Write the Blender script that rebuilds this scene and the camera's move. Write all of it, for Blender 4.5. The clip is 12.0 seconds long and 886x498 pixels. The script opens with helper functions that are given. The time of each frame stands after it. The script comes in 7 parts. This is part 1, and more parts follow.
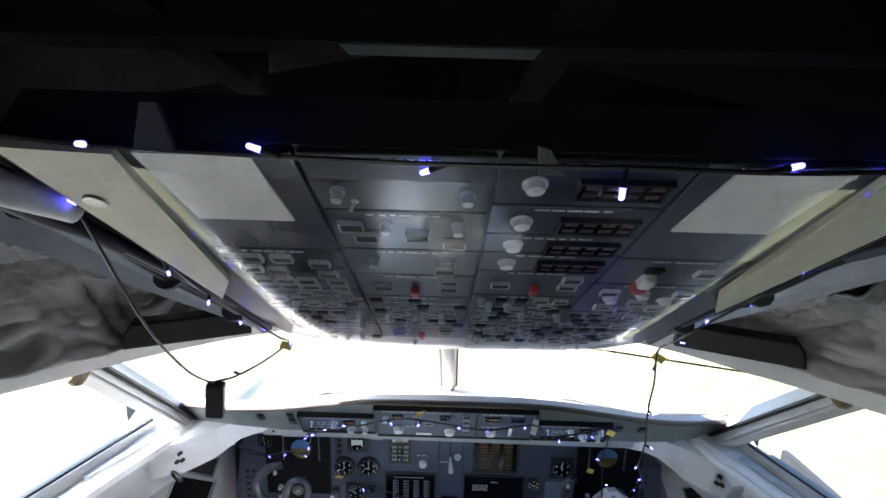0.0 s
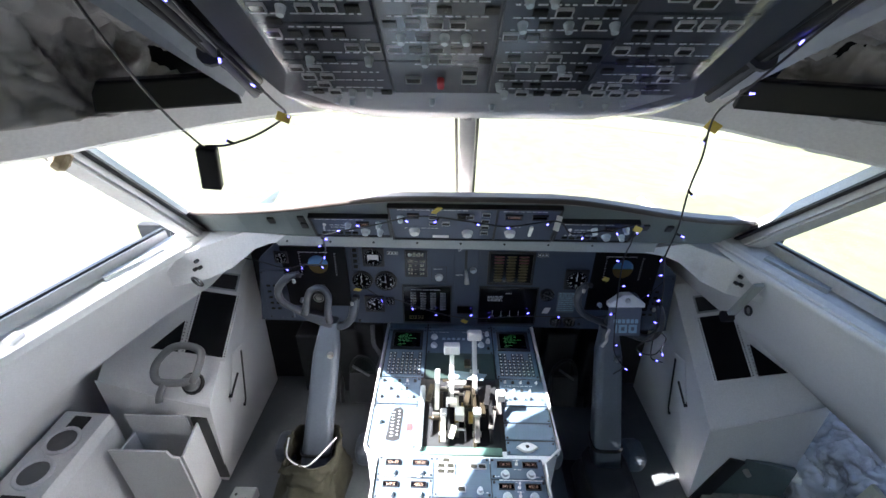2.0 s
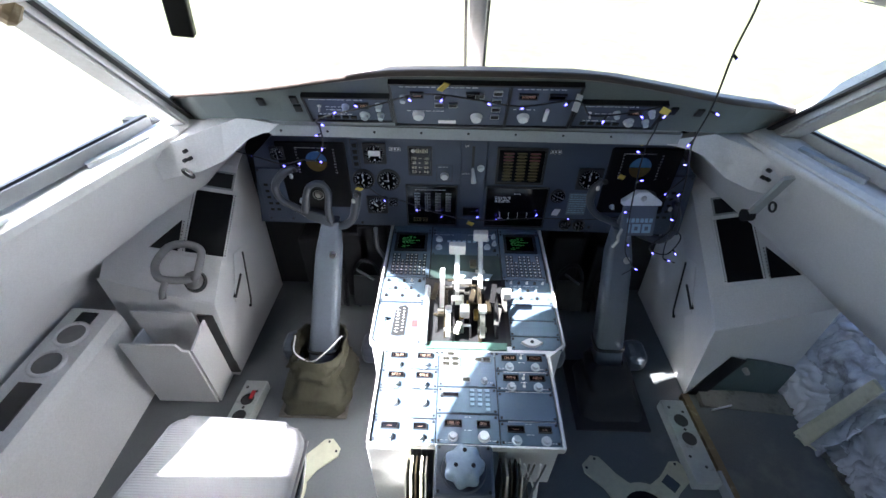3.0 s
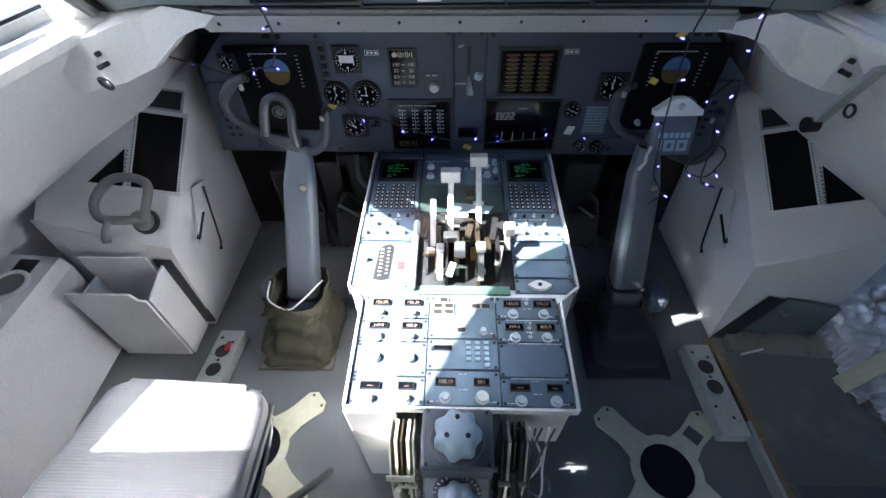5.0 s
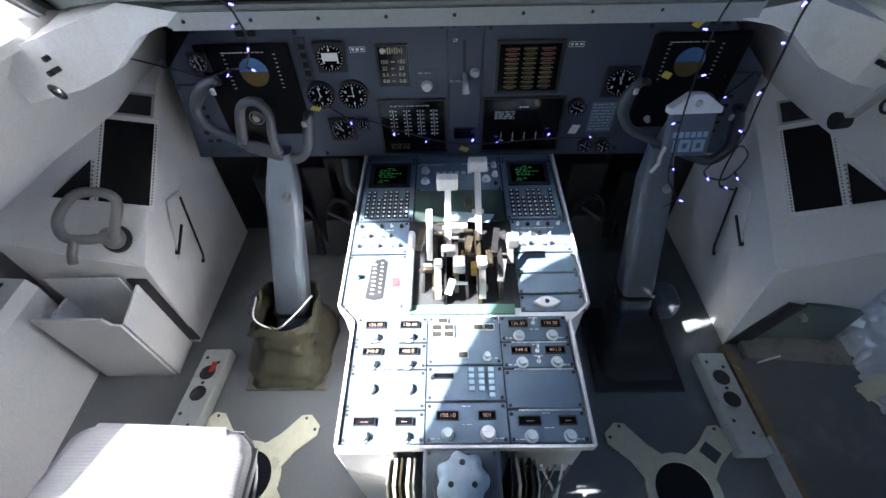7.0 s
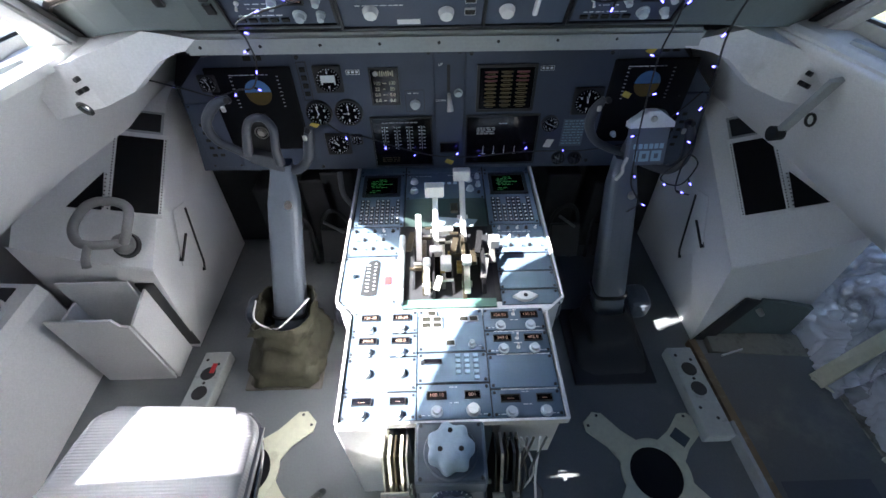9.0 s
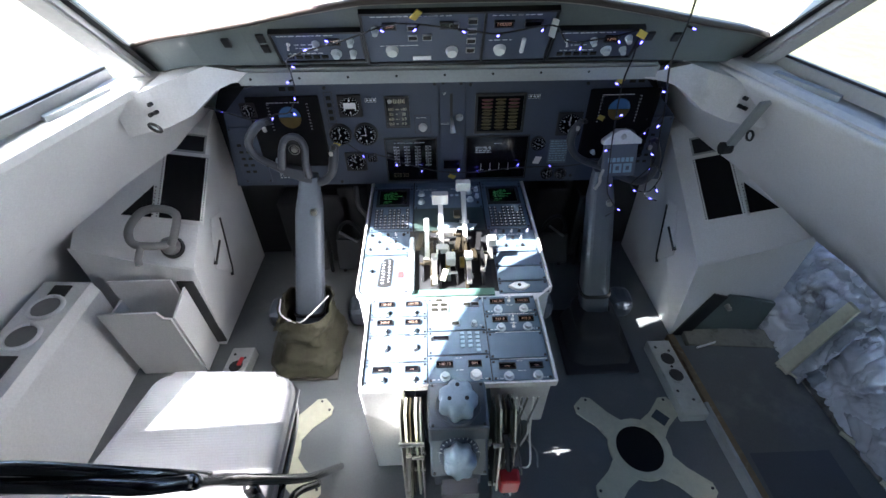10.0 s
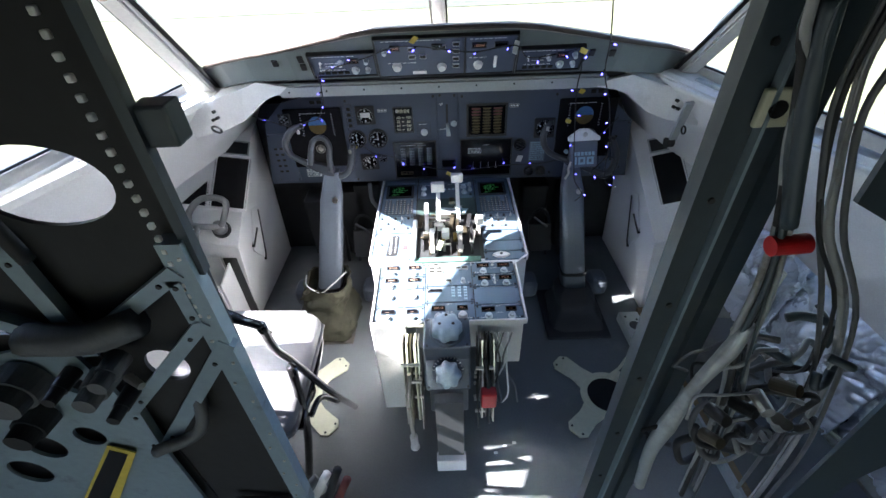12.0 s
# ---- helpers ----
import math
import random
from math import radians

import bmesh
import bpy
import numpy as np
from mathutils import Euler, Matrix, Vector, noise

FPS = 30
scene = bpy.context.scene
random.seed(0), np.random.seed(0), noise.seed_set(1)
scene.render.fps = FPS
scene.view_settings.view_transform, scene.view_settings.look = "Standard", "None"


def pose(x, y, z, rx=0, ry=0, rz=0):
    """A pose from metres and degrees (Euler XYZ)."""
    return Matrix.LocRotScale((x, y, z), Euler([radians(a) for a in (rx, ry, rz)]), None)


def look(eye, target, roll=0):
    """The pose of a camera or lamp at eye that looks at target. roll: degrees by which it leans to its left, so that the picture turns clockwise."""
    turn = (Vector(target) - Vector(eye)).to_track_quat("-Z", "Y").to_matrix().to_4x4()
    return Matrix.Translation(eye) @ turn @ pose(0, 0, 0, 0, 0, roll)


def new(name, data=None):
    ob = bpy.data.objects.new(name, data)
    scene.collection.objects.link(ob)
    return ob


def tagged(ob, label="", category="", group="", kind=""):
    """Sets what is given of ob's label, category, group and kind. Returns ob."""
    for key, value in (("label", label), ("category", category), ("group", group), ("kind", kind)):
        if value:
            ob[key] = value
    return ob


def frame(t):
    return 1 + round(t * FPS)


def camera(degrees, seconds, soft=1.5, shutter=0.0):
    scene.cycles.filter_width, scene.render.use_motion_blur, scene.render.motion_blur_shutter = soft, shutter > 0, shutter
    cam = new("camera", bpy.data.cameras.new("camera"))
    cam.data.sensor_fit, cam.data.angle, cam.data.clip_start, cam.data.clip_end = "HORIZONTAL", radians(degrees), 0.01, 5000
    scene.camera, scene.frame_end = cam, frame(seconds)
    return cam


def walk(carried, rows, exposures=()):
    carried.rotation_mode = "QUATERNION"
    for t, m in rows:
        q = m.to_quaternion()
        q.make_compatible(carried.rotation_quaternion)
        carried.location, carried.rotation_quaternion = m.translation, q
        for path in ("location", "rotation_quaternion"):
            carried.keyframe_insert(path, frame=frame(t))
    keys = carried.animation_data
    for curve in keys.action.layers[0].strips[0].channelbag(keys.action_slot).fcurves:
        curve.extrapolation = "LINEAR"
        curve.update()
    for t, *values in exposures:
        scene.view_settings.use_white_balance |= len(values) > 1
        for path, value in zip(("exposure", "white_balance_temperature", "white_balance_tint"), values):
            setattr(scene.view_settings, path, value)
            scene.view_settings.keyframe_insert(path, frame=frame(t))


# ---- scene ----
cam = camera(90.7, 12.0)
PATH = [
    (0, (-0.014, 0.485, 1.643), (-0.02, 2.439, 1.216), 1.6),
    (0.5, (-0.02, 0.492, 1.603), (-0.031, 2.417, 1.061), 1.5),
    (1, (-0.024, 0.506, 1.555), (-0.04, 2.382, 0.86), 0.9),
    (1.5, (-0.027, 0.516, 1.512), (-0.049, 2.337, 0.685), 0.5),
    (2, (-0.031, 0.525, 1.457), (-0.06, 2.255, 0.454), 0.4),
    (2.5, (-0.034, 0.535, 1.407), (-0.064, 2.153, 0.232), 0.6),
    (3, (-0.036, 0.534, 1.359), (-0.075, 2.063, 0.07), 0.4),
    (3.5, (-0.033, 0.545, 1.318), (-0.096, 2.003, -0.049), -1.0),
    (3.7, (-0.033, 0.554, 1.3), (-0.097, 1.989, -0.091), -1.0),
    (5.3, (-0.002, 0.703, 1.202), (-0.057, 2.036, -0.288), -1.7),
    (5.5, (-0.004, 0.724, 1.205), (-0.053, 2.067, -0.276), -2.3),
    (6, (-0.005, 0.754, 1.19), (-0.069, 2.087, -0.299), -3.0),
    (6.5, (-0.007, 0.762, 1.185), (-0.061, 2.08, -0.318), -2.9),
    (7, (-0.011, 0.766, 1.18), (-0.051, 2.069, -0.336), -2.2),
    (9, (-0.01, 0.666, 1.221), (0.006, 2.04, -0.231), -1.0),
    (9.5, (-0.012, 0.573, 1.246), (0.014, 1.994, -0.161), -0.6),
    (10, (-0.035, 0.48, 1.277), (-0.003, 1.96, -0.068), -0.9),
    (10.5, (-0.04, 0.425, 1.272), (0.007, 1.9, -0.078), -1.8),
    (11, (-0.026, 0.378, 1.282), (0.001, 1.858, -0.063), -1.6),
    (11.5, (-0.004, 0.279, 1.3), (0.001, 1.805, 0.006), -2.0),
    (12, (0.013, 0.157, 1.323), (-0.013, 1.728, 0.086), -2.6),
]
walk(cam, [(t, look(eye, target, roll)) for t, eye, target, roll in PATH], exposures=((0.0, 3.38, 6120, 14), (1.0, 3.24, 6120, 14), (2.0, 3.14, 6120, 14), (3.5, 3.18, 6120, 14), (5.5, 3.12, 6120, 14), (9.0, 3.13, 6120, 14), (10.5, 3.24, 6120, 14), (12.0, 3.36, 6120, 14)))

# light: strong daylight from outside, one sun, sky through the windows
SUN_DIR = Vector((-0.7067, -0.041, 0.7071)).normalized()
world = bpy.data.worlds.new("sky")
scene.world = world
world.use_nodes = True
wn = world.node_tree.nodes
sky = wn.new("ShaderNodeTexSky")
sky.sky_type, sky.sun_disc = "NISHITA", False
sky.sun_elevation = math.asin(SUN_DIR.z)
sky.sun_rotation = math.atan2(SUN_DIR.x, SUN_DIR.y)
sky.air_density, sky.dust_density = 1.0, 0.3
world.node_tree.links.new(sky.outputs["Color"], wn["Background"].inputs["Color"])
wn["Background"].inputs["Strength"].default_value = 0.09
sun = new("sun", bpy.data.lights.new("sun", "SUN"))
sun.data.energy, sun.data.angle, sun.data.color = 5.0, radians(0.5), (1.0, 0.96, 0.9)
sun.rotation_mode = "QUATERNION"
sun.rotation_quaternion = SUN_DIR.to_track_quat("Z", "Y")


# ---- materials ----
def mat(name, color, rough=0.6, metal=0.0, vary=0.12, grain=60.0, bump=0.08, stain=None, spec=0.5, coat=0.0, emit=None, power=0.0, big=3.0):
    """Procedural paint: base colour with fine grain, broad mottling and optional stains, fine bump."""
    m = bpy.data.materials.new(name)
    m.use_nodes = True
    nt = m.node_tree
    b = nt.nodes["Principled BSDF"]
    tc = nt.nodes.new("ShaderNodeTexCoord")
    n1 = nt.nodes.new("ShaderNodeTexNoise")
    n1.inputs["Scale"].default_value, n1.inputs["Detail"].default_value = grain, 6
    n2 = nt.nodes.new("ShaderNodeTexNoise")
    n2.inputs["Scale"].default_value, n2.inputs["Detail"].default_value = big, 8
    info = nt.nodes.new("ShaderNodeObjectInfo")
    for n in (n1, n2):
        nt.links.new(tc.outputs["Object"], n.inputs["Vector"])
    add = nt.nodes.new("ShaderNodeMath")
    add.operation = "ADD"
    nt.links.new(n1.outputs["Fac"], add.inputs[0])
    nt.links.new(n2.outputs["Fac"], add.inputs[1])
    add2 = nt.nodes.new("ShaderNodeMath")
    add2.operation = "MULTIPLY_ADD"
    add2.inputs[1].default_value = 0.25
    nt.links.new(info.outputs["Random"], add2.inputs[0])
    nt.links.new(add.outputs[0], add2.inputs[2])
    ramp = nt.nodes.new("ShaderNodeMapRange")
    ramp.inputs["From Min"].default_value, ramp.inputs["From Max"].default_value = 0.7, 1.5
    ramp.inputs["To Min"].default_value, ramp.inputs["To Max"].default_value = 1 - vary, 1 + vary
    nt.links.new(add2.outputs[0], ramp.inputs["Value"])
    mul = nt.nodes.new("ShaderNodeVectorMath")
    mul.operation = "SCALE"
    mul.inputs[0].default_value = color
    nt.links.new(ramp.outputs[0], mul.inputs["Scale"])
    out = mul.outputs[0]
    if stain:
        n3 = nt.nodes.new("ShaderNodeTexNoise")
        n3.inputs["Scale"].default_value, n3.inputs["Detail"].default_value, n3.inputs["Roughness"].default_value = stain[1], 9, 0.65
        nt.links.new(tc.outputs["Object"], n3.inputs["Vector"])
        r3 = nt.nodes.new("ShaderNodeMapRange")
        r3.inputs["From Min"].default_value, r3.inputs["From Max"].default_value = stain[2], stain[2] + 0.13
        r3.inputs["To Max"].default_value = stain[3] if len(stain) > 3 else 0.7
        nt.links.new(n3.outputs["Fac"], r3.inputs["Value"])
        mix = nt.nodes.new("ShaderNodeMix")
        mix.data_type = "RGBA"
        nt.links.new(r3.outputs[0], mix.inputs["Factor"])
        nt.links.new(out, mix.inputs[6])
        mix.inputs[7].default_value = (*stain[0], 1)
        out = mix.outputs[2]
    nt.links.new(out, b.inputs["Base Color"])
    rr = nt.nodes.new("ShaderNodeMapRange")
    rr.inputs["To Min"].default_value, rr.inputs["To Max"].default_value = max(0.02, rough - 0.12), min(1, rough + 0.12)
    nt.links.new(n2.outputs["Fac"], rr.inputs["Value"])
    nt.links.new(rr.outputs[0], b.inputs["Roughness"])
    b.inputs["Metallic"].default_value = metal
    b.inputs["Specular IOR Level"].default_value = spec
    b.inputs["Coat Weight"].default_value = coat
    if bump:
        bp = nt.nodes.new("ShaderNodeBump")
        bp.inputs["Strength"].default_value, bp.inputs["Distance"].default_value = bump, 0.002
        nt.links.new(n1.outputs["Fac"], bp.inputs["Height"])
        nt.links.new(bp.outputs[0], b.inputs["Normal"])
    if emit:
        b.inputs["Emission Color"].default_value = (*emit, 1)
        b.inputs["Emission Strength"].default_value = power
    return m


GREY = mat("grey wall paint", (0.70, 0.70, 0.705), 0.55, stain=((0.36, 0.35, 0.34), 5, 0.62, 0.45), grain=220, bump=0.12)
PALE = mat("pale grey paint", (0.70, 0.70, 0.70), 0.5, stain=((0.30, 0.29, 0.27), 7, 0.62, 0.5), grain=180, bump=0.1)
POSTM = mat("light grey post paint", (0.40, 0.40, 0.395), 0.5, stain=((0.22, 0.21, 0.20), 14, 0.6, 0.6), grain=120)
SILL = mat("sill paint", (0.6, 0.6, 0.59), 0.45, stain=((0.28, 0.27, 0.25), 12, 0.63, 0.6), grain=90)
FLOORM = mat("floor covering", (0.125, 0.136, 0.14), 0.62, stain=((0.22, 0.22, 0.21), 4, 0.56, 0.55), grain=160, bump=0.25)
PANEL = mat("blue grey panel", (0.050, 0.066, 0.100), 0.5, grain=260, bump=0.06, vary=0.1, stain=((0.10, 0.115, 0.135), 9, 0.62, 0.4))
PANEL_PED = mat("blue pedestal paint", (0.10, 0.145, 0.20), 0.45, grain=260, bump=0.06, vary=0.1, stain=((0.16, 0.19, 0.22), 14, 0.6, 0.5))
PANEL_OH = mat("overhead panel paint", (0.028, 0.034, 0.047), 0.33, grain=200, bump=0.04, vary=0.1)
GLARE = mat("glareshield grey green", (0.105, 0.125, 0.125), 0.5, grain=200, bump=0.1)
HOOD = mat("glareshield hood vinyl", (0.30, 0.27, 0.25), 0.75, grain=300, bump=0.3)
YOKE = mat("dark grey yoke enamel", (0.052, 0.058, 0.068), 0.4, grain=150, stain=((0.16, 0.17, 0.18), 22, 0.62, 0.5))
COLUMN = mat("column grey paint", (0.105, 0.124, 0.152), 0.42, grain=150, stain=((0.11, 0.12, 0.13), 14, 0.6, 0.5))
BLACK = mat("black plastic", (0.012, 0.012, 0.013), 0.4, grain=200, bump=0.04)
SCREEN = mat("dark display glass", (0.005, 0.005, 0.007), 0.12, bump=0, vary=0.05, spec=0.22)
BAY = mat("black for display bays and hole shade", (0.005, 0.005, 0.006), 0.5, bump=0, spec=0.15)
BRONZE = mat("oily bronze", (0.065, 0.053, 0.034), 0.42, metal=0.5, grain=90, stain=((0.03, 0.025, 0.015), 25, 0.52, 0.8))
# near-black colour carries the deep shade of the bare ceiling
VOID = mat("bare structure darkened for shade", (0.008, 0.008, 0.0088), 0.85, grain=40, bump=0.3, vary=0.3, spec=0.1)
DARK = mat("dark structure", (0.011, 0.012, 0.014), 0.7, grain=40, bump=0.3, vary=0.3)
WHITEP = mat("white plastic", (0.72, 0.72, 0.70), 0.4, grain=150, bump=0.03, stain=((0.45, 0.42, 0.36), 20, 0.64, 0.5))
KNOB = mat("pale knob plastic", (0.50, 0.56, 0.58), 0.42, grain=140, bump=0.04)
TRIMB = mat("dark blue grey box paint", (0.075, 0.09, 0.11), 0.42, grain=150, stain=((0.14, 0.16, 0.18), 18, 0.62, 0.5))
TRIMK = mat("blue grey knob", (0.33, 0.42, 0.49), 0.42, grain=120, stain=((0.16, 0.19, 0.21), 30, 0.6, 0.6))
METAL = mat("worn bare metal", (0.55, 0.54, 0.50), 0.38, metal=0.9, grain=90, stain=((0.16, 0.12, 0.07), 25, 0.56, 0.8))
CREAM = mat("cream primer", (0.56, 0.56, 0.42), 0.6, grain=70, stain=((0.28, 0.25, 0.17), 12, 0.6, 0.6))
PRIMER = mat("dark teal primer", (0.030, 0.046, 0.058), 0.5, grain=80, stain=((0.05, 0.06, 0.06), 9, 0.56, 0.7))
RAILM = mat("grey aluminium rail", (0.34, 0.37, 0.385), 0.45, metal=0.3, grain=70, stain=((0.12, 0.13, 0.13), 10, 0.6, 0.6))
CUSHION = mat("pale seat vinyl", (0.18, 0.178, 0.188), 0.62, grain=320, bump=0.2)
TUBE = mat("black tube paint", (0.01, 0.01, 0.011), 0.18, grain=40, bump=0.02, coat=0.5)
CANVAS = mat("olive canvas", (0.050, 0.048, 0.029), 0.85, grain=90, bump=0.8, stain=((0.035, 0.032, 0.018), 16, 0.5, 0.85))
FRAMEB = mat("dark blue grey frame paint", (0.24, 0.31, 0.36), 0.45, metal=0.2, grain=70, stain=((0.05, 0.06, 0.065), 10, 0.58, 0.7))
# pale lip grey, darkened in colour for the shade under the glareshield
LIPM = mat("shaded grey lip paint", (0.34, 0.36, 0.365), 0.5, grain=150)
FOIL = mat("silvery insulation bag", (0.60, 0.62, 0.67), 0.27, metal=0.35, grain=30, bump=0.25, stain=((0.2, 0.2, 0.22), 7, 0.55, 0.7))
LINER = mat("grey insulation blanket", (0.42, 0.41, 0.39), 0.7, grain=30, bump=0.5, stain=((0.12, 0.11, 0.1), 6, 0.52, 0.8))
RUBBER = mat("dark floor mat", (0.092, 0.102, 0.104), 0.6, grain=200, bump=0.3, stain=((0.16, 0.165, 0.155), 5, 0.56, 0.7))
WOOD = mat("raw plywood edge", (0.17, 0.125, 0.07), 0.8, grain=60, bump=0.4, stain=((0.30, 0.26, 0.18), 30, 0.55, 0.8))
YELLOW = mat("yellow tape", (0.62, 0.47, 0.08), 0.6, grain=80)
REDM = mat("red plastic", (0.42, 0.015, 0.02), 0.4, grain=100)
BROWNC = mat("cable sleeve grey", (0.085, 0.09, 0.098), 0.6, grain=90, bump=0.4)
WHITEINK = mat("white lettering", (0.7, 0.72, 0.74), 0.6, bump=0)
TEAL = mat("dim teal lettering", (0.28, 0.42, 0.50), 0.6, bump=0)
ORANGE = mat("orange digits", (0.34, 0.22, 0.16), 0.5, bump=0, emit=(1.0, 0.45, 0.25), power=0.012)
GREENT = mat("green screen lines", (0.02, 0.15, 0.03), 0.5, bump=0, emit=(0.1, 0.8, 0.15), power=0.008)
AMBER = mat("amber lines", (0.10, 0.075, 0.02), 0.5, bump=0)
LED = mat("blue light bulb", (0.03, 0.03, 0.4), 0.3, bump=0, emit=(0.10, 0.09, 1.0), power=1.8)
PINK = mat("red bars", (0.13, 0.03, 0.03), 0.5, bump=0)
SKYB = mat("attitude blue", (0.10, 0.22, 0.42), 0.25, bump=0)
GRNDB = mat("attitude brown", (0.16, 0.12, 0.04), 0.25, bump=0)
GRASS = mat("dry grass", (0.100, 0.102, 0.050), 0.9, grain=3, big=0.15, vary=0.35, stain=((0.17, 0.165, 0.13), 0.08, 0.52, 0.8), bump=0)
LEAF = mat("far trees", (0.06, 0.09, 0.035), 0.9, grain=2, big=0.3, vary=0.4, bump=0)


def glass_mat():
    m = bpy.data.materials.new("window glass")
    m.use_nodes = True
    b = m.node_tree.nodes["Principled BSDF"]
    b.inputs["Transmission Weight"].default_value = 1.0
    b.inputs["Roughness"].default_value = 0.0
    b.inputs["IOR"].default_value = 1.08
    b.inputs["Base Color"].default_value = (0.97, 0.98, 0.97, 1)
    return m


def sheet_mat():
    """Thin clear plastic: see-through with Fresnel gloss and a slight haze."""
    m = bpy.data.materials.new("clear plastic sheet")
    m.use_nodes = True
    nt = m.node_tree
    nt.nodes.remove(nt.nodes["Principled BSDF"])
    tr, gl, fr, mx = (nt.nodes.new(k) for k in ("ShaderNodeBsdfTransparent", "ShaderNodeBsdfGlossy", "ShaderNodeLayerWeight", "ShaderNodeMixShader"))
    no, bp = nt.nodes.new("ShaderNodeTexNoise"), nt.nodes.new("ShaderNodeBump")
    no.inputs["Scale"].default_value = 14.0
    bp.inputs["Strength"].default_value, bp.inputs["Distance"].default_value = 0.04, 0.004
    nt.links.new(no.outputs["Fac"], bp.inputs["Height"])
    nt.links.new(bp.outputs[0], gl.inputs["Normal"])
    gl.inputs["Roughness"].default_value = 0.12
    pw, ml = nt.nodes.new("ShaderNodeMath"), nt.nodes.new("ShaderNodeMath")
    pw.operation, ml.operation = "POWER", "MULTIPLY_ADD"
    pw.inputs[1].default_value, ml.inputs[1].default_value, ml.inputs[2].default_value = 4.0, 0.7, 0.022
    nt.links.new(fr.outputs["Facing"], pw.inputs[0])
    nt.links.new(pw.outputs[0], ml.inputs[0])
    nt.links.new(ml.outputs[0], mx.inputs[0])
    nt.links.new(tr.outputs[0], mx.inputs[1])
    nt.links.new(gl.outputs[0], mx.inputs[2])
    nt.links.new(mx.outputs[0], nt.nodes["Material Output"].inputs["Surface"])
    return m


GLASS = glass_mat()
SHEET = sheet_mat()
# fine ribs across the seat vinyl
nt = CUSHION.node_tree
wv, tcn, bp2 = nt.nodes.new("ShaderNodeTexWave"), nt.nodes.new("ShaderNodeTexCoord"), nt.nodes.new("ShaderNodeBump")
wv.bands_direction = "Y"
wv.inputs["Scale"].default_value, wv.inputs["Distortion"].default_value = 60.0, 0.6
bp2.inputs["Strength"].default_value, bp2.inputs["Distance"].default_value = 0.16, 0.002
nt.links.new(tcn.outputs["Object"], wv.inputs["Vector"])
nt.links.new(wv.outputs["Fac"], bp2.inputs["Height"])
nt.links.new(bp2.outputs[0], nt.nodes["Principled BSDF"].inputs["Normal"])


# ---- builders ----
def thing(name, loc, label, category, group="", kind=""):
    e = new(name)
    e.empty_display_size = 0.05
    e.location = loc
    return tagged(e, label, category, group, kind)


def link(ob, parent):
    """Hang ob under parent while its own numbers stay in world metres."""
    if parent is not None:
        ob.parent = parent
        m = Matrix.Translation(parent.location) if parent.parent is None else WORLD[parent]
        ob.matrix_parent_inverse = m.inverted()
    WORLD[ob] = ob.matrix_basis.copy()
    return ob


WORLD = {}


def part(name, bm, material, parent, label="", smooth=False):
    me = bpy.data.meshes.new(name)
    bmesh.ops.recalc_face_normals(bm, faces=bm.faces[:])
    bm.to_mesh(me)
    bm.free()
    me.materials.append(material)
    if smooth:
        me.polygons.foreach_set("use_smooth", [True] * len(me.polygons))
    ob = new(name, me)
    link(ob, parent)
    if name in ("markings", "pins", "nut_strip", "key_letters", "screen_text", "placard_bars", "scale_marks", "dial_marks", "screen_mark", "legend"):
        ob["kind"] = "stuff"
    return tagged(ob, label)


def single(name, bm, material, label, category, group="", kind="", smooth=False):
    return tagged(part(name, bm, material, None, "", smooth), label, category, group, kind)


def piece(name, me, parent, m, label=""):
    """One more object on a shared mesh."""
    ob = new(name, me)
    ob.matrix_basis = m
    link(ob, parent)
    return tagged(ob, label)


def mesh_of(bm, material, smooth=False):
    me = bpy.data.meshes.new("shape")
    bmesh.ops.recalc_face_normals(bm, faces=bm.faces[:])
    bm.to_mesh(me)
    bm.free()
    me.materials.append(material)
    if smooth:
        me.polygons.foreach_set("use_smooth", [True] * len(me.polygons))
    return me


def box(bm, c, s, m=None, bev=0.0, seg=2):
    mm = Matrix.Translation(c) @ Matrix.Diagonal((*s, 1))
    if m is not None:
        mm = m @ mm
    r = bmesh.ops.create_cube(bm, size=1, matrix=mm)
    if bev:
        edges = {e for v in r["verts"] for e in v.link_edges}
        bmesh.ops.bevel(bm, geom=list(edges), offset=bev, segments=seg, affect="EDGES", profile=0.5)
    return bm


def cyl(bm, m, r1, r2, h, seg=24):
    """A cone or cylinder on the local plane z = 0, rising h."""
    bmesh.ops.create_cone(bm, cap_ends=True, segments=seg, radius1=r1, radius2=r2, depth=h, matrix=m @ Matrix.Translation((0, 0, h / 2)))
    return bm


def prism(bm, poly, h, m=None, bev=0.0):
    """A polygon of (u, v) raised by h along local z."""
    m = m or Matrix()
    lo = [bm.verts.new(m @ Vector((u, v, 0))) for u, v in poly]
    hi = [bm.verts.new(m @ Vector((u, v, h))) for u, v in poly]
    n = len(poly)
    bm.faces.new(lo[::-1])
    top = bm.faces.new(hi)
    for i in range(n):
        bm.faces.new((lo[i], lo[(i + 1) % n], hi[(i + 1) % n], hi[i]))
    if bev:
        bmesh.ops.bevel(bm, geom=list(top.edges), offset=bev, segments=2, affect="EDGES", profile=0.5)
    return bm


def loft(bm, rings, close=True, caps=False):
    """Quads between rows of points of equal count."""
    vs = [[bm.verts.new(p) for p in r] for r in rings]
    n = len(vs[0])
    for a, b in zip(vs, vs[1:]):
        for i in range(n if close else n - 1):
            j = (i + 1) % n
            bm.faces.new((a[i], a[j], b[j], b[i]))
    if caps:
        bm.faces.new(vs[0][::-1])
        bm.faces.new(vs[-1])
    return bm


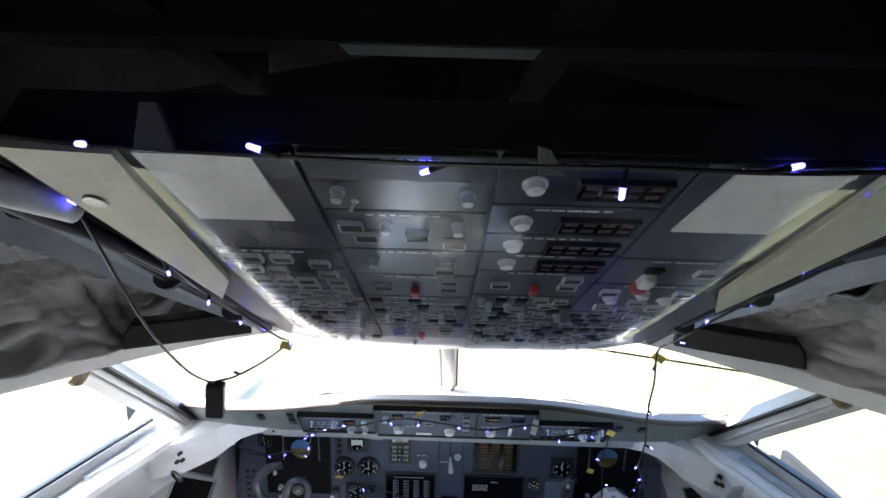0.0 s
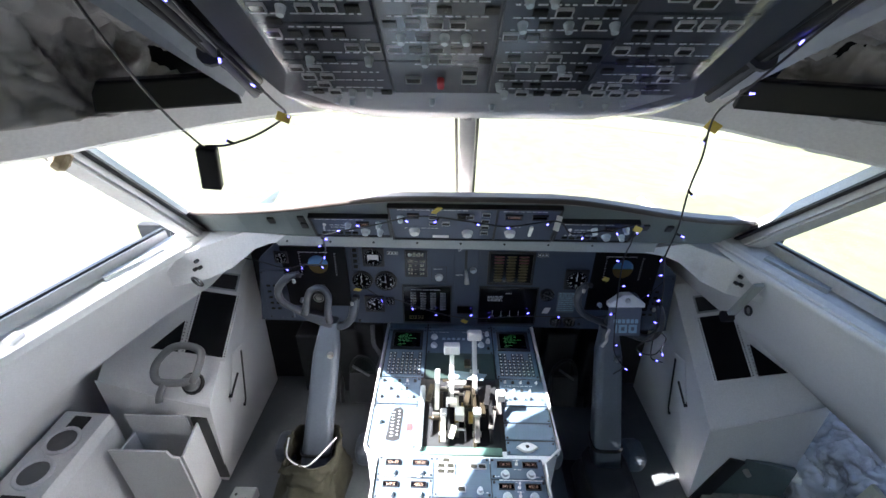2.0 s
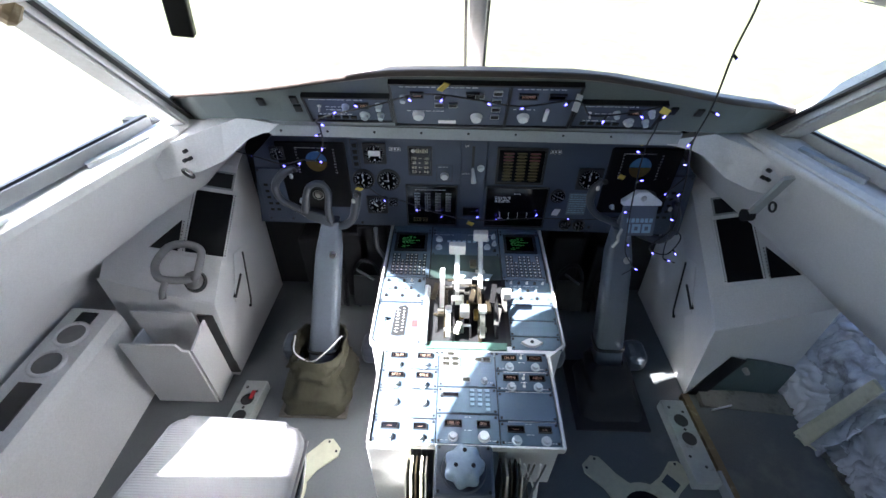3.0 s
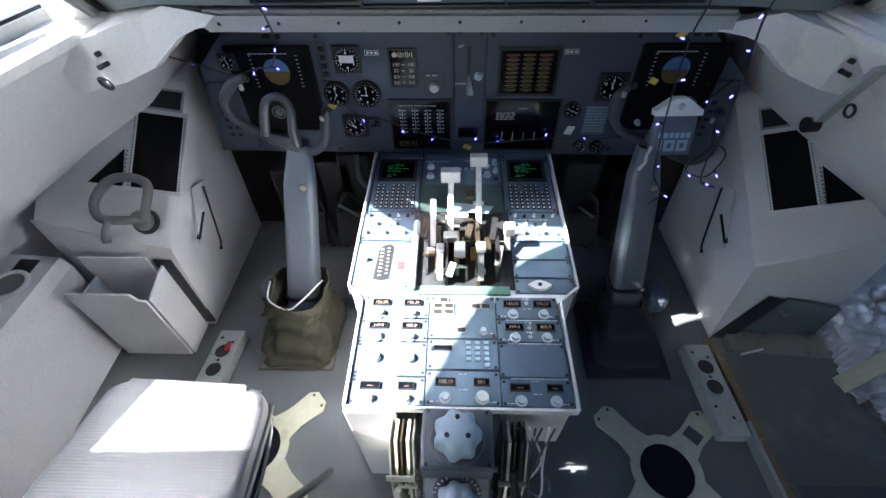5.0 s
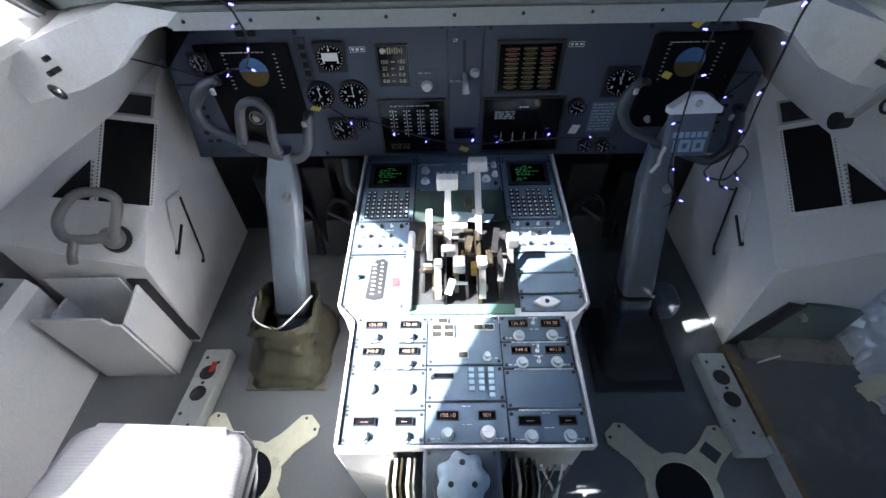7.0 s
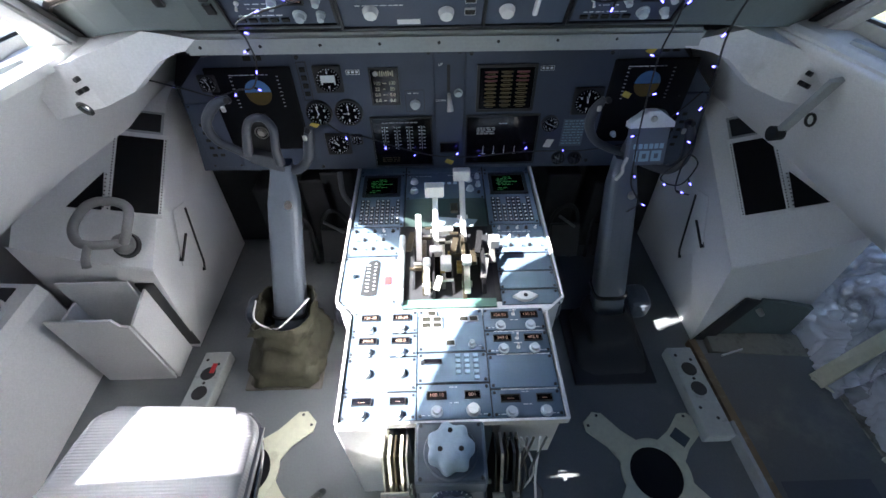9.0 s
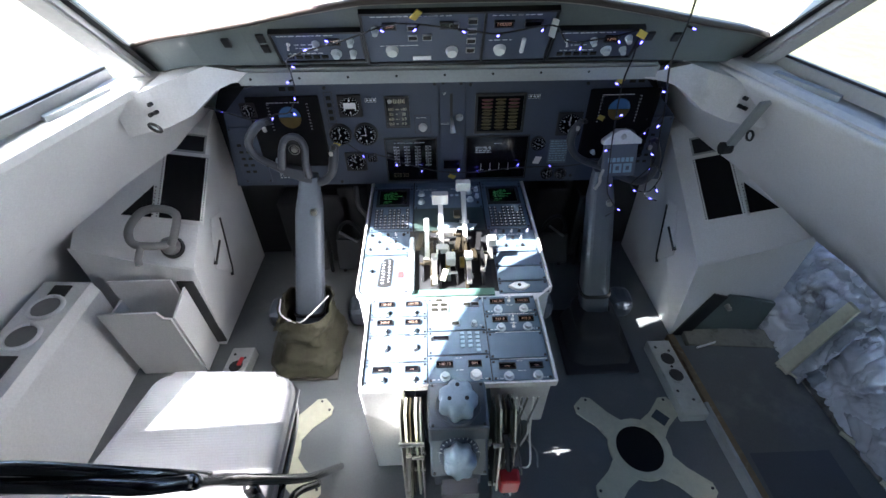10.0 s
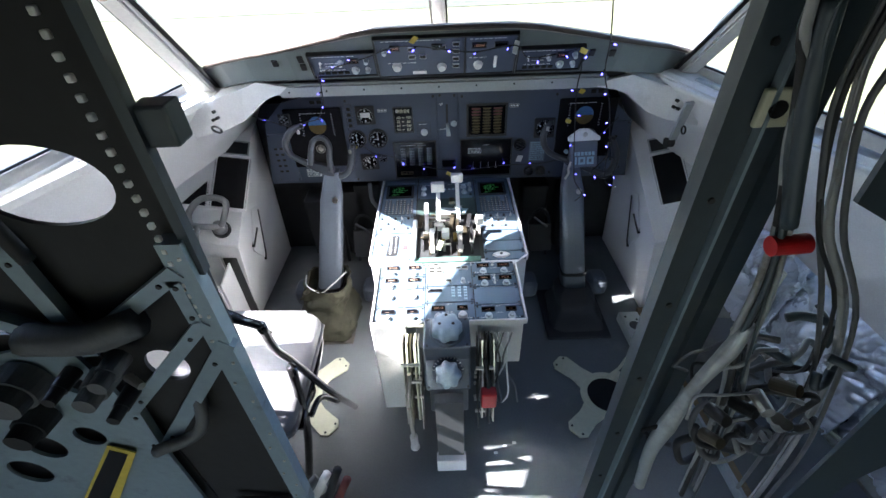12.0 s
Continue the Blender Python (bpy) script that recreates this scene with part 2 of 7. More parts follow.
def smooth_line(pts, k=6):
    """A curve through the points."""
    p = [Vector(q) for q in pts]
    p = [2 * p[0] - p[1]] + p + [2 * p[-1] - p[-2]]
    out = []
    for i in range(1, len(p) - 2):
        for j in range(k):
            t = j / k
            out.append(0.5 * ((2 * p[i]) + (p[i + 1] - p[i - 1]) * t + (2 * p[i - 1] - 5 * p[i] + 4 * p[i + 1] - p[i + 2]) * t * t
                              + (3 * p[i] - 3 * p[i + 1] + p[i + 2] - p[i - 1]) * t ** 3))
    return out + [p[-2]]


def tube(bm, pts, r, seg=8, k=6, rz=None):
    """A round bar along a smooth line; r a number or one radius a point."""
    line = smooth_line(pts, k) if k > 1 else [Vector(q) for q in pts]
    n = len(line)
    rad = (lambda i: r) if not isinstance(r, (list, tuple)) else (lambda i: float(np.interp(i / (n - 1), np.linspace(0, 1, len(r)), r)))
    rings, side = [], None
    for i, q in enumerate(line):
        d = (line[min(i + 1, n - 1)] - line[max(i - 1, 0)]).normalized()
        if side is None:
            side = d.orthogonal().normalized()
        side = (side - d * side.dot(d)).normalized()
        up = d.cross(side)
        rings.append([q + rad(i) * (math.cos(a) * side + math.sin(a) * up * (rz or 1)) for a in (2 * math.pi * s / seg for s in range(seg))])
    return loft(bm, rings, True, True)


def slab(bm, quad, depth):
    """A plate between four corners, given its thickness along the normal."""
    q = [Vector(p) for p in quad]
    nrm = (q[1] - q[0]).cross(q[-1] - q[0]).normalized() * depth
    a = [bm.verts.new(p) for p in q]
    b = [bm.verts.new(p + nrm) for p in q]
    n = len(q)
    bm.faces.new(a[::-1]), bm.faces.new(b)
    for i in range(n):
        bm.faces.new((a[i], a[(i + 1) % n], b[(i + 1) % n], b[i]))
    return bm


def bar(bm, a, b, w, h, up=(0, 0, 1)):
    """A square bar from a to b, w wide and h high."""
    a, b = Vector(a), Vector(b)
    d = (b - a).normalized()
    s = d.cross(Vector(up)).normalized() * w / 2
    u = s.cross(d).normalized() * h / 2
    return loft(bm, [[p + s + u, p - s + u, p - s - u, p + s - u] for p in (a, b)], True, True)


def basis(origin, u, v):
    """Local axes: u across, v up the panel, normal out of it."""
    u, v = Vector(u).normalized(), Vector(v).normalized()
    n = u.cross(v)
    return Matrix((( u.x, v.x, n.x, origin[0]), (u.y, v.y, n.y, origin[1]), (u.z, v.z, n.z, origin[2]), (0, 0, 0, 1)))


def at(m, u, v, w=0.0, turn=0.0):
    return m @ Matrix.Translation((u, v, w)) @ Matrix.Rotation(radians(turn), 4, "Z")


def B():
    return bmesh.new()


def crumple(bm, rows, cols, f, amp, scale, seed):
    """A creased sheet: f(s, t) gives the smooth place, creases push it along z of the noise."""
    g = [[Vector(f(i / (rows - 1), j / (cols - 1))) for j in range(cols)] for i in range(rows)]
    out = []
    for i in range(rows):
        row = []
        for j in range(cols):
            p = g[i][j]
            du = g[min(i + 1, rows - 1)][j] - g[max(i - 1, 0)][j]
            dv = g[i][min(j + 1, cols - 1)] - g[i][max(j - 1, 0)]
            nrm = du.cross(dv).normalized()
            q = p * scale + Vector((seed, seed * 0.7, 0))
            w = q + Vector((noise.noise(q * 0.7), noise.noise(q * 0.7 + Vector((9, 0, 0))), noise.noise(q * 0.7 + Vector((0, 9, 0)))))
            a = Vector((w.x, w.y + w.z * 0.5, w.z * 0.35 - w.y * 0.2))
            h = 0.35 * abs(noise.noise(w * 0.5)) + 0.45 * abs(noise.noise(a * 1.1)) + 0.36 * abs(noise.noise(a * 2.4)) + 0.2 * abs(noise.noise(w * 3.6)) + 0.06 * abs(noise.noise(w * 9))
            row.append(p + nrm * (h - 0.4) * amp)
        out.append(row)
    return loft(bm, out, False)

# ---- large structure ----
CX = 0.02
single("ground", box(B(), (0, 300, -3.2), (2400, 2400, 0.2)), GRASS, "dry grass airfield ground in bright sun", "ground", kind="structure")
single("ground_verge", box(B(), (0, 60, -3.088), (400, 66, 0.03)), mat("rough green verge", (0.050, 0.056, 0.036), 0.9, grain=2, big=0.2, vary=0.4, bump=0), "rough dark verge across the airfield", "ground", kind="structure")
bm = B()
random.seed(4)
for i in range(260):
    x, y, r = random.uniform(-160, 160), random.uniform(120, 150), random.uniform(2.5, 5)
    bmesh.ops.create_icosphere(bm, subdivisions=2, radius=r, matrix=pose(x, y, -2 + random.uniform(0, 6)) @ Matrix.Diagonal((1, 0.8, random.uniform(0.8, 1.4), 1)))
for v in bm.verts:
    v.co += Vector((noise.noise(v.co * 0.9), noise.noise(v.co * 1.1 + Vector((7, 0, 0))), noise.noise(v.co * 0.8))) * 1.4
single("far_trees", bm, LEAF, "distant dark green tree line behind the field", "trees", kind="stuff")

# floor
bm = B()
box(bm, (0.0, 0.25, -0.03), (3.2, 4.1, 0.06))
single("floor", bm, FLOORM, "worn dark grey cockpit floor covering", "floor", kind="structure")

# side walls: swept sections from nose to door, outwards below the sill
def sill_in(y):
    return float(np.interp(y, (0.3, 0.9, 1.0, 1.18, 1.37, 1.5, 1.6, 1.85), (1.09, 1.025, 0.975, 0.885, 0.815, 0.735, 0.69, 0.61)))


def sill_z(y):
    return float(np.interp(y, (0.5, 1.18, 1.37, 1.55), (0.81, 0.838, 0.852, 0.88)))


def wall_section(sg, y):
    """Points of one wall section from floor to sill; sg is the side."""
    k = max(0.0, min(1.0, (y - 1.35) / 0.5))
    low = 1.10 - 0.10 * k if sg < 0 else 1.13 - 0.12 * k
    top = sill_in(y)
    mid = np.interp(y, (0.3, 0.9, 1.15, 1.35, 1.6, 1.85), (1.12, 1.045, 0.985, 0.93, 0.85, 0.74))
    zs = sill_z(y)
    ex = 0.10 if sg < 0 else 0.0      # recessed behind the cup holders
    return [(sg * (low + ex), y, 0), (sg * (low + 0.05 + ex), y, 0.26), (sg * (low - 0.01 + ex), y, 0.42), (sg * (mid + 0.045), y, 0.60), (sg * (mid - 0.03), y, 0.74), (sg * (top + 0.012), y, zs - 0.02), (sg * top, y, zs - 0.002)]


for sg, nm in ((-1, "wall_left"), (1, "wall_right")):
    ys = [0.56, 0.75, 0.95, 1.15, 1.3, 1.42, 1.52, 1.62, 1.74, 1.9]
    bm = B()
    inner = [wall_section(sg, y) for y in ys]
    if sg < 0:
        loft(bm, inner, False)
    else:
        loft(bm, [s[2:] for s in inner], False)
    for f in bm.faces[:]:
        f.smooth = True
    ob = single(nm, bm, GREY, "curved light grey painted cockpit side wall", "wall", kind="structure")
    md = ob.modifiers.new("thickness", "SOLIDIFY")
    md.thickness, md.offset = 0.015, 1.0 if sg < 0 else -1.0
    # sill ledge
    bm = B()
    rows = []
    for y in ys[:8]:
        t, z = sill_in(y), sill_z(y)
        o = t + np.interp(y, (0.5, 1.2, 1.45, 1.62), (0.17, 0.13, 0.09, 0.06))
        rows.append([(sg * (t - 0.003), y, z - 0.016), (sg * (t - 0.003), y, z + 0.002), (sg * (t + 0.01), y, z + 0.01), (sg * o, y, z + 0.012), (sg * o, y, z - 0.016)])
    loft(bm, rows, True, True)
    single("trim_sill", bm, SILL, "scuffed white painted window sill ledge", "window sill", kind="structure")

# outer shell that closes the place: nose, roof, rear cabin
bm = B()
box(bm, (0, 1.915, 0.37), (2.3, 0.03, 0.74))
slab(bm, [(-0.78, 1.90, 0.73), (0.83, 1.90, 0.73), (0.40, 1.735, 0.90), (-0.36, 1.735, 0.90)], 0.01)
slab(bm, [(-0.78, 1.90, 0.73), (-0.36, 1.735, 0.90), (-0.72, 1.58, 0.865), (-0.90, 1.63, 0.74)], 0.01)
slab(bm, [(0.83, 1.90, 0.73), (0.96, 1.63, 0.74), (0.77, 1.58, 0.865), (0.40, 1.735, 0.90)], 0.01)
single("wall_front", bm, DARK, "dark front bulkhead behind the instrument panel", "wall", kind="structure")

# pale corner ledges between glareshield, window post and side wall
for sg in (-1, 1):
    dx = 0 if sg < 0 else 0.035
    q = [(sg * (x + dx), y, z - (0 if sg < 0 else 0.02)) for x, y, z in ((0.78, 1.492, 0.853), (0.60, 1.558, 0.895), (0.48, 1.66, 0.934), (0.74, 1.605, 0.878))]
    single("trim_corner_ledge", slab(B(), q, 0.006 * sg), PALE, "scuffed pale ledge in the corner below the window post", "ledge", kind="structure")

# header beam above the windows, bent round the nose
HEAD = [(-1.062, 0.616, 1.269), (-0.889, 0.954, 1.245), (-0.734, 1.19, 1.2185), (-0.59, 1.313, 1.226), (-0.342, 1.40, 1.25), (0.03, 1.43, 1.262),
        (0.40, 1.40, 1.245), (0.64, 1.325, 1.21), (0.80, 1.22, 1.195), (0.95, 0.97, 1.22), (1.12, 0.62, 1.25)]
def header(bm, dz0, dz1, dy0, dy1):
    line = smooth_line(HEAD, 5)
    rows = []
    for p in line:
        c = Vector((p.x - CX, p.y - 0.55, 0)).normalized()
        rows.append([p, p - c * dy0 + Vector((0, 0, dz0)), p - c * dy1 + Vector((0, 0, dz1)), p - c * (dy1 - 0.03) + Vector((0, 0, dz1 + 0.02)), p + c * (0.03 + 0.10 * min(1.0, max(0.0, (p.x + 0.30) / 0.2)) * (p.x < 0.75)) + Vector((0, 0, 0.012)), p + c * 0.03 + Vector((0, 0, 0.05))])
    return loft(bm, rows, True, True)


bm = header(B(), 0.012, 0.085, 0.03, 0.075)
single("trim_header", bm, PALE, "light grey padded header beam above the windows", "beam", kind="structure", smooth=False)

# posts and panes
def post(a, b, w, d, up, name, label, m=PALE):
    bm = bar(B(), a, b, w, d, up)
    bmesh.ops.bevel(bm, geom=bm.edges[:], offset=0.006, segments=2, affect="EDGES")
    bar(bm, Vector(a) + Vector((0, 0.02, 0.012)), Vector(b) + Vector((0, 0.02, 0.012)), w * 1.35, d * 0.35, up)
    return single(name, bm, m, label, "window post", kind="structure")


PB = {"L0": (-0.735, 1.585, 0.875), "L1": (-0.735, 1.265, 1.225), "R0": (0.775, 1.575, 0.88), "R1": (0.80, 1.265, 1.205), "C0": (0.014, 1.70, 0.925), "C1": (0.002, 1.40, 1.26)}
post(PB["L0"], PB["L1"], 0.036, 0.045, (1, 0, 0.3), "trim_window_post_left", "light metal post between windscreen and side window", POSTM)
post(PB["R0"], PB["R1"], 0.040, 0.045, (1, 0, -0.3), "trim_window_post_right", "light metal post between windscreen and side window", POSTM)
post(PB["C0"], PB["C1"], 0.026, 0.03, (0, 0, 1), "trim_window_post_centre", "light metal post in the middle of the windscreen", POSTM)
for dx in (-0.024, 0.022):
    a, b = Vector(PB["C0"]) + Vector((dx, 0.03, 0.015)), Vector(PB["C1"]) + Vector((dx, 0.03, 0.015))
    single("trim_pane_seal", bar(B(), a, b, 0.006, 0.012), BLACK, "thin black seal along the windscreen post", "seal", kind="structure")


for sg, k in ((-1, "L"), (1, "R")):
    for dx, dy, w in ((0.030, -0.004, 0.007), (-0.028, 0.012, 0.006)):
        a, b = (Vector(PB[k + e]) + Vector((sg * dx, dy, 0.004)) for e in "01")
        single("trim_pane_seal", bar(B(), a, b, w, 0.012, (1, 0, 0.3 * -sg)), BLACK, "thin black seal along the window post", "seal", kind="structure")
    a, b = Vector((sg * 0.80, 1.55, 0.894)), Vector((sg * 1.13, 0.66, 0.850))
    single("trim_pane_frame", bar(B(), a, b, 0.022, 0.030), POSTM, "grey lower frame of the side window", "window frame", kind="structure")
    single("trim_pane_seal", bar(B(), a + Vector((0, 0, 0.018)), b + Vector((0, 0, 0.018)), 0.010, 0.006), BLACK, "thin black seal along the side window", "seal", kind="structure")


def pane(name, quad, label):
    q = [Vector(p) for p in quad]
    nrm = (q[1] - q[0]).cross(q[2] - q[0]).normalized()
    q[3] -= nrm * (q[3] - q[0]).dot(nrm)      # flat glass
    bm = slab(B(), q, 0.004)
    ob = single(name, bm, GLASS, label, "window", kind="structure")
    ob.visible_shadow = False
    return ob


pane("window_1", [(-0.73, 1.62, 0.88), (0.012, 1.74, 0.93), (0.02, 1.45, 1.27), (-0.73, 1.29, 1.23)], "clear windscreen pane full of white daylight")
pane("window_2", [(0.022, 1.74, 0.93), (0.77, 1.61, 0.88), (0.79, 1.29, 1.21), (0.02, 1.45, 1.27)], "clear windscreen pane full of white daylight")
pane("window_3", [(-1.17, 0.6, 0.82), (-0.765, 1.585, 0.88), (-0.765, 1.25, 1.235), (-1.14, 0.6, 1.27)], "clear side window pane over dry grass")
pane("window_4", [(1.19, 0.6, 0.82), (0.80, 1.585, 0.88), (0.82, 1.24, 1.215), (1.16, 0.6, 1.26)], "clear side window pane over dry grass")

for sg in (-1, 1):
    post((sg * 1.03, 0.825, 0.83), (sg * 1.0, 0.815, 1.262), 0.04, 0.088, (0, 1, 0), "trim_window_post_aft", "light metal post between the side windows", RAILM)

# ceiling: shell above everything, painted near black for the shade inside
bm = B()
sec = [(-1.5, -0.1), (-1.42, 0.6), (-1.25, 1.15), (-1.06, 1.34), (-0.75, 1.62), (-0.4, 1.82), (0.0, 1.9), (0.4, 1.82), (0.75, 1.62), (1.1, 1.34), (1.25, 1.15), (1.42, 0.6), (1.5, -0.1)]
loft(bm, [[(x, -1.6, z) for x, z in sec], [(x, -1.25, z) for x, z in sec]], False)
loft(bm, [[(x, -1.25, z) for x, z in sec[3:]], [(x, -0.80, z) for x, z in sec[3:]]], False)      # unseen opening at the entry door, added to let daylight onto the floor
loft(bm, [[(x, -0.80, z) for x, z in sec], [(x, 0.58, z) for x, z in sec]], False)
top = sec[3:10]
loft(bm, [[(x, 0.58, z) for x, z in top], [(x * 0.99, 0.62, z * 0.99) for x, z in top], [(x * 0.86, 1.0, 1.28 + (z - 1.28) * 0.8) for x, z in top],
          [(x * 0.74, 1.24, 1.28 + (z - 1.28) * 0.45) for x, z in top], [(x * 0.42, 1.40, 1.335 + (z - 1.28) * 0.10) for x, z in top]], False)
loft(bm, [[(x, -1.6, z) for x, z in sec], [(x * 0.01, -1.61, 0.9) for x, z in sec]], False)
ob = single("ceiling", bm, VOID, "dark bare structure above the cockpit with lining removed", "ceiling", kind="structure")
md = ob.modifiers.new("thickness", "SOLIDIFY")
md.thickness, md.offset = 0.03, 0.0

# ---- shared small shapes ----
def knob_mesh(r, h, material, skirt=1.25):
    bm = cyl(B(), Matrix(), r * skirt, r * skirt * 0.95, h * 0.3, 20)
    cyl(bm, Matrix.Translation((0, 0, h * 0.3)), r, r * 0.86, h * 0.7, 20)
    box(bm, (0, r * 0.35, h + 0.0003), (r * 0.16, r * 0.8, 0.0012))
    return mesh_of(bm, material)


def toggle_mesh(material):
    bm = cyl(B(), Matrix(), 0.0042, 0.0042, 0.002, 12)
    cyl(bm, Matrix.Translation((0, 0, 0.002)) @ Matrix.Rotation(0.35, 4, "X"), 0.0014, 0.0024, 0.011, 10)
    return mesh_of(bm, material)


def screw_mesh():
    bm = cyl(B(), Matrix(), 0.0034, 0.0030, 0.0014, 12)
    box(bm, (0, 0, 0.0015), (0.0045, 0.0008, 0.0004))
    return mesh_of(bm, BLACK)


def frame_bm(w, h, t, d):
    bm = B()
    box(bm, (0, h / 2 - t / 2, d / 2), (w, t, d))
    box(bm, (0, -h / 2 + t / 2, d / 2), (w, t, d))
    box(bm, (-w / 2 + t / 2, 0, d / 2), (t, h - 2 * t, d))
    box(bm, (w / 2 - t / 2, 0, d / 2), (t, h - 2 * t, d))
    return bm


K_SMALL = knob_mesh(0.0065, 0.014, KNOB)
K_MID = knob_mesh(0.0088, 0.011, KNOB, 1.35)
K_BIG = knob_mesh(0.0125, 0.010, WHITEP, 1.1)
K_BLACK = knob_mesh(0.0042, 0.006, BLACK)
TOGGLE = toggle_mesh(WHITEP)
SCREW = screw_mesh()
BTN_FRAME = mesh_of(frame_bm(0.021, 0.015, 0.0013, 0.003), WHITEINK)
OH_FRAME = mesh_of(frame_bm(0.0205, 0.0145, 0.0008, 0.0046), mat("dull white outline", (0.58, 0.59, 0.60), 0.6, bump=0))
BTN_CAP = mesh_of(box(B(), (0, 0, 0.002), (0.0178, 0.0118, 0.004), bev=0.0008, seg=1), mat("dark olive button", (0.022, 0.022, 0.017), 0.6, bump=0, spec=0.2))
KEY_CAP = mesh_of(box(B(), (0, 0, 0.0015), (0.0112, 0.0108, 0.003), bev=0.0006, seg=1), mat("dark key", (0.016, 0.02, 0.026), 0.45, bump=0))
KEY_PALE = mesh_of(box(B(), (0, 0, 0.0015), (0.0105, 0.0085, 0.003), bev=0.0006, seg=1), mat("pale key", (0.34, 0.46, 0.56), 0.45, bump=0))


def bars(bm, u, v, w, rows, pitch, h=0.0016, seed=1, m=None, fill=0.8):
    """Illegible writing as small bars."""
    rnd = random.Random(seed)
    for r in range(rows):
        x = u
        while x < u + w * fill:
            l = rnd.uniform(0.004, 0.012)
            l = min(l, u + w - x)
            box(bm, (x + l / 2, v - r * pitch, 0), (l, h, 0.0005), m)
            x += l + rnd.uniform(0.0015, 0.005)
    return bm


def text(s, m, size, material, parent, name="digits", align="CENTER"):
    c = bpy.data.curves.new(name, "FONT")
    c.body, c.size, c.align_x, c.align_y, c.extrude = s, size, align, "CENTER", 0.0002
    c.materials.append(material)
    ob = new(name, c)
    ob.matrix_basis = m
    return link(ob, parent)


def display(parent, m, u, v, w, h, s="", digit=None, bezel=0.004, material=SCREEN, name="display"):
    """A recessed readout: dark glass in a black bezel, with its digits."""
    ob = part(name, box(B(), (u, v, 0.0015), (w, h, 0.003), m, 0.0006, 1), material, parent)
    if bezel:
        fr = frame_bm(w + 2 * bezel, h + 2 * bezel, bezel, 0.005)
        fr.transform(at(m, u, v))
        part("bezel", fr, BLACK, ob)
    if s:
        text(s, at(m, u, v, 0.0033), digit or h * 0.95, ORANGE, ob)
    return ob


def gauge(parent, m, u, v, r, square=False, seed=1, needle=(40, 160)):
    """Round instrument: black case, dial with marks, needles."""
    bm = B()
    if square:
        box(bm, (u, v, 0.004), (2.3 * r, 2.3 * r, 0.008), m, 0.004)
    else:
        cyl(bm, at(m, u, v), r * 1.15, r * 1.1, 0.008, 32)
    g = part("gauge", bm, BLACK, parent)
    part("dial", cyl(B(), at(m, u, v, 0.0078), r * 0.98, r * 0.98, 0.0008, 32), SCREEN, g)
    bm = B()
    for i in range(24):
        a = 2 * math.pi * i / 24
        l = 0.16 if i % 2 == 0 else 0.09
        box(bm, (0, r * (0.92 - l / 2), 0), (r * 0.035, r * l, 0.0006), at(m, u, v, 0.0089) @ Matrix.Rotation(a, 4, "Z"))
    for i in range(0, 24, 4):
        a = 2 * math.pi * i / 24
        box(bm, (math.sin(a) * r * 0.6, math.cos(a) * r * 0.6, 0), (r * 0.12, r * 0.18, 0.0006), at(m, u, v, 0.0089))
    part("dial_marks", bm, WHITEINK, g)
    bm = B()
    for a, l in zip(needle, (0.8, 0.55)):
        box(bm, (0, r * l / 2 - r * 0.1, 0), (r * 0.05, r * l, 0.0008), at(m, u, v, 0.0096) @ Matrix.Rotation(radians(a), 4, "Z"))
    cyl(bm, at(m, u, v, 0.0090), r * 0.08, r * 0.07, 0.0015, 12)
    part("needle", bm, WHITEINK, g)
    return g


def screws(parent, m, u0, u1, v0, v1, inset=0.007):
    for u in (u0 + inset, u1 - inset):
        for v in (v0 + inset, v1 - inset):
            piece("screw", SCREW, parent, at(m, u, v, 0, 35 * u * 100))


def sub_panel(parent, m, u0, u1, v0, v1, name="panel", material=PANEL_PED, d=0.004, gap=0.0012, fix=True):
    bm = box(B(), ((u0 + u1) / 2, (v0 + v1) / 2, d / 2 - 0.001), (u1 - u0 - 2 * gap, v1 - v0 - 2 * gap, d), m, 0.0008, 1)
    p = part(name, bm, material, parent)
    if fix:
        screws(p, m @ Matrix.Translation((0, 0, d - 0.001)), u0, u1, v0, v1)
    return p


# ---- centre pedestal ----
ped = thing("center_pedestal", (0.01, 1.3, 0), "blue-grey centre pedestal with radio panels and white edging", "pedestal")
ZT = 0.405
X0, X1 = -0.212, 0.224
W0, W1 = -0.250, 0.272
outline = [(X0, 0.985), (X1, 0.985), (X1 + 0.002, 1.235), (W1, 1.275), (W1, 1.30), (0.268, 1.80), (-0.246, 1.80), (W0, 1.30), (W0, 1.275), (X0 - 0.002, 1.235)]
part("pedestal_body", prism(B(), [(x * 0.99, y) for x, y in outline if y > 1.2] , 0.40, Matrix()), GREY, ped)
part("rear_skirt", box(B(), (-0.165, 1.11, 0.20), (0.10, 0.25, 0.40), None, 0.004), PALE, ped)
part("rear_skirt", box(B(), (0.16, 1.12, 0.30), (0.12, 0.23, 0.2), None, 0.004), PALE, ped)
# white edging round the deck, higher at the nose
bm = B()
edge = [(X0, 0.993), (X0 - 0.002, 1.235), (W0, 1.275), (-0.246, 1.80)]
for e in (edge, [(X1, 0.993), (X1 + 0.002, 1.235), (W1, 1.275), (0.268, 1.80)]):
    for a, b in zip(e, e[1:]):
        za, zb = ZT + max(0, a[1] - 1.3) * 0.05, ZT + max(0, b[1] - 1.3) * 0.05
        bar(bm, (*a, za - 0.006), (*b, zb - 0.006), 0.0055, 0.022)
bar(bm, (X0, 0.993, ZT - 0.006), (X1, 0.993, ZT - 0.006), 0.005, 0.018)
part("edge_trim", bm, WHITEP, ped, "white plastic edge strip")
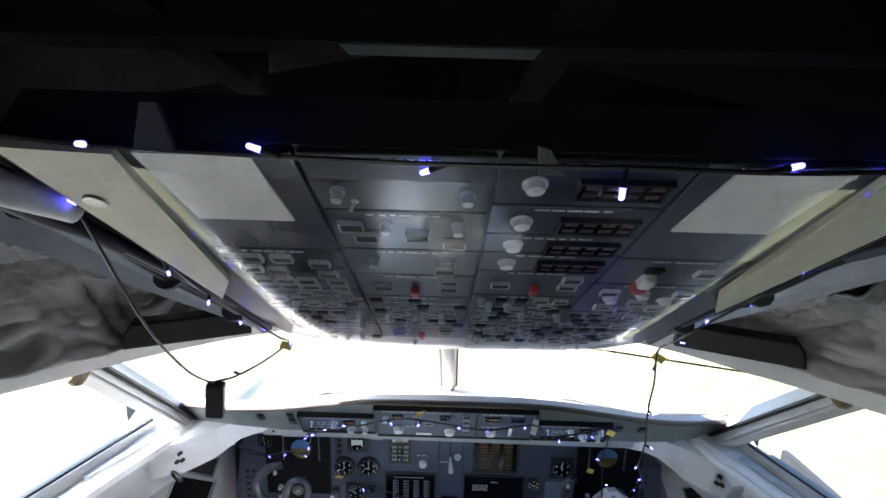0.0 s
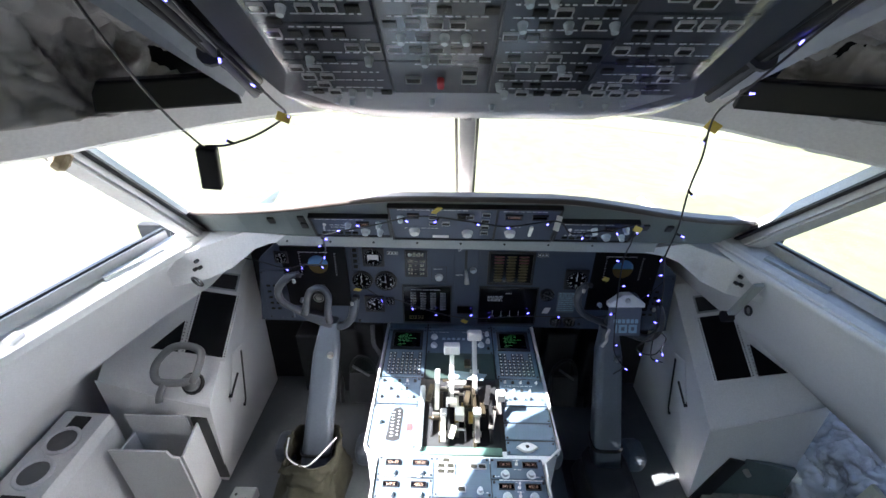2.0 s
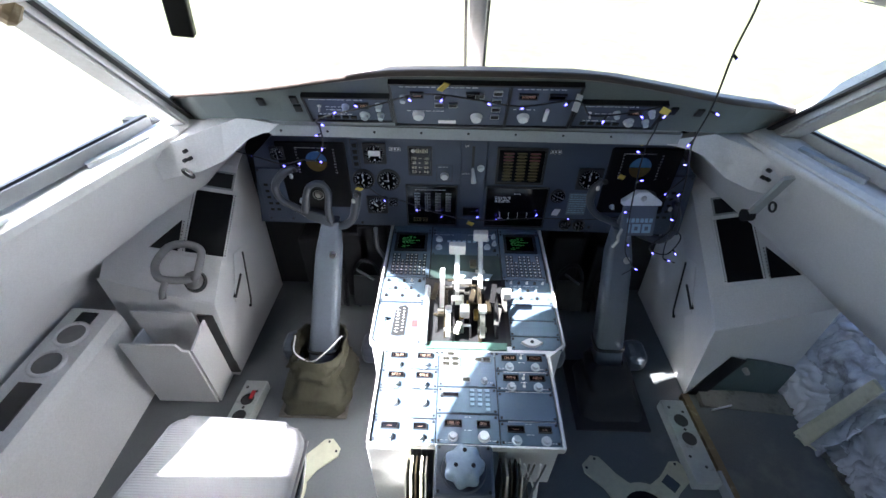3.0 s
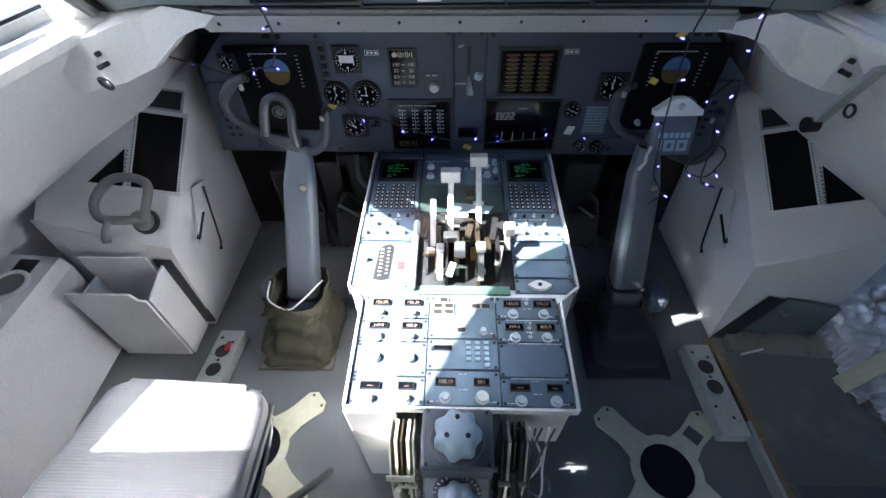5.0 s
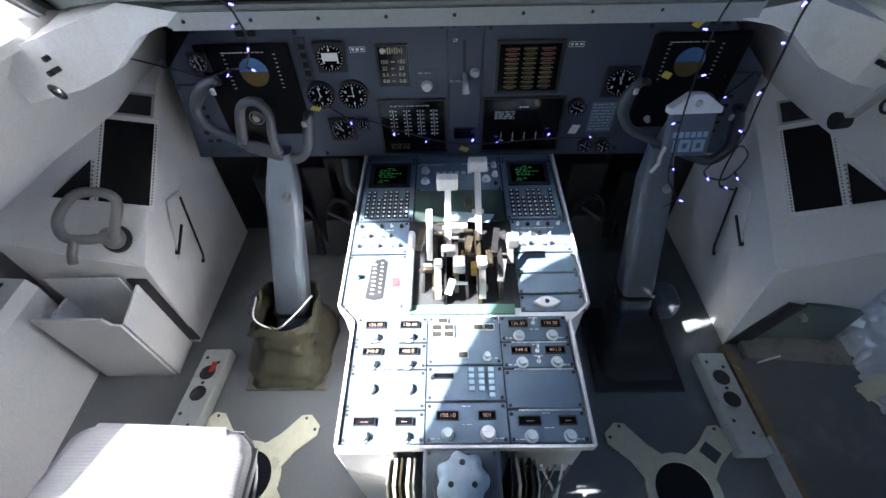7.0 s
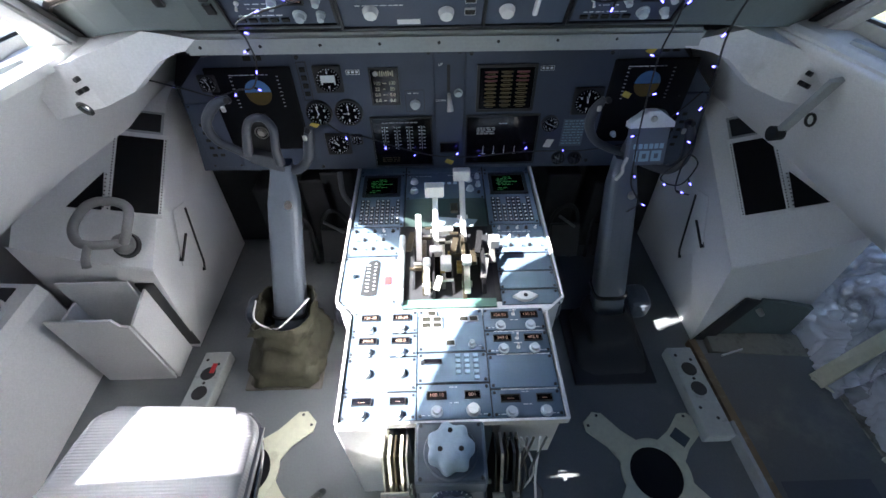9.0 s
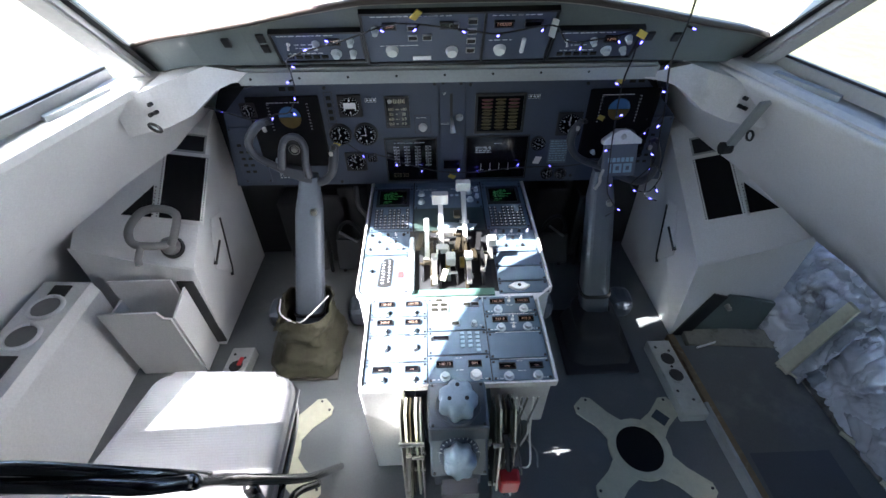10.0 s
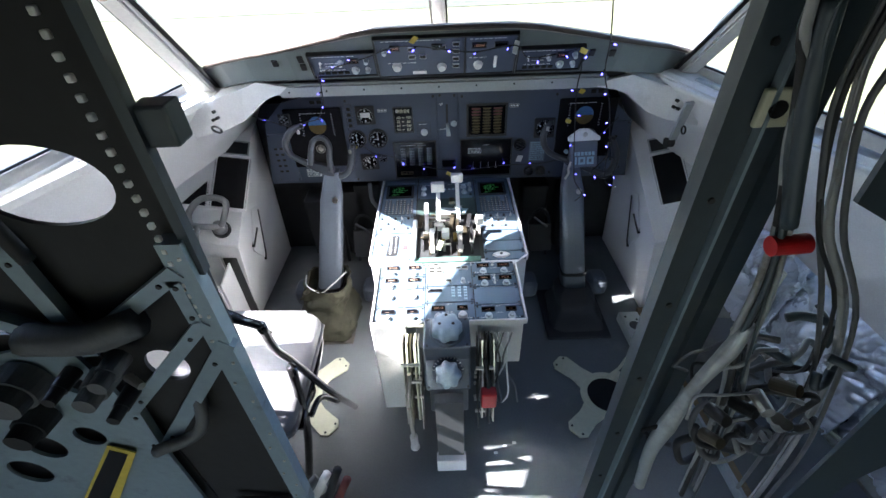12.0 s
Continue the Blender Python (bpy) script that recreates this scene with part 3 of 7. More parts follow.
deck = basis((0, 0.0357, ZT - 0.004), (1, 0, 0), (0, 1, 0)) @ Matrix.Diagonal((1, 0.977, 1, 1))
part("deck", box(B(), (0.006, 1.11, -0.006), (0.43, 0.25, 0.01), deck), BLACK, ped)
C = [X0 + 0.004, -0.062, 0.083, X1 - 0.004]
# rear deck, left column
def radio(col, v0, v1, reads, knobs, seed, keys=False, plain=False, mark=True):
    u0, u1 = C[col], C[col + 1]
    p = sub_panel(ped, deck, u0, u1, v0, v1, "radio_panel")
    h, vc = v1 - v0, (v0 + v1) / 2
    for i, s in enumerate(reads):
        uc = u0 + (u1 - u0) * (0.27 if i == 0 else 0.75)
        display(p, deck @ Matrix.Translation((0, 0, 0.003)), uc, vc + h * 0.16, 0.036 if i == 0 or len(s) > 3 else 0.028, 0.0125, s, 0.0105, bezel=0.0015)
    for i, (fu, fv, me) in enumerate(knobs):
        piece("knob", me, p, at(deck, u0 + (u1 - u0) * fu, v0 + h * fv, 0.003, 20 * i + seed * 13))
    if mark and not plain:
        bm = B()
        rnd = random.Random(seed)
        for fu, fv in ((0.5, 0.9), (0.12, 0.12), (0.88, 0.12), (0.5, 0.45)):
            bars(bm, u0 + (u1 - u0) * fu - 0.008, v0 + h * fv, 0.017, 1, 0.003, 0.0014, rnd.randint(0, 999), deck @ Matrix.Translation((0, 0, 0.0034)))
        part("markings", bm, WHITEINK, p)
    return p


radio(0, 0.985, 1.043, ("----", "---"), ((0.27, 0.2, K_MID), (0.75, 0.2, K_MID)), 1)
radio(0, 1.045, 1.122, (), ((0.27, 0.5, K_BIG), (0.75, 0.5, K_BIG)), 2)
radio(0, 1.124, 1.180, ("349.0", "402.0"), ((0.27, 0.18, K_MID), (0.75, 0.18, K_MID)), 3)
radio(0, 1.182, 1.242, ("126.50", "130.30"), ((0.27, 0.18, K_MID), (0.75, 0.18, K_MID)), 4)
radio(1, 0.985, 1.058, ("108.10", "001"), ((0.27, 0.22, K_MID), (0.75, 0.24, K_BIG)), 5)
p = radio(1, 1.060, 1.130, (), ((0.08, 0.66, K_BLACK),), 6, mark=False)
display(p, deck @ Matrix.Translation((0, 0, 0.003)), -0.03, 1.108, 0.036, 0.009, bezel=0.001)
for i in range(3):
    for j in range(5):
        if j < 4 or i == 2:
            piece("key", KEY_PALE, p, at(deck, 0.022 + 0.0185 * i, 1.121 - 0.0125 * j, 0.003))
p = radio(1, 1.132, 1.242, (), ((0.80, 0.14, K_SMALL),), 7)
for fu, fv in ((-0.043, 1.214), (-0.019, 1.214), (-0.043, 1.198), (-0.019, 1.198), (-0.031, 1.230), (0.04, 1.214), (0.062, 1.214), (0.008, 1.152)):
    piece("button", BTN_CAP, p, at(deck, fu, fv, 0.003))
    piece("button_frame", OH_FRAME, p, at(deck, fu, fv, 0.003) @ Matrix.Scale(0.98, 4))
radio(2, 0.985, 1.043, ("----", "---"), ((0.27, 0.2, K_MID), (0.75, 0.2, K_MID)), 8)
radio(2, 1.045, 1.122, (), (), 9, plain=True)
radio(2, 1.124, 1.180, ("349.0", "402.0"), ((0.27, 0.2, K_MID), (0.75, 0.2, K_MID), (0.5, 0.65, TOGGLE), (0.5, 0.25, TOGGLE)), 10)
radio(2, 1.182, 1.242, ("126.50", "130.30"), ((0.27, 0.2, K_MID), (0.75, 0.2, K_MID), (0.5, 0.7, TOGGLE)), 11)

# front deck, rising a little towards the panel
fd = basis((0, 1.25, ZT - 0.004), (1, 0, 0), (0, 1, 0.05))
part("front_deck", prism(B(), [(W0 + 0.004, 0.03), (-0.21, 0.004), (0.222, 0.004), (W1 - 0.004, 0.03), (0.262, 0.545), (-0.24, 0.545)], 0.008, at(fd, 0, 0, -0.010)), BLACK, ped)
QL, QR = -0.100, 0.118          # the throttle quadrant's slot between the side columns


def cdu(u0, u1):
    p = sub_panel(ped, fd, u0, u1, 0.264, 0.478, "flight_computer", PANEL_PED)
    mm = fd @ Matrix.Translation((0, 0, 0.003))
    uc = (u0 + u1) / 2
    d = display(p, mm, uc, 0.424, 0.090, 0.070, bezel=0.009)
    bm = B()
    for r, l in enumerate((0.35, 0.75, 0.55, 0.95, 0.6, 0.7, 0.0, 0.4, 0.25)):
        if l:
            bars(bm, uc - 0.032 + (0.022 if r == 0 else 0.004 * (r % 2)), 0.450 - r * 0.0066, 0.06 * l, 1, 0.006, 0.0021, 20 + r, at(mm, 0, 0, 0.0034), 0.99)
    part("screen_text", bm, GREENT, d)
    spots = [(r, c) for r in range(7) for c in range(8) if not (r < 2 and c in (2, 6))]
    for r, c in spots:
        piece("key", KEY_CAP, p, at(mm, uc - 0.049 + 0.014 * c, 0.361 - 0.0138 * r))
    bm = B()
    for r, c in spots:
        box(bm, (uc - 0.049 + 0.014 * c, 0.361 - 0.0138 * r, 0.0033), (0.0050, 0.0042, 0.0004), mm)
    part("key_letters", bm, WHITEINK, p)
    return p


cdu(-0.238, -0.104)
cdu(0.124, 0.260)
for u0, u1 in ((-0.24, -0.104), (0.124, 0.262)):
    p = sub_panel(ped, fd, u0, u1, 0.480, 0.545, "blank_panel")
    part("small_display", box(B(), ((u0 + u1) / 2, 0.525, 0.004), (0.028, 0.010, 0.002), fd), SCREEN, p)
p = sub_panel(ped, fd, -0.102, 0.122, 0.480, 0.545, "blank_panel")
p = sub_panel(ped, fd, -0.102, 0.122, 0.364, 0.478, "radar_panel")
for u, vv, me in ((-0.078, 0.440, K_MID), (-0.078, 0.400, K_MID), (0.080, 0.445, K_MID), (0.105, 0.455, K_SMALL), (0.082, 0.405, K_MID), (0.106, 0.42, K_SMALL), (0.106, 0.39, K_BLACK)):
    piece("knob", me, p, at(fd, u, vv, 0.003))
for i in range(6):
    piece("key", KEY_PALE, p, at(fd, -0.045 + 0.017 * i, 0.432, 0.003))
bm = bars(B(), -0.095, 0.465, 0.08, 1, 0.01, 0.0014, 41, at(fd, 0, 0, 0.0034))
bars(bm, 0.02, 0.467, 0.09, 1, 0.01, 0.0014, 42, at(fd, 0, 0, 0.0034))
part("markings", bm, WHITEINK, p)
for s, (u0, u1) in enumerate(((-0.245, QL - 0.012), (QR + 0.012, 0.266))):
    p = sub_panel(ped, fd, u0, u1, 0.163, 0.262, "audio_panel")
    for r in range(3):
        for c in range(5):
            if (r, c) == (1, 4):
                continue
            piece("knob", (K_BLACK, TOGGLE)[(r + c + s) % 2], p, at(fd, u0 + 0.018 + c * 0.024, 0.247 - r * 0.030, 0.003))
    bm = B()
    for r in range(3):
        bars(bm, u0 + 0.014, 0.235 - r * 0.030, 0.1, 1, 0.01, 0.0014, 50 + r + 9 * s, at(fd, 0, 0, 0.0034))
    part("markings", bm, WHITEINK, p)
p = sub_panel(ped, fd, -0.247, QL - 0.012, 0.018, 0.161, "trim_panel")
part("trim_scale", prism(B(), [(-0.198, 0.045), (-0.178, 0.040), (-0.160, 0.045), (-0.156, 0.14), (-0.165, 0.150), (-0.182, 0.146), (-0.192, 0.13)], 0.0012, at(fd, 0, 0, 0.003)), BLACK, p)
bm = B()
for i in range(8):
    box(bm, (-0.184, 0.055 + i * 0.011, 0.0048), (0.008, 0.0022, 0.0005), fd)
    box(bm, (-0.168, 0.06 + i * 0.011, 0.0048), (0.005, 0.0022, 0.0005), fd)
part("scale_marks", bm, WHITEINK, p)
piece("knob", K_SMALL, p, at(fd, -0.222, 0.10, 0.003))
part("red_frame", box(B(), (-0.135, 0.085, 0.004), (0.016, 0.022, 0.002), fd), PINK, p)
for v0, v1 in ((0.106, 0.161), (0.052, 0.104)):
    sub_panel(ped, fd, QR + 0.012, 0.267, v0, v1, "blank_panel")
p = sub_panel(ped, fd, QR + 0.012, 0.266, 0.008, 0.050, "rudder_panel")
part("rudder_knob", prism(B(), [(0.157, 0.028), (0.174, 0.039), (0.186, 0.041), (0.198, 0.039), (0.215, 0.028), (0.198, 0.017), (0.186, 0.015), (0.174, 0.017)], 0.009, at(fd, 0, 0, 0.003), 0.002), WHITEP, p)
part("knob_centre", cyl(B(), at(fd, 0.186, 0.028, 0.012), 0.005, 0.005, 0.001, 14), BLACK, p)

# ---- throttle quadrant ----
thr = thing("throttle_quadrant", (0.006, 1.42, 0.38), "stripped throttle quadrant with white lever grips and bare mechanism", "throttle quadrant")
part("quadrant_base", box(B(), (0.009, 0.13, -0.002), (QR - QL, 0.25, 0.012), fd), DARK, thr)
part("front_cover", slab(B(), [at(fd, QL, 0.252, 0.008).translation, at(fd, QR, 0.252, 0.008).translation, at(fd, QR, 0.363, 0.003).translation, at(fd, QL, 0.363, 0.003).translation], 0.004), mat("dark green cover", (0.03, 0.05, 0.045), 0.4), thr)
part("rear_cover", box(B(), (0.009, 0.014, 0.004), (QR - QL, 0.022, 0.006), fd), mat("green paint", (0.07, 0.15, 0.12), 0.5), thr)
part("side_rail", box(B(), (QL - 0.004, 0.115, 0.010), (0.016, 0.21, 0.022), fd, 0.006), KNOB, thr)
for i, u in enumerate((-0.075, -0.052, -0.028, -0.006, 0.018, 0.042, 0.062, 0.088)):
    bm = B()
    n, r = 18, 0.062 + 0.012 * (i % 3)
    prism(bm, [(0.125 + r * 1.25 * math.cos(math.pi * k / n) + 0.0, -0.02 + r * 0.9 * math.sin(math.pi * k / n)) for k in range(n + 1)], 0.005 + 0.004 * (i % 2),
          fd @ Matrix(((0, 0, 1, u), (1, 0, 0, 0), (0, 1, 0, 0), (0, 0, 0, 1))))
    part("cam_plate", bm, (DARK, BRONZE, BLACK, METAL, BLACK, BRONZE, DARK, BLACK)[i], thr)


def lever(name, u, v0, v1, h, w, grip, gm, seed, label=""):
    """A flat arm from its slot to a grip at height h."""
    bm = B()
    a, b = at(fd, u, v0, 0.02).translation, at(fd, u, v1, h).translation
    bar(bm, a, b, w, 0.014, (1, 0, 0))
    bmesh.ops.bevel(bm, geom=bm.edges[:], offset=0.0015, segments=1, affect="EDGES")
    box(bm, (u, (v0 + v1) / 2 - 0.004, h * 0.35), (w * 1.7, 0.012, 0.01), fd)
    l = part(name, bm, WHITEP if seed else METAL, thr, label)
    if grip:
        gb = box(B(), (u + grip[3], v1, h + grip[2] / 2), grip[:3], fd, 0.004, 3)
        part("grip", gb, gm, l)
    return l


lever("throttle_lever", -0.018, 0.15, 0.278, 0.098, 0.016, (0.048, 0.022, 0.036, -0.001), WHITEP, 1, "white throttle lever with block grip")
lever("throttle_lever", 0.052, 0.19, 0.338, 0.098, 0.016, (0.044, 0.022, 0.032, 0.0), WHITEP, 1, "white throttle lever with block grip")
lever("speedbrake_lever", -0.060, 0.13, 0.225, 0.085, 0.007, None, None, 1, "thin pale lever arm")
lever("fuel_lever", -0.040, 0.03, 0.09, 0.058, 0.014, (0.018, 0.02, 0.014, 0), WHITEP, 0)
lever("fuel_lever", 0.052, 0.03, 0.09, 0.060, 0.014, (0.022, 0.024, 0.016, 0), WHITEP, 0)
lever("flap_lever", 0.118, 0.12, 0.155, 0.042, 0.008, (0.026, 0.022, 0.03, 0.004), WHITEP, 0, "flap lever with square white grip")
for u, vv, h, s in ((-0.018, 0.135, 0.05, (0.032, 0.022, 0.02)), (0.004, 0.10, 0.045, (0.026, 0.03, 0.03)), (0.07, 0.12, 0.04, (0.016, 0.04, 0.012)), (-0.06, 0.09, 0.05, (0.02, 0.02, 0.014)), (0.0, 0.20, 0.05, (0.05, 0.015, 0.02)), (0.03, 0.27, 0.06, (0.02, 0.03, 0.012))):
    part("link_block", box(B(), (u, vv, h), s, fd, 0.003), WHITEP if s[0] in (0.032, 0.026, 0.05) else BRONZE, thr)
rnd = random.Random(8)
for i in range(16):
    u, vv = rnd.uniform(-0.085, 0.09), rnd.uniform(0.04, 0.24)
    m2 = at(fd, u, vv, rnd.uniform(0.02, 0.06)) @ Matrix.Rotation(radians(90), 4, "Y")
    part("pin", cyl(B(), m2, 0.004, 0.004, rnd.uniform(0.012, 0.04), 10), METAL if i % 2 else BRONZE, thr)
for i, (u, vv, h, l) in enumerate(((-0.085, 0.17, 0.04, 0.05), (0.08, 0.16, 0.045, 0.06), (0.09, 0.09, 0.03, 0.05), (-0.02, 0.05, 0.03, 0.03), (0.02, 0.14, 0.055, 0.04))):
    part("link_arm", bar(B(), at(fd, u, vv - l / 2, h).translation, at(fd, u + 0.01, vv + l / 2, h + 0.012).translation, 0.006, 0.014, (1, 0, 0)), (BRONZE, BLACK, METAL, CREAM, BRONZE)[i], thr)
for i in range(3):
    part("brass_drum", cyl(B(), at(fd, -0.01 + 0.02 * i, 0.10 + 0.03 * (i % 2), 0.03) @ Matrix.Rotation(radians(90), 4, "Y"), 0.016, 0.016, 0.012, 18), mat("brass", (0.35, 0.25, 0.08), 0.4, 0.9), thr)
part("green_flag", box(B(), (0.065, 0.245, 0.024), (0.03, 0.012, 0.006), fd), KNOB, thr)
bm = slab(B(), [at(fd, -0.03, 0.235, 0.034).translation, at(fd, 0.075, 0.225, 0.036).translation, at(fd, 0.09, 0.250, 0.035).translation, at(fd, -0.02, 0.265, 0.034).translation], 0.002)
part("bent_plate", bm, TRIMK, thr)

# ---- trim box behind the pedestal ----
trim = thing("trim_box", (0, 0.9, 0.3), "blue-grey trim control box with two fluted knobs", "control box")
def lobe(bm, m, r, h, n=7):
    rings = []
    for hh, s in ((0, 1.0), (h * 0.62, 0.98), (h * 0.86, 0.86), (h, 0.6), (h, 0.02)):
        rings.append([m @ Vector((r * s * (1 + 0.09 * math.cos(n * a) * (s > 0.3)) * math.cos(a), r * s * (1 + 0.09 * math.cos(n * a) * (s > 0.3)) * math.sin(a), hh)) for a in (2 * math.pi * k / 56 for k in range(56))])
    return loft(bm, rings, True, True)


bm = box(B(), (0.0, 0.932, 0.395), (0.124, 0.104, 0.075), None, 0.006)
box(bm, (0.0, 0.928, 0.25), (0.110, 0.095, 0.22), None, 0.004)
part("upper_box", bm, TRIMB, trim)
u1 = pose(0.0, 0.930, 0.433)
part("dial_ring", cyl(B(), u1, 0.047, 0.045, 0.006, 40), TRIMB, trim)
kb = part("trim_knob", lobe(B(), u1 @ Matrix.Translation((0, 0, 0.006)), 0.0385, 0.040), TRIMK, trim, "worn blue-grey fluted trim knob", True)
for a in range(3):
    part("knob_screw", cyl(B(), u1 @ Matrix.Rotation(2.09 * a + 1.57, 4, "Z") @ Matrix.Translation((0.020, 0, 0.0455)), 0.0045, 0.004, 0.002, 12), BLACK, kb)
m2 = basis((0.0, 0.872, 0.362), (1, 0, 0), (0, 0.55, 0.83))
part("lower_box", box(B(), (0, -0.005, -0.03), (0.120, 0.115, 0.07), m2, 0.006), TRIMB, trim)
part("lower_dial", cyl(B(), at(m2, 0, -0.01, 0.004), 0.043, 0.041, 0.005, 40), PANEL, trim)
part("trim_knob", lobe(B(), at(m2, 0, -0.012, 0.008), 0.032, 0.042), TRIMK, trim, "worn blue-grey fluted trim knob", True)
for ux in (-0.052, 0.052):
    for vy in (0.888, 0.976):
        piece("screw", SCREW, trim, pose(ux, vy, 0.4325))
    for vy in (-0.052, 0.042):
        piece("screw", SCREW, trim, at(m2, ux, vy, 0.005))
bm = B()
for k in range(13):
    box(bm, (0, 0.0395, 0), (0.0012, 0.004 if k % 2 else 0.006, 0.0005), at(m2, 0, -0.01, 0.0092) @ Matrix.Rotation(radians(-80 + k * 13.3), 4, "Z"))
bars(bm, -0.02, 0.048, 0.045, 1, 0.01, 0.003, 5, at(m2, 0, 0, 0.006))
part("markings", bm, WHITEINK, trim)
bm = bar(B(), (0.0, 0.82, 0.30), (0.0, 0.80, 0.02), 0.075, 0.03, (0, 1, 0))
part("foot_plate", bm, mat("dark grey foot", (0.06, 0.065, 0.07), 0.5), trim)
part("foot_end", box(B(), (0.0, 0.785, 0.03), (0.085, 0.03, 0.06), None, 0.003), GREY, trim)
# bare linkage each side
for sg, nm in ((-1, "linkage"), (1, "linkage")):
    lk = thing(nm, (sg * 0.1, 0.9, 0.2), "bare metal control linkage with rods beside the trim box" if sg < 0 else "bare metal linkage and loose wires beside the trim box", "linkage")
    rnd = random.Random(11 + sg)
    for i in range(5):
        x = sg * (0.082 + 0.011 * i)
        bm = prism(B(), [(0.86 + 0.012 * (i % 2), 0.08 + 0.03 * (i % 3)), (0.90, 0.07), (0.985, 0.20), (0.985, 0.37), (0.94, 0.385), (0.90, 0.30)], 0.003 + 0.002 * (i % 2),
                   Matrix(((0, 0, 1, x), (1, 0, 0, 0), (0, 1, 0, 0), (0, 0, 0, 1))))
        part("link_plate", bm, ((METAL, CREAM, BRONZE, CREAM, METAL) if sg < 0 else (DARK, METAL, BRONZE, DARK, METAL))[i], lk)
    for i in range(7):
        z, y = rnd.uniform(0.1, 0.36), rnd.uniform(0.88, 0.97)
        part("pin", cyl(B(), pose(sg * 0.075, y, z, 0, 90 * sg, 0), 0.005, 0.005, rnd.uniform(0.02, 0.055), 10), METAL, lk)
    if sg < 0:
        part("rod", tube(B(), [(-0.105, 0.87, 0.34), (-0.112, 0.84, 0.22), (-0.108, 0.825, 0.10)], 0.006, 8), METAL, lk)
        bm = cyl(B(), pose(-0.108, 0.823, 0.055), 0.010, 0.012, 0.05, 14)
        bmesh.ops.create_uvsphere(bm, u_segments=14, v_segments=8, radius=0.014, matrix=pose(-0.108, 0.823, 0.05))
        part("white_grip", bm, WHITEP, lk, "white handle end", True)
    else:
        for i in range(7):
            x = 0.11 + 0.012 * i
            part("wire", tube(B(), [(x, 0.97, 0.38), (x + rnd.uniform(-.03, .03), 0.93, 0.30), (x + rnd.uniform(-.04, .03), 0.90 + rnd.uniform(-.03, .03), 0.2), (x + rnd.uniform(-.03, .03), 0.93, 0.1)], 0.0025, 6), (BROWNC, BLACK, WHITEP)[i % 3], lk)
part("red_grip", box(B(), (0.107, 0.838, 0.27), (0.042, 0.03, 0.062), None, 0.006, 3), REDM, lk, "red plastic release handle")
part("grip_stem", tube(B(), [(0.107, 0.845, 0.29), (0.105, 0.87, 0.33), (0.10, 0.90, 0.36)], 0.007), DARK, lk)

# ---- instrument panel ----
IP = basis((0, 1.745, 0), (1, 0, 0), (0, 0, 1))
ip = thing("instrument_panel", (0.02, 1.76, 0.45), "blue-grey instrument panel with gauges and dark displays", "instrument panel")
part("panel_plate", prism(B(), [(-0.70, 0.445), (0.745, 0.425), (0.72, 0.66), (0.60, 0.775), (0.47, 0.80), (-0.46, 0.80), (-0.58, 0.775), (-0.66, 0.70)], 0.02, at(IP, 0, 0, -0.021)), PANEL, ip)
sub_panel(ip, IP, -0.36, -0.013, 0.442, 0.795, "panel_section", PANEL, 0.006, fix=False)
sub_panel(ip, IP, -0.013, 0.066, 0.442, 0.795, "panel_section", PANEL, 0.008, fix=False)
sub_panel(ip, IP, 0.066, 0.445, 0.442, 0.795, "panel_section", PANEL, 0.006, fix=False)
for u, vv in ((-0.345, 0.775), (-0.025, 0.78), (0.0, 0.782), (0.052, 0.78), (0.08, 0.775), (0.425, 0.77), (-0.345, 0.455), (0.43, 0.455), (0.08, 0.455)):
    piece("screw", SCREW, ip, at(IP, u, vv, 0.006) @ Matrix.Scale(1.6, 4))
for u, vv, r, sq, nd in ((-0.278, 0.720, 0.029, True, (90, 270)), (-0.321, 0.628, 0.029, False, (10, 150)), (-0.242, 0.627, 0.031, False, (0, 90)), (-0.286, 0.532, 0.028, True, (30, 60)),
                         (0.391, 0.645, 0.032, True, (0, 20)), (0.303, 0.580, 0.020, False, (250, 70)), (0.346, 0.466, 0.017, False, (0, 60)), (0.394, 0.464, 0.017, False, (180, 60)), (-0.232, 0.545, 0.013, True, (0, 0))):
    gauge(ip, at(IP, 0, 0, 0.005), u, vv, r * 1.07, sq, 1, nd)
part("horizon_ball", box(B(), (-0.278, 0.723, 0.0145), (0.036, 0.018, 0.0012), IP), WHITEP, ip)
d = display(ip, at(IP, 0, 0, 0.005), -0.139, 0.696, 0.066, 0.09, bezel=0.004)
CREAMINK = mat("cream digits", (0.55, 0.50, 0.36), 0.6, bump=0)
for r, (l, q) in enumerate((("100", "100"), ("22", "20"), ("0.0", "0.0"), ("0.0", "0.0"))):
    for c, w in ((-0.158, l), (-0.120, q)):
        text(w, at(IP, c, 0.706 - 0.0155 * r, 0.0092), 0.0125, CREAMINK, d)
    part("legend", bars(B(), -0.144, 0.706 - 0.0155 * r, 0.010, 1, 0.006, 0.0022, 70 + r, at(IP, 0, 0, 0.009), 0.9), CREAMINK, d)
bm = B()
for c in range(9):
    box(bm, (-0.158 + 0.0052 * c, 0.731, 0.009), (0.0026, 0.014 - 0.005 * (c % 3 == 1), 0.0006), IP)
part("legend", bm, CREAMINK, d)
part("round_cap", cyl(B(), at(IP, -0.160, 0.731, 0.0085), 0.006, 0.005, 0.004, 16), METAL, d)
d = display(ip, at(IP, 0, 0, 0.005), 0.172, 0.684, 0.138, 0.112, bezel=0.007)
bm = B()
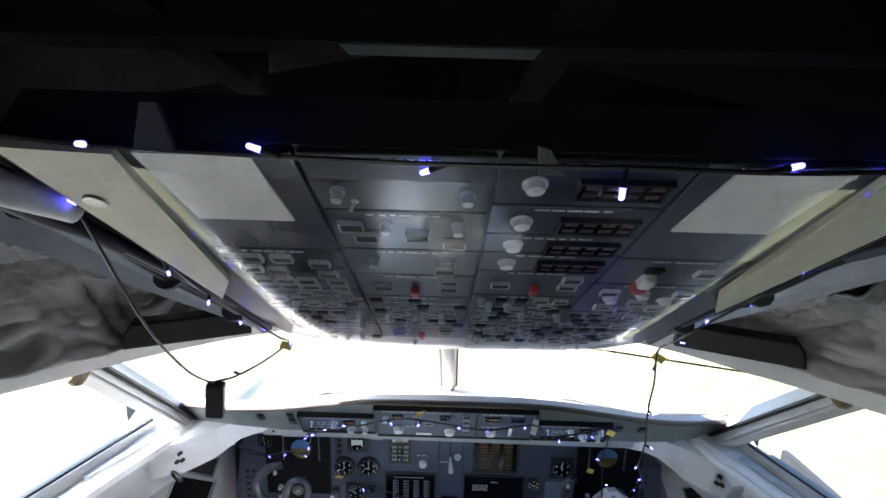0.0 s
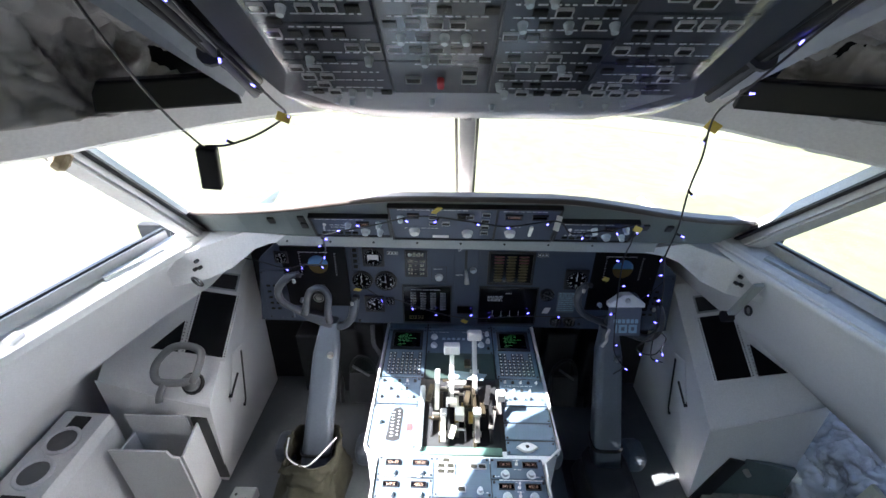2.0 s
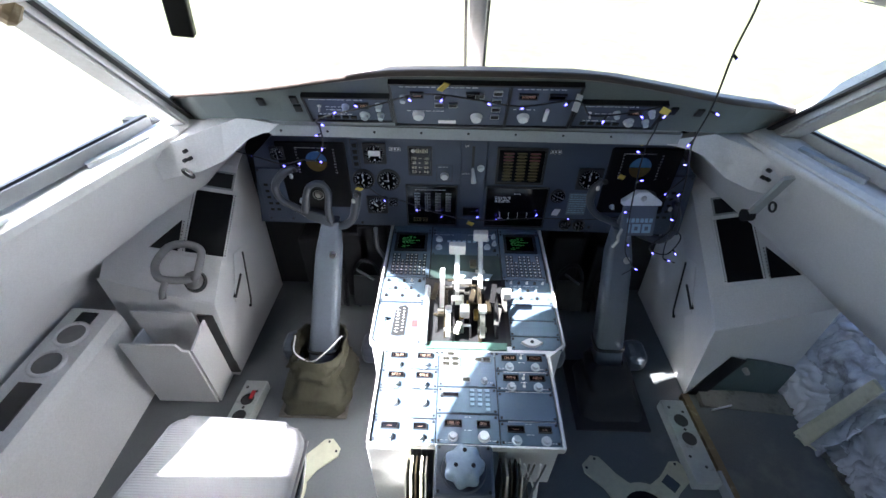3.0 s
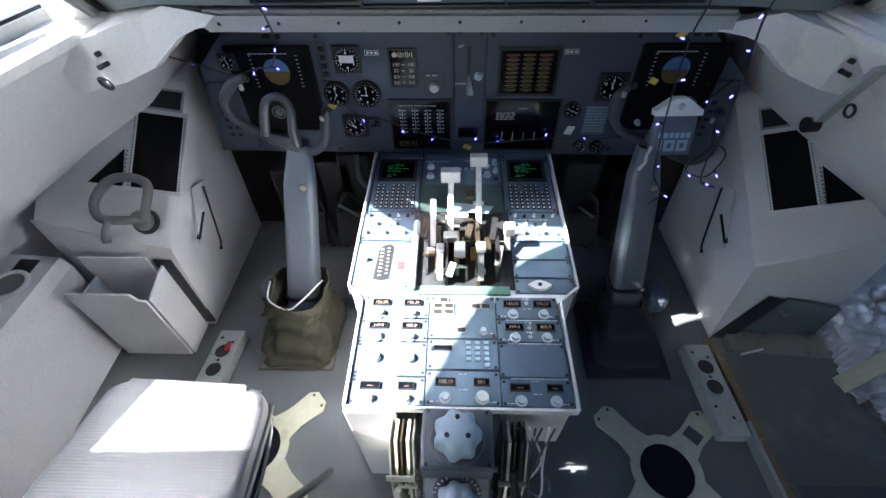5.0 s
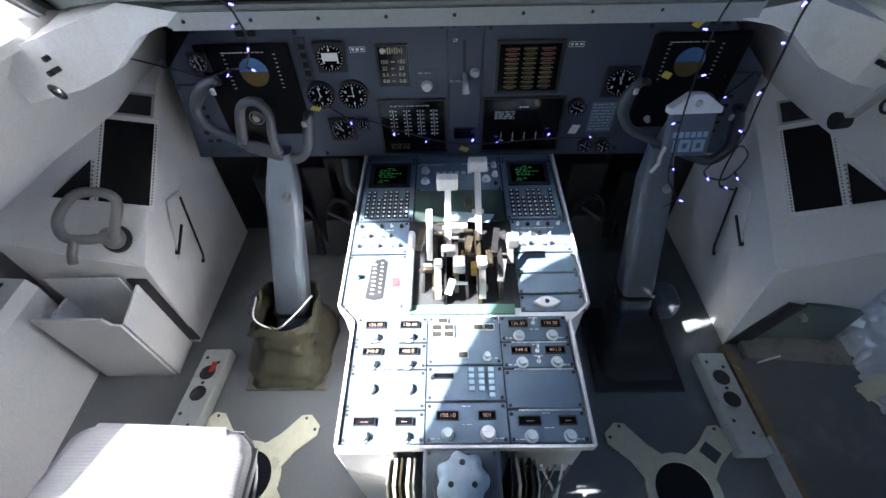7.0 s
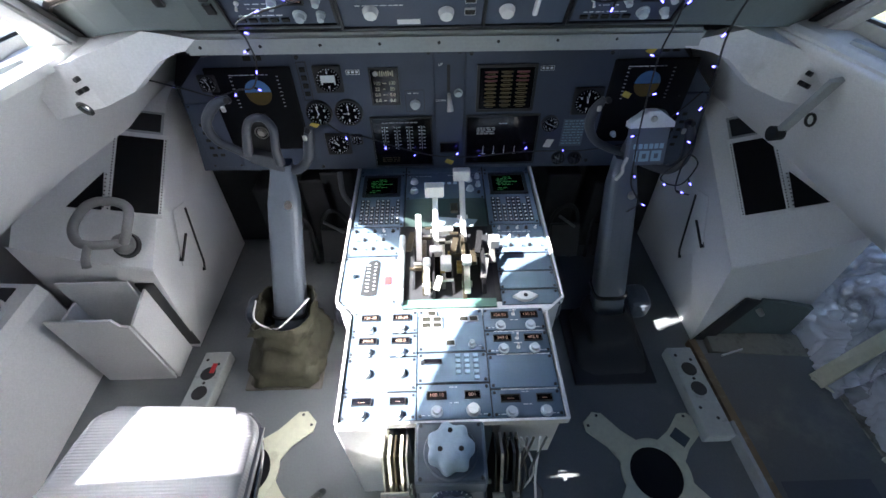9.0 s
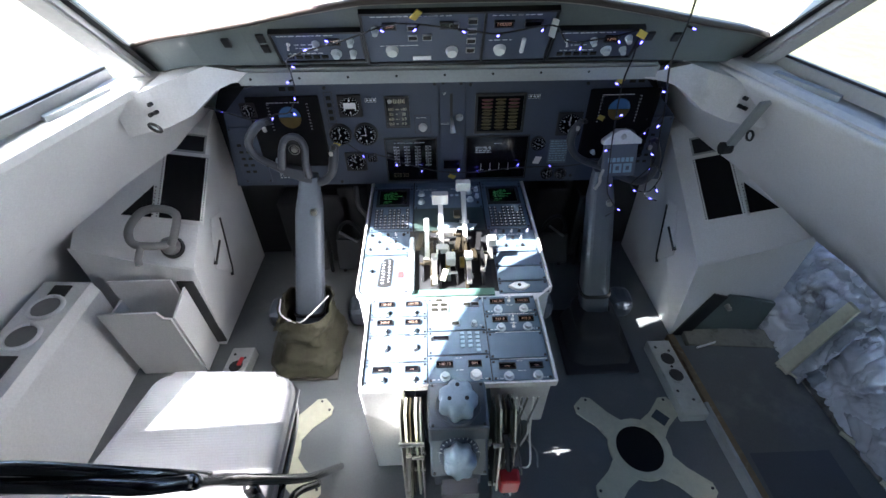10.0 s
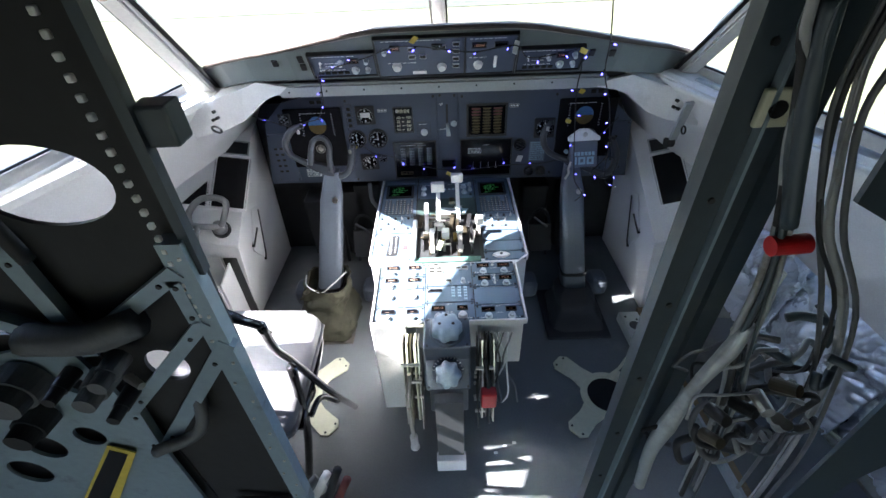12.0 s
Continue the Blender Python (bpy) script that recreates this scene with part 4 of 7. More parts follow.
for r in range(9):
    for c in range(3):
        box(bm, (0.132 + 0.04 * c, 0.729 - 0.0112 * r, 0.009), (0.030, 0.0045, 0.0006), IP)
        box(bm, (0.132 + 0.04 * c, 0.7235 - 0.0112 * r, 0.009), (0.020, 0.0018, 0.0006), IP)
part("legend", bm, AMBER, d)
bm = B()
for r in range(3):
    for c in (0, 2):
        box(bm, (0.132 + 0.04 * c, 0.7285 - 0.0112 * r, 0.0094), (0.032, 0.005, 0.0006), IP)
part("legend", bm, PINK, d)
for u0, u1, sd in ((-0.188, -0.022, 1), (0.072, 0.272, 2)):
    d = display(ip, at(IP, 0, 0, 0.006), (u0 + u1) / 2, 0.532, u1 - u0 - 0.006, 0.15, bezel=0.004, name="engine_display")
    bm = B()
    if sd == 1:
        for c in range(4):
            uu = u0 + 0.035 + 0.034 * c
            for r in range(7):
                box(bm, (uu - 0.006, 0.58 - 0.011 * r, 0.0095), (0.004, 0.0035, 0.0005), IP)
                box(bm, (uu + 0.007, 0.58 - 0.011 * r, 0.0095), (0.006, 0.0018, 0.0005), IP)
            box(bm, (uu, 0.546, 0.0095), (0.0012, 0.075, 0.0005), IP)
        bars(bm, u0 + 0.03, 0.594, 0.12, 1, 0.006, 0.002, 3, at(IP, 0, 0, 0.0095))
    else:
        bars(bm, u0 + 0.03, 0.572, 0.05, 4, 0.006, 0.0024, 4, at(IP, 0, 0, 0.0095), 0.99)
        bars(bm, u0 + 0.09, 0.585, 0.03, 1, 0.006, 0.002, 4, at(IP, 0, 0, 0.0095))
        for c in range(4):
            box(bm, (u0 + 0.05 + 0.03 * c, 0.488, 0.0095), (0.014 if c % 2 == 0 else 0.008, 0.0014, 0.0005), IP)
            box(bm, (u0 + 0.05 + 0.03 * c, 0.5, 0.0095), (0.0014, 0.026, 0.0005), IP)
    part("screen_mark", bm, WHITEINK, d)
    if sd == 1:
        part("screen_text", bars(B(), u0 + 0.02, 0.482, 0.05, 3, 0.006, 0.0022, 7, at(IP, 0, 0, 0.0095), 0.99), AMBER, d)
# autobrake selector, gear lever, plates
bm = frame_bm(0.05, 0.06, 0.0012, 0.0008)
bm.transform(at(IP, -0.064, 0.655, 0.005))
part("selector_frame", bm, BLACK, ip)
piece("selector_knob", K_BIG, ip, at(IP, -0.064, 0.645, 0.006, -20))
part("markings", bars(B(), -0.083, 0.676, 0.04, 1, 0.01, 0.0016, 6, at(IP, 0, 0, 0.0058)), WHITEINK, ip)
part("gear_slot", box(B(), (0.024, 0.715, 0.007), (0.008, 0.07, 0.003), IP), BLACK, ip)
gl = part("gear_lever", tube(B(), [(0.024, 1.735, 0.675), (0.026, 1.715, 0.662), (0.028, 1.708, 0.64)], [0.004, 0.006, 0.009], 10), METAL, ip, "metal gear lever")
piece("round_button", K_MID, ip, at(IP, 0.049, 0.675, 0.006))
text("UP", at(IP, 0.004, 0.750, 0.0078), 0.0095, WHITEINK, ip, "lettering")
text("DOWN", at(IP, 0.004, 0.655, 0.0078), 0.0080, WHITEINK, ip, "lettering")
display(ip, at(IP, 0, 0, 0.006), 0.026, 0.512, 0.052, 0.03, bezel=0.002)
for u in (-0.215, 0.272):
    pl = part("plate", box(B(), (u, 0.735, 0.0055), (0.034, 0.012, 0.001), IP), BLACK, ip)
    part("plate_bars", bars(B(), u - 0.013, 0.735, 0.027, 1, 0.01, 0.005, 3, at(IP, 0, 0, 0.0062), 0.99), WHITEINK, pl)
    fr = frame_bm(0.034, 0.012, 0.001, 0.0005)
    fr.transform(at(IP, u, 0.735, 0.0061))
    part("plate_frame", fr, WHITEINK, pl)
pl = part("placard", box(B(), (0.372, 0.548, 0.0052), (0.062, 0.085, 0.001), IP), mat("grey blue placard", (0.12, 0.16, 0.2), 0.5), ip)
part("placard_bars", bars(B(), 0.345, 0.585, 0.055, 9, 0.0088, 0.003, 12, at(IP, 0, 0, 0.006), 0.95), TEAL, pl)
for i in range(4):
    piece("button", BTN_CAP, ip, at(IP, -0.338, 0.745 - 0.021 * i, 0.006) @ Matrix.Diagonal((0.75, 1, 1, 1)))
fr = frame_bm(0.024, 0.1, 0.0012, 0.002)
fr.transform(at(IP, -0.338, 0.714, 0.006))
part("button_frame", fr, BLACK, ip)
# both flight display bays, with attitude picture
for sg in (-1, 1):
    cu = -0.475 if sg < 0 else 0.545
    bay = part("display_bay", box(B(), (cu - sg * -0.0, 0.635, 0.003), (0.215, 0.235, 0.01), IP, 0.004), BAY, ip, "black flight display bay")
    pu = -0.462 if sg < 0 else 0.535
    part("attitude_sky", prism(B(), [(pu + 0.033 * math.cos(a), 0.69 + 0.033 * math.sin(a)) for a in (math.pi * k / 14 for k in range(15))], 0.0008, at(IP, 0, 0, 0.0085)), SKYB, bay)
    part("attitude_ground", prism(B(), [(pu + 0.033 * math.cos(a), 0.689 + 0.035 * math.sin(a)) for a in (math.pi + math.pi * k / 14 for k in range(15))], 0.0008, at(IP, 0, 0, 0.0085)), GRNDB, bay)
    bm = bars(B(), pu - 0.06, 0.735, 0.12, 1, 0.01, 0.002, 15, at(IP, 0, 0, 0.0088))
    for k in range(9):
        box(bm, (pu + 0.058, 0.65 + 0.01 * k, 0.0088), (0.006, 0.0015, 0.0004), IP)
        box(bm, (pu - 0.058, 0.65 + 0.01 * k, 0.0088), (0.006, 0.0015, 0.0004), IP)
    part("screen_mark", bm, WHITEINK, bay)
    for i in range(2):
        piece("button", BTN_CAP, ip, at(IP, cu + 0.01 + 0.026 * i, 0.775, 0.004))
    su = -0.62 if sg < 0 else 0.67
    p = sub_panel(ip, IP, su - 0.045, su + 0.045, 0.46, 0.66, "side_panel", PANEL, 0.008)
    for r in range(5):
        for c in range(2):
            piece("button", BTN_CAP, p, at(IP, su - 0.024 + 0.022 * c, 0.60 - 0.024 * r, 0.007) @ Matrix.Scale(0.7, 4))
    if sg < 0:
        part("placard_bars", bars(B(), -0.545, 0.505, 0.06, 5, 0.007, 0.0026, 17, at(IP, 0, 0, 0.0065), 0.95), WHITEINK, ip)
        gauge(ip, at(IP, 0, 0, 0.004), -0.58, 0.715, 0.02, True, 1, (20, 200))
    piece("knob", K_SMALL, ip, at(IP, cu - 0.06, 0.545, 0.008))

# ---- glareshield ----
gs = thing("glareshield", (0.03, 1.55, 0.9), "grey-green glareshield with mode control panels and padded hood", "glareshield")
MP = basis((0, 1.454, 1.0), (1, 0, 0), (0, -0.5145, 0.8575))
def wrap(x, z, out=0.0):
    """Place on the fascia, which bends forward at both ends."""
    y = 1.454 - (z - 1.0) * 0.6 + max(0, abs(x - CX) - 0.42) ** 2 * 0.75
    return Vector((x, y, z)) + Vector((0, -0.8575, -0.5145)) * out


xs = [-0.745, -0.70, -0.64, -0.55, -0.42, -0.30, -0.165, 0.0, 0.20, 0.29, 0.42, 0.52, 0.62, 0.70, 0.79]
ztop = [0.925, 0.955, 0.975, 0.995, 1.018, 1.04, 1.06, 1.062, 1.06, 1.05, 1.025, 1.003, 0.98, 0.96, 0.93]
zbot = [0.875, 0.885, 0.905, 0.922, 0.926, 0.926, 0.925, 0.923, 0.92, 0.919, 0.918, 0.912, 0.895, 0.882, 0.865]
rows = []
for x, a, b in zip(xs, ztop, zbot):
    t, u = wrap(x, a), wrap(x, b)
    back = max(u.y + 0.03, 1.60 - max(0, abs(x - CX) - 0.45) * 0.1)
    rows.append([t + Vector((0, 0.012, 0.008)), t, u, Vector((x, back, b - 0.012)), Vector((x, back, b + 0.02)), t + Vector((0, 0.05, -0.01))])
part("fascia", loft(B(), rows, True, True), GLARE, gs)
rows = []
for x, a in zip(xs, ztop):
    t = wrap(x, a)
    k = abs(x - CX) / 0.77
    fr = Vector((x, 1.72 - 0.13 * k * k, 0.930 - 0.055 * k * k))
    rows.append([t + Vector((0, -0.008, 0.002)), t + Vector((0, -0.004, 0.012)), t + Vector((0, 0.02, 0.014)), t.lerp(fr, 0.5) + Vector((0, 0, 0.006)), fr, fr + Vector((0, 0, -0.03)), t + Vector((0, 0.02, -0.006))])
part("hood", loft(B(), rows, True, True), HOOD, gs, "worn padded hood")
part("hood_rim", tube(B(), [wrap(x, a) + Vector((0, -0.006, 0.008)) for x, a in zip(xs, ztop)], 0.0065, 8, 3), mat("dark brown rim vinyl", (0.055, 0.042, 0.036), 0.7, grain=250, bump=0.3), gs, "dark brown worn rim", True)
bm = B()
bar(bm, (-0.52, 1.592, 0.868), (0.54, 1.588, 0.862), 0.03, 0.042)
bmesh.ops.bevel(bm, geom=bm.edges[:], offset=0.008, segments=3, affect="EDGES")
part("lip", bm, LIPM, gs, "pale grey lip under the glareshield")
for k in range(9):
    piece("screw", SCREW, gs, basis((-0.48 + 0.12 * k, 1.575, 0.866), (1, 0, 0), (0, 0, 1)))
bm = slab(B(), [(-0.60, 1.60, 0.852), (0.63, 1.60, 0.845), (0.63, 1.76, 0.79), (-0.60, 1.76, 0.80)], 0.01)
part("underside", bm, DARK, gs)


def mcp(x0, x1, z0, z1, name):
    w0 = (z0 - 1.0) / 0.8575
    w1 = (z1 - 1.0) / 0.8575
    p = part(name, box(B(), ((x0 + x1) / 2, (w0 + w1) / 2, 0.004), (x1 - x0, w1 - w0, 0.012), MP, 0.002), PANEL, gs, "dark blue-grey mode control panel")
    fr = frame_bm(x1 - x0 + 0.008, w1 - w0 + 0.008, 0.004, 0.013)
    fr.transform(at(MP, (x0 + x1) / 2, (w0 + w1) / 2))
    part("panel_frame", fr, BLACK, p)
    return p, w0, w1


M1 = at(MP, 0, 0, 0.0102)
for x0, x1, z0, z1 in ((-0.358, -0.178, 0.945, 1.012), (0.228, 0.408, 0.938, 1.005)):
    p, w0, w1 = mcp(x0, x1, z0, z1, "efis_panel")
    display(p, M1, x0 + 0.122, w1 - 0.022, 0.026, 0.012, "1280", 0.011, bezel=0.002)
    for fu, fv, me in ((0.028, 0.65, TOGGLE), (0.085, 0.66, K_SMALL), (0.158, 0.72, K_SMALL), (0.122, 0.28, K_MID), (0.158, 0.3, K_SMALL)):
        piece("knob", me, p, at(M1, x0 + fu, w0 + (w1 - w0) * fv))
    for i in range(5):
        piece("button", BTN_CAP, p, at(M1, x0 + 0.022 + 0.0185 * i, w0 + 0.014) @ Matrix.Diagonal((0.75, 0.6, 1, 1)))
    bm = bars(B(), x0 + 0.02, w0 + 0.023, 0.09, 1, 0.01, 0.0016, 3, at(M1, 0, 0, 0.0003))
    bars(bm, x0 + 0.01, w1 - 0.006, 0.14, 1, 0.01, 0.0016, 4, at(M1, 0, 0, 0.0003))
    bars(bm, x0 + 0.04, w1 - 0.03, 0.04, 2, 0.01, 0.0014, 5, at(M1, 0, 0, 0.0003))
    part("markings", bm, WHITEINK, p)
p, w0, w1 = mcp(-0.168, 0.075, 0.936, 1.05, "autopilot_panel")
p2, _, _ = mcp(0.08, 0.218, 0.936, 1.05, "autopilot_panel")
for pp, u, s, w in ((p, -0.115, "200", 0.024), (p, 0.0, "", 0.024), (p2, 0.115, "10000", 0.036), (p2, 0.175, "", 0.032)):
    display(pp, M1, u, w1 - 0.028, w, 0.012, s, 0.012, bezel=0.002)
for pp, u, f, me in ((p, -0.116, 0.28, K_BIG), (p, 0.012, 0.24, K_BIG), (p2, 0.115, 0.26, K_BIG), (p, -0.145, 0.72, K_SMALL)):
    piece("knob", me, pp, at(M1, u, w0 + (w1 - w0) * f))
for pp, u, f in ((p, -0.07, 0.55), (p, -0.04, 0.55), (p, -0.07, 0.75), (p, 0.015, 0.78), (p, 0.052, 0.85), (p, 0.052, 0.66), (p, 0.052, 0.46), (p, 0.052, 0.26)):
    piece("button", BTN_CAP, pp, at(M1, u, w0 + (w1 - w0) * f))
    piece("button_frame", OH_FRAME, pp, at(M1, u, w0 + (w1 - w0) * f) @ Matrix.Scale(0.9, 4))
part("white_label", box(B(), (-0.053, w0 + 0.012, 0.0005), (0.04, 0.011, 0.001), M1), WHITEP, p)
part("thumb_wheel", box(B(), (0.163, w0 + 0.045, 0.003), (0.009, 0.04, 0.008), M1, 0.003), WHITEP, p2)
part("markings", bars(bars(B(), -0.15, w1 - 0.006, 0.2, 1, 0.01, 0.0016, 33, at(M1, 0, 0, 0.0003)), -0.14, w0 + 0.05, 0.1, 1, 0.01, 0.0016, 34, at(M1, 0, 0, 0.0003)), WHITEINK, p)
part("markings", bars(bars(B(), 0.09, w1 - 0.008, 0.11, 1, 0.01, 0.0016, 35, at(M1, 0, 0, 0.0003)), 0.09, w0 + 0.06, 0.06, 1, 0.01, 0.0016, 36, at(M1, 0, 0, 0.0003)), WHITEINK, p2)
for x, z in ((-0.462, 0.985), (-0.385, 0.995), (-0.385, 0.97), (0.437, 0.98), (0.497, 0.975)):
    q = wrap(x, z, 0.001)
    part("vent_slot", box(B(), (0, 0, 0), (0.016, 0.022, 0.006), basis(q, (1, 0, 0), (0, -0.5145, 0.8575)), 0.001, 1), BLACK, gs)

# ---- overhead panel ----
K_FLAT = knob_mesh(0.0105, 0.009, WHITEP)
OH = basis((0, 0.944, 1.516), (1, 0, 0), (0, -0.8027, 0.5964))      # v runs aft and up; s = -v forwards
oh = thing("overhead_panel", (0.02, 1.0, 1.5), "dark grey overhead switch panel with worn cream side frames", "overhead panel")
VF, VA = -0.385, 0.215      # front and aft ends along v
body = [(-0.305, VA), (-0.298, -0.24), (-0.285, -0.315), (-0.25, -0.365), (-0.16, VF - 0.01), (0.20, VF - 0.01), (0.29, -0.365), (0.33, -0.315), (0.338, -0.24), (0.345, VA)]
part("panel_body", prism(B(), body, 0.04, at(OH, 0, 0, -0.0425), 0.0), PANEL_OH, oh)
for sg, (a, b, c) in ((-1, (-0.305, -0.252, -0.298)), (1, (0.345, 0.294, 0.338))):
    bm = B()
    slab(bm, [at(OH, a, VA, 0).translation, at(OH, b - 0.026 * sg, VA, 0.0035).translation, at(OH, b + 0.002 * sg, -0.02, 0.0035).translation, at(OH, c, -0.10, 0).translation], 0.006 * (1 if sg > 0 else -1))
    part("side_frame", bm, CREAM, oh, "worn cream side frame")
CO = [-0.246, -0.113, 0.020, 0.153, 0.287]
OM = at(OH, 0, 0, 0.003)
def ohp(c, v0, v1):
    return sub_panel(oh, OH, CO[c], CO[c + 1], v0, v1, "switch_panel", PANEL_OH, 0.004, 0.0014, fix=False)


def sw(p, u, v, frame_=True, kind="b", sc=1.0):
    if kind == "b":
        piece("button", BTN_CAP, p, at(OM, u, v) @ Matrix.Scale(sc, 4))
        if frame_:
            piece("button_frame", OH_FRAME, p, at(OM, u, v) @ Matrix.Scale(sc, 4))
    else:
        piece("knob", {"k": K_FLAT, "s": K_SMALL, "t": TOGGLE}[kind], p, at(OM, u, v, 0, u * 900) @ Matrix.Scale(0.72, 4))


def marks(p, lst, seed):
    bm = B()
    for i, (u, v, w) in enumerate(lst):
        bars(bm, u, v, w, 1, 0.01, 0.002, seed + i, at(OM, 0, 0, 0.0004), 0.98)
    part("markings", bm, WHITEINK, p)


for c in range(4):
    u0 = CO[c]
    rows = {0: (VA, 0.06, -0.055, -0.14, -0.215, -0.30), 1: (VA, 0.14, 0.066, 0.0, -0.075, -0.215, -0.30), 2: (VA, 0.155, 0.105, 0.066, 0.02, -0.06, -0.165, -0.30), 3: (VA, 0.06, -0.01, -0.12, -0.215, -0.30)}[c]
    for i, (a, b) in enumerate(zip(rows, rows[1:])):
        p = ohp(c, b, a)
        rnd = random.Random(c * 31 + i)
        h = a - b
        if c in (0, 3) and i == 0:
            wu = (u0 + 0.028, u0 + 0.105) if c == 0 else (u0 + 0.024, u0 + 0.10)
            part("blank_plate", prism(B(), [(wu[0], VA - 0.004), (wu[1], VA - 0.004), (wu[1] + (0.002 if c == 0 else 0), 0.122), (wu[0] - (0 if c == 0 else 0.004), 0.122)], 0.002, OM), WHITEP, p, "plain white cover plate")
            continue
        marks(p, [(u0 + 0.035, a - 0.006, 0.06)], c * 7 + i)
        if c == 0 and i == 1:
            for u, vv in ((0.02, 0.040), (0.04, 0.040), (0.07, 0.040), (0.105, 0.028), (0.03, 0.012), (0.055, 0.006), (0.107, -0.002)):
                sw(p, u0 + u, vv)
            for r in range(2):
                for k in range(3):
                    sw(p, u0 + 0.03 + 0.024 * k, -0.023 - 0.019 * r)
                sw(p, u0 + 0.112, -0.023 - 0.019 * r)
        elif c == 3 and i == 1:
            sw(p, u0 + 0.045, 0.035, False), sw(p, u0 + 0.1, 0.03)
            part("guard_switch", box(B(), (u0 + 0.045, 0.012, 0.006), (0.014, 0.03, 0.012), OM, 0.003), WHITEP, p)
            part("red_guard", box(B(), (u0 + 0.042, 0.0, 0.0085), (0.0145, 0.012, 0.012), OM, 0.002), REDM, p)
        elif c == 3 and i == 2:
            for u, vv in ((0.035, -0.06), (0.1, -0.06), (0.065, -0.04)):
                sw(p, u0 + u, vv, kind="k")
            for u, vv in ((0.025, -0.035), (0.11, -0.035), (0.035, -0.09), (0.065, -0.1), (0.1, -0.09), (0.07, -0.07)):
                sw(p, u0 + u, vv)
        elif c == 1 and i in (0, 1):
            for u, vv, kd in (((0.02, 0.17, "s"), (0.115, 0.17, "s"), (0.03, 0.155, "t")) if i == 0 else ((0.05, 0.12, "s"), (0.02, 0.115, "b"), (0.03, 0.095, "b"), (0.075, 0.10, "b"), (0.11, 0.12, "s"), (0.108, 0.085, "b"))):
                sw(p, u0 + u, vv, kind=kd)
        elif c == 1 and i == 2:
            sw(p, u0 + 0.03, 0.045, kind="s"), sw(p, u0 + 0.10, 0.04), sw(p, u0 + 0.10, 0.018)
        elif c in (1, 2) and h < 0.085 and a < 0.03:
            sw(p, u0 + 0.03, (a + b) / 2), sw(p, u0 + 0.105, (a + b) / 2), sw(p, u0 + 0.105, (a + b) / 2 + 0.022)
            part("red_guard", box(B(), (u0 + 0.067, (a + b) / 2, 0.007), (0.010, 0.02, 0.010), OM, 0.003), REDM, p)
        elif c == 2 and i in (1, 2, 0, 3):
            sw(p, u0 + 0.028, (a + b) / 2, kind="k")
            d = display(p, OM, u0 + 0.09, (a + b) / 2 - 0.003, 0.062, 0.02, bezel=0.0015)
            bm = B()
            for r in range(2):
                for k in range(4):
                    box(bm, (u0 + 0.068 + 0.015 * k, (a + b) / 2 + 0.002 - 0.010 * r, 0.0035), (0.010, 0.005, 0.0006), OM)
            part("legend", bm, mat("dim amber legend", (0.06, 0.035, 0.02), 0.5, bump=0), d)
        else:
            nr = max(2, int(h / 0.021))
            for r in range(nr):
                vv = a - 0.016 - (h - 0.022) * r / max(1, nr - 1)
                for k in range(5):
                    if rnd.random() < 0.72:
                        sw(p, u0 + 0.018 + 0.0245 * k + (0.010 if r % 2 else 0) - 0.004, vv, rnd.random() < 0.6, "b" if rnd.random() < 0.86 else "s", 0.85)
            marks(p, [(u0 + 0.012, a - 0.016 - (h - 0.022) * (r + 0.5) / max(1, nr - 1), 0.11) for r in range(nr - 1)], c * 17 + i + 60)
part("front_strip", slab(B(), [at(OH, -0.25, -0.302, 0.0015).translation, at(OH, 0.29, -0.302, 0.0015).translation, at(OH, 0.20, VF - 0.005, 0.0015).translation, at(OH, -0.16, VF - 0.005, 0.0015).translation], 0.002), mat("silver grey strip", (0.30, 0.32, 0.35), 0.3, grain=200), oh)
for u, vv in ((-0.20, -0.318), (-0.18, -0.325), (-0.06, -0.32), (0.03, -0.335), (0.12, -0.33), (0.2, -0.33), (0.22, -0.315), (0.16, -0.32)):
    piece("knob", K_SMALL, oh, at(OH, u, vv, 0.004) @ Matrix.Scale(0.6, 4))
# clear plastic sheet bulging over the switches
rows = []
for i in range(26):
    v = VA - 0.004 - (VA - VF - 0.006) * i / 25
    off = float(np.interp(v, (VF, -0.345, -0.29, -0.22, 0.215), (0.001, 0.0095, 0.0145, 0.0165, 0.0165)))
    hw = float(np.interp(v, (VF, -0.365, -0.315, -0.24), (0.185, 0.262, 0.300, 0.268)))
    rows.append([at(OH, 0.020 + hw * c, v, off * (1 - abs(c) ** 9) + 0.004 + 0.0006 * noise.noise(Vector((c * 3, v * 9, 1)))).translation for c in (k / 12 - 1 for k in range(25))])
sheet = loft(B(), rows, False)
sheet.normal_update()
if sum(f.normal.z for f in sheet.faces) > 0:
    bmesh.ops.reverse_faces(sheet, faces=sheet.faces[:])
part("clear_cover", sheet, SHEET, oh, "clear plastic sheet with reflections", True).visible_shadow = False
part("lamp", cyl(B(), at(OH, -0.281, 0.152, 0.006), 0.009, 0.008, 0.004, 20), METAL, oh, "small round chrome lamp")

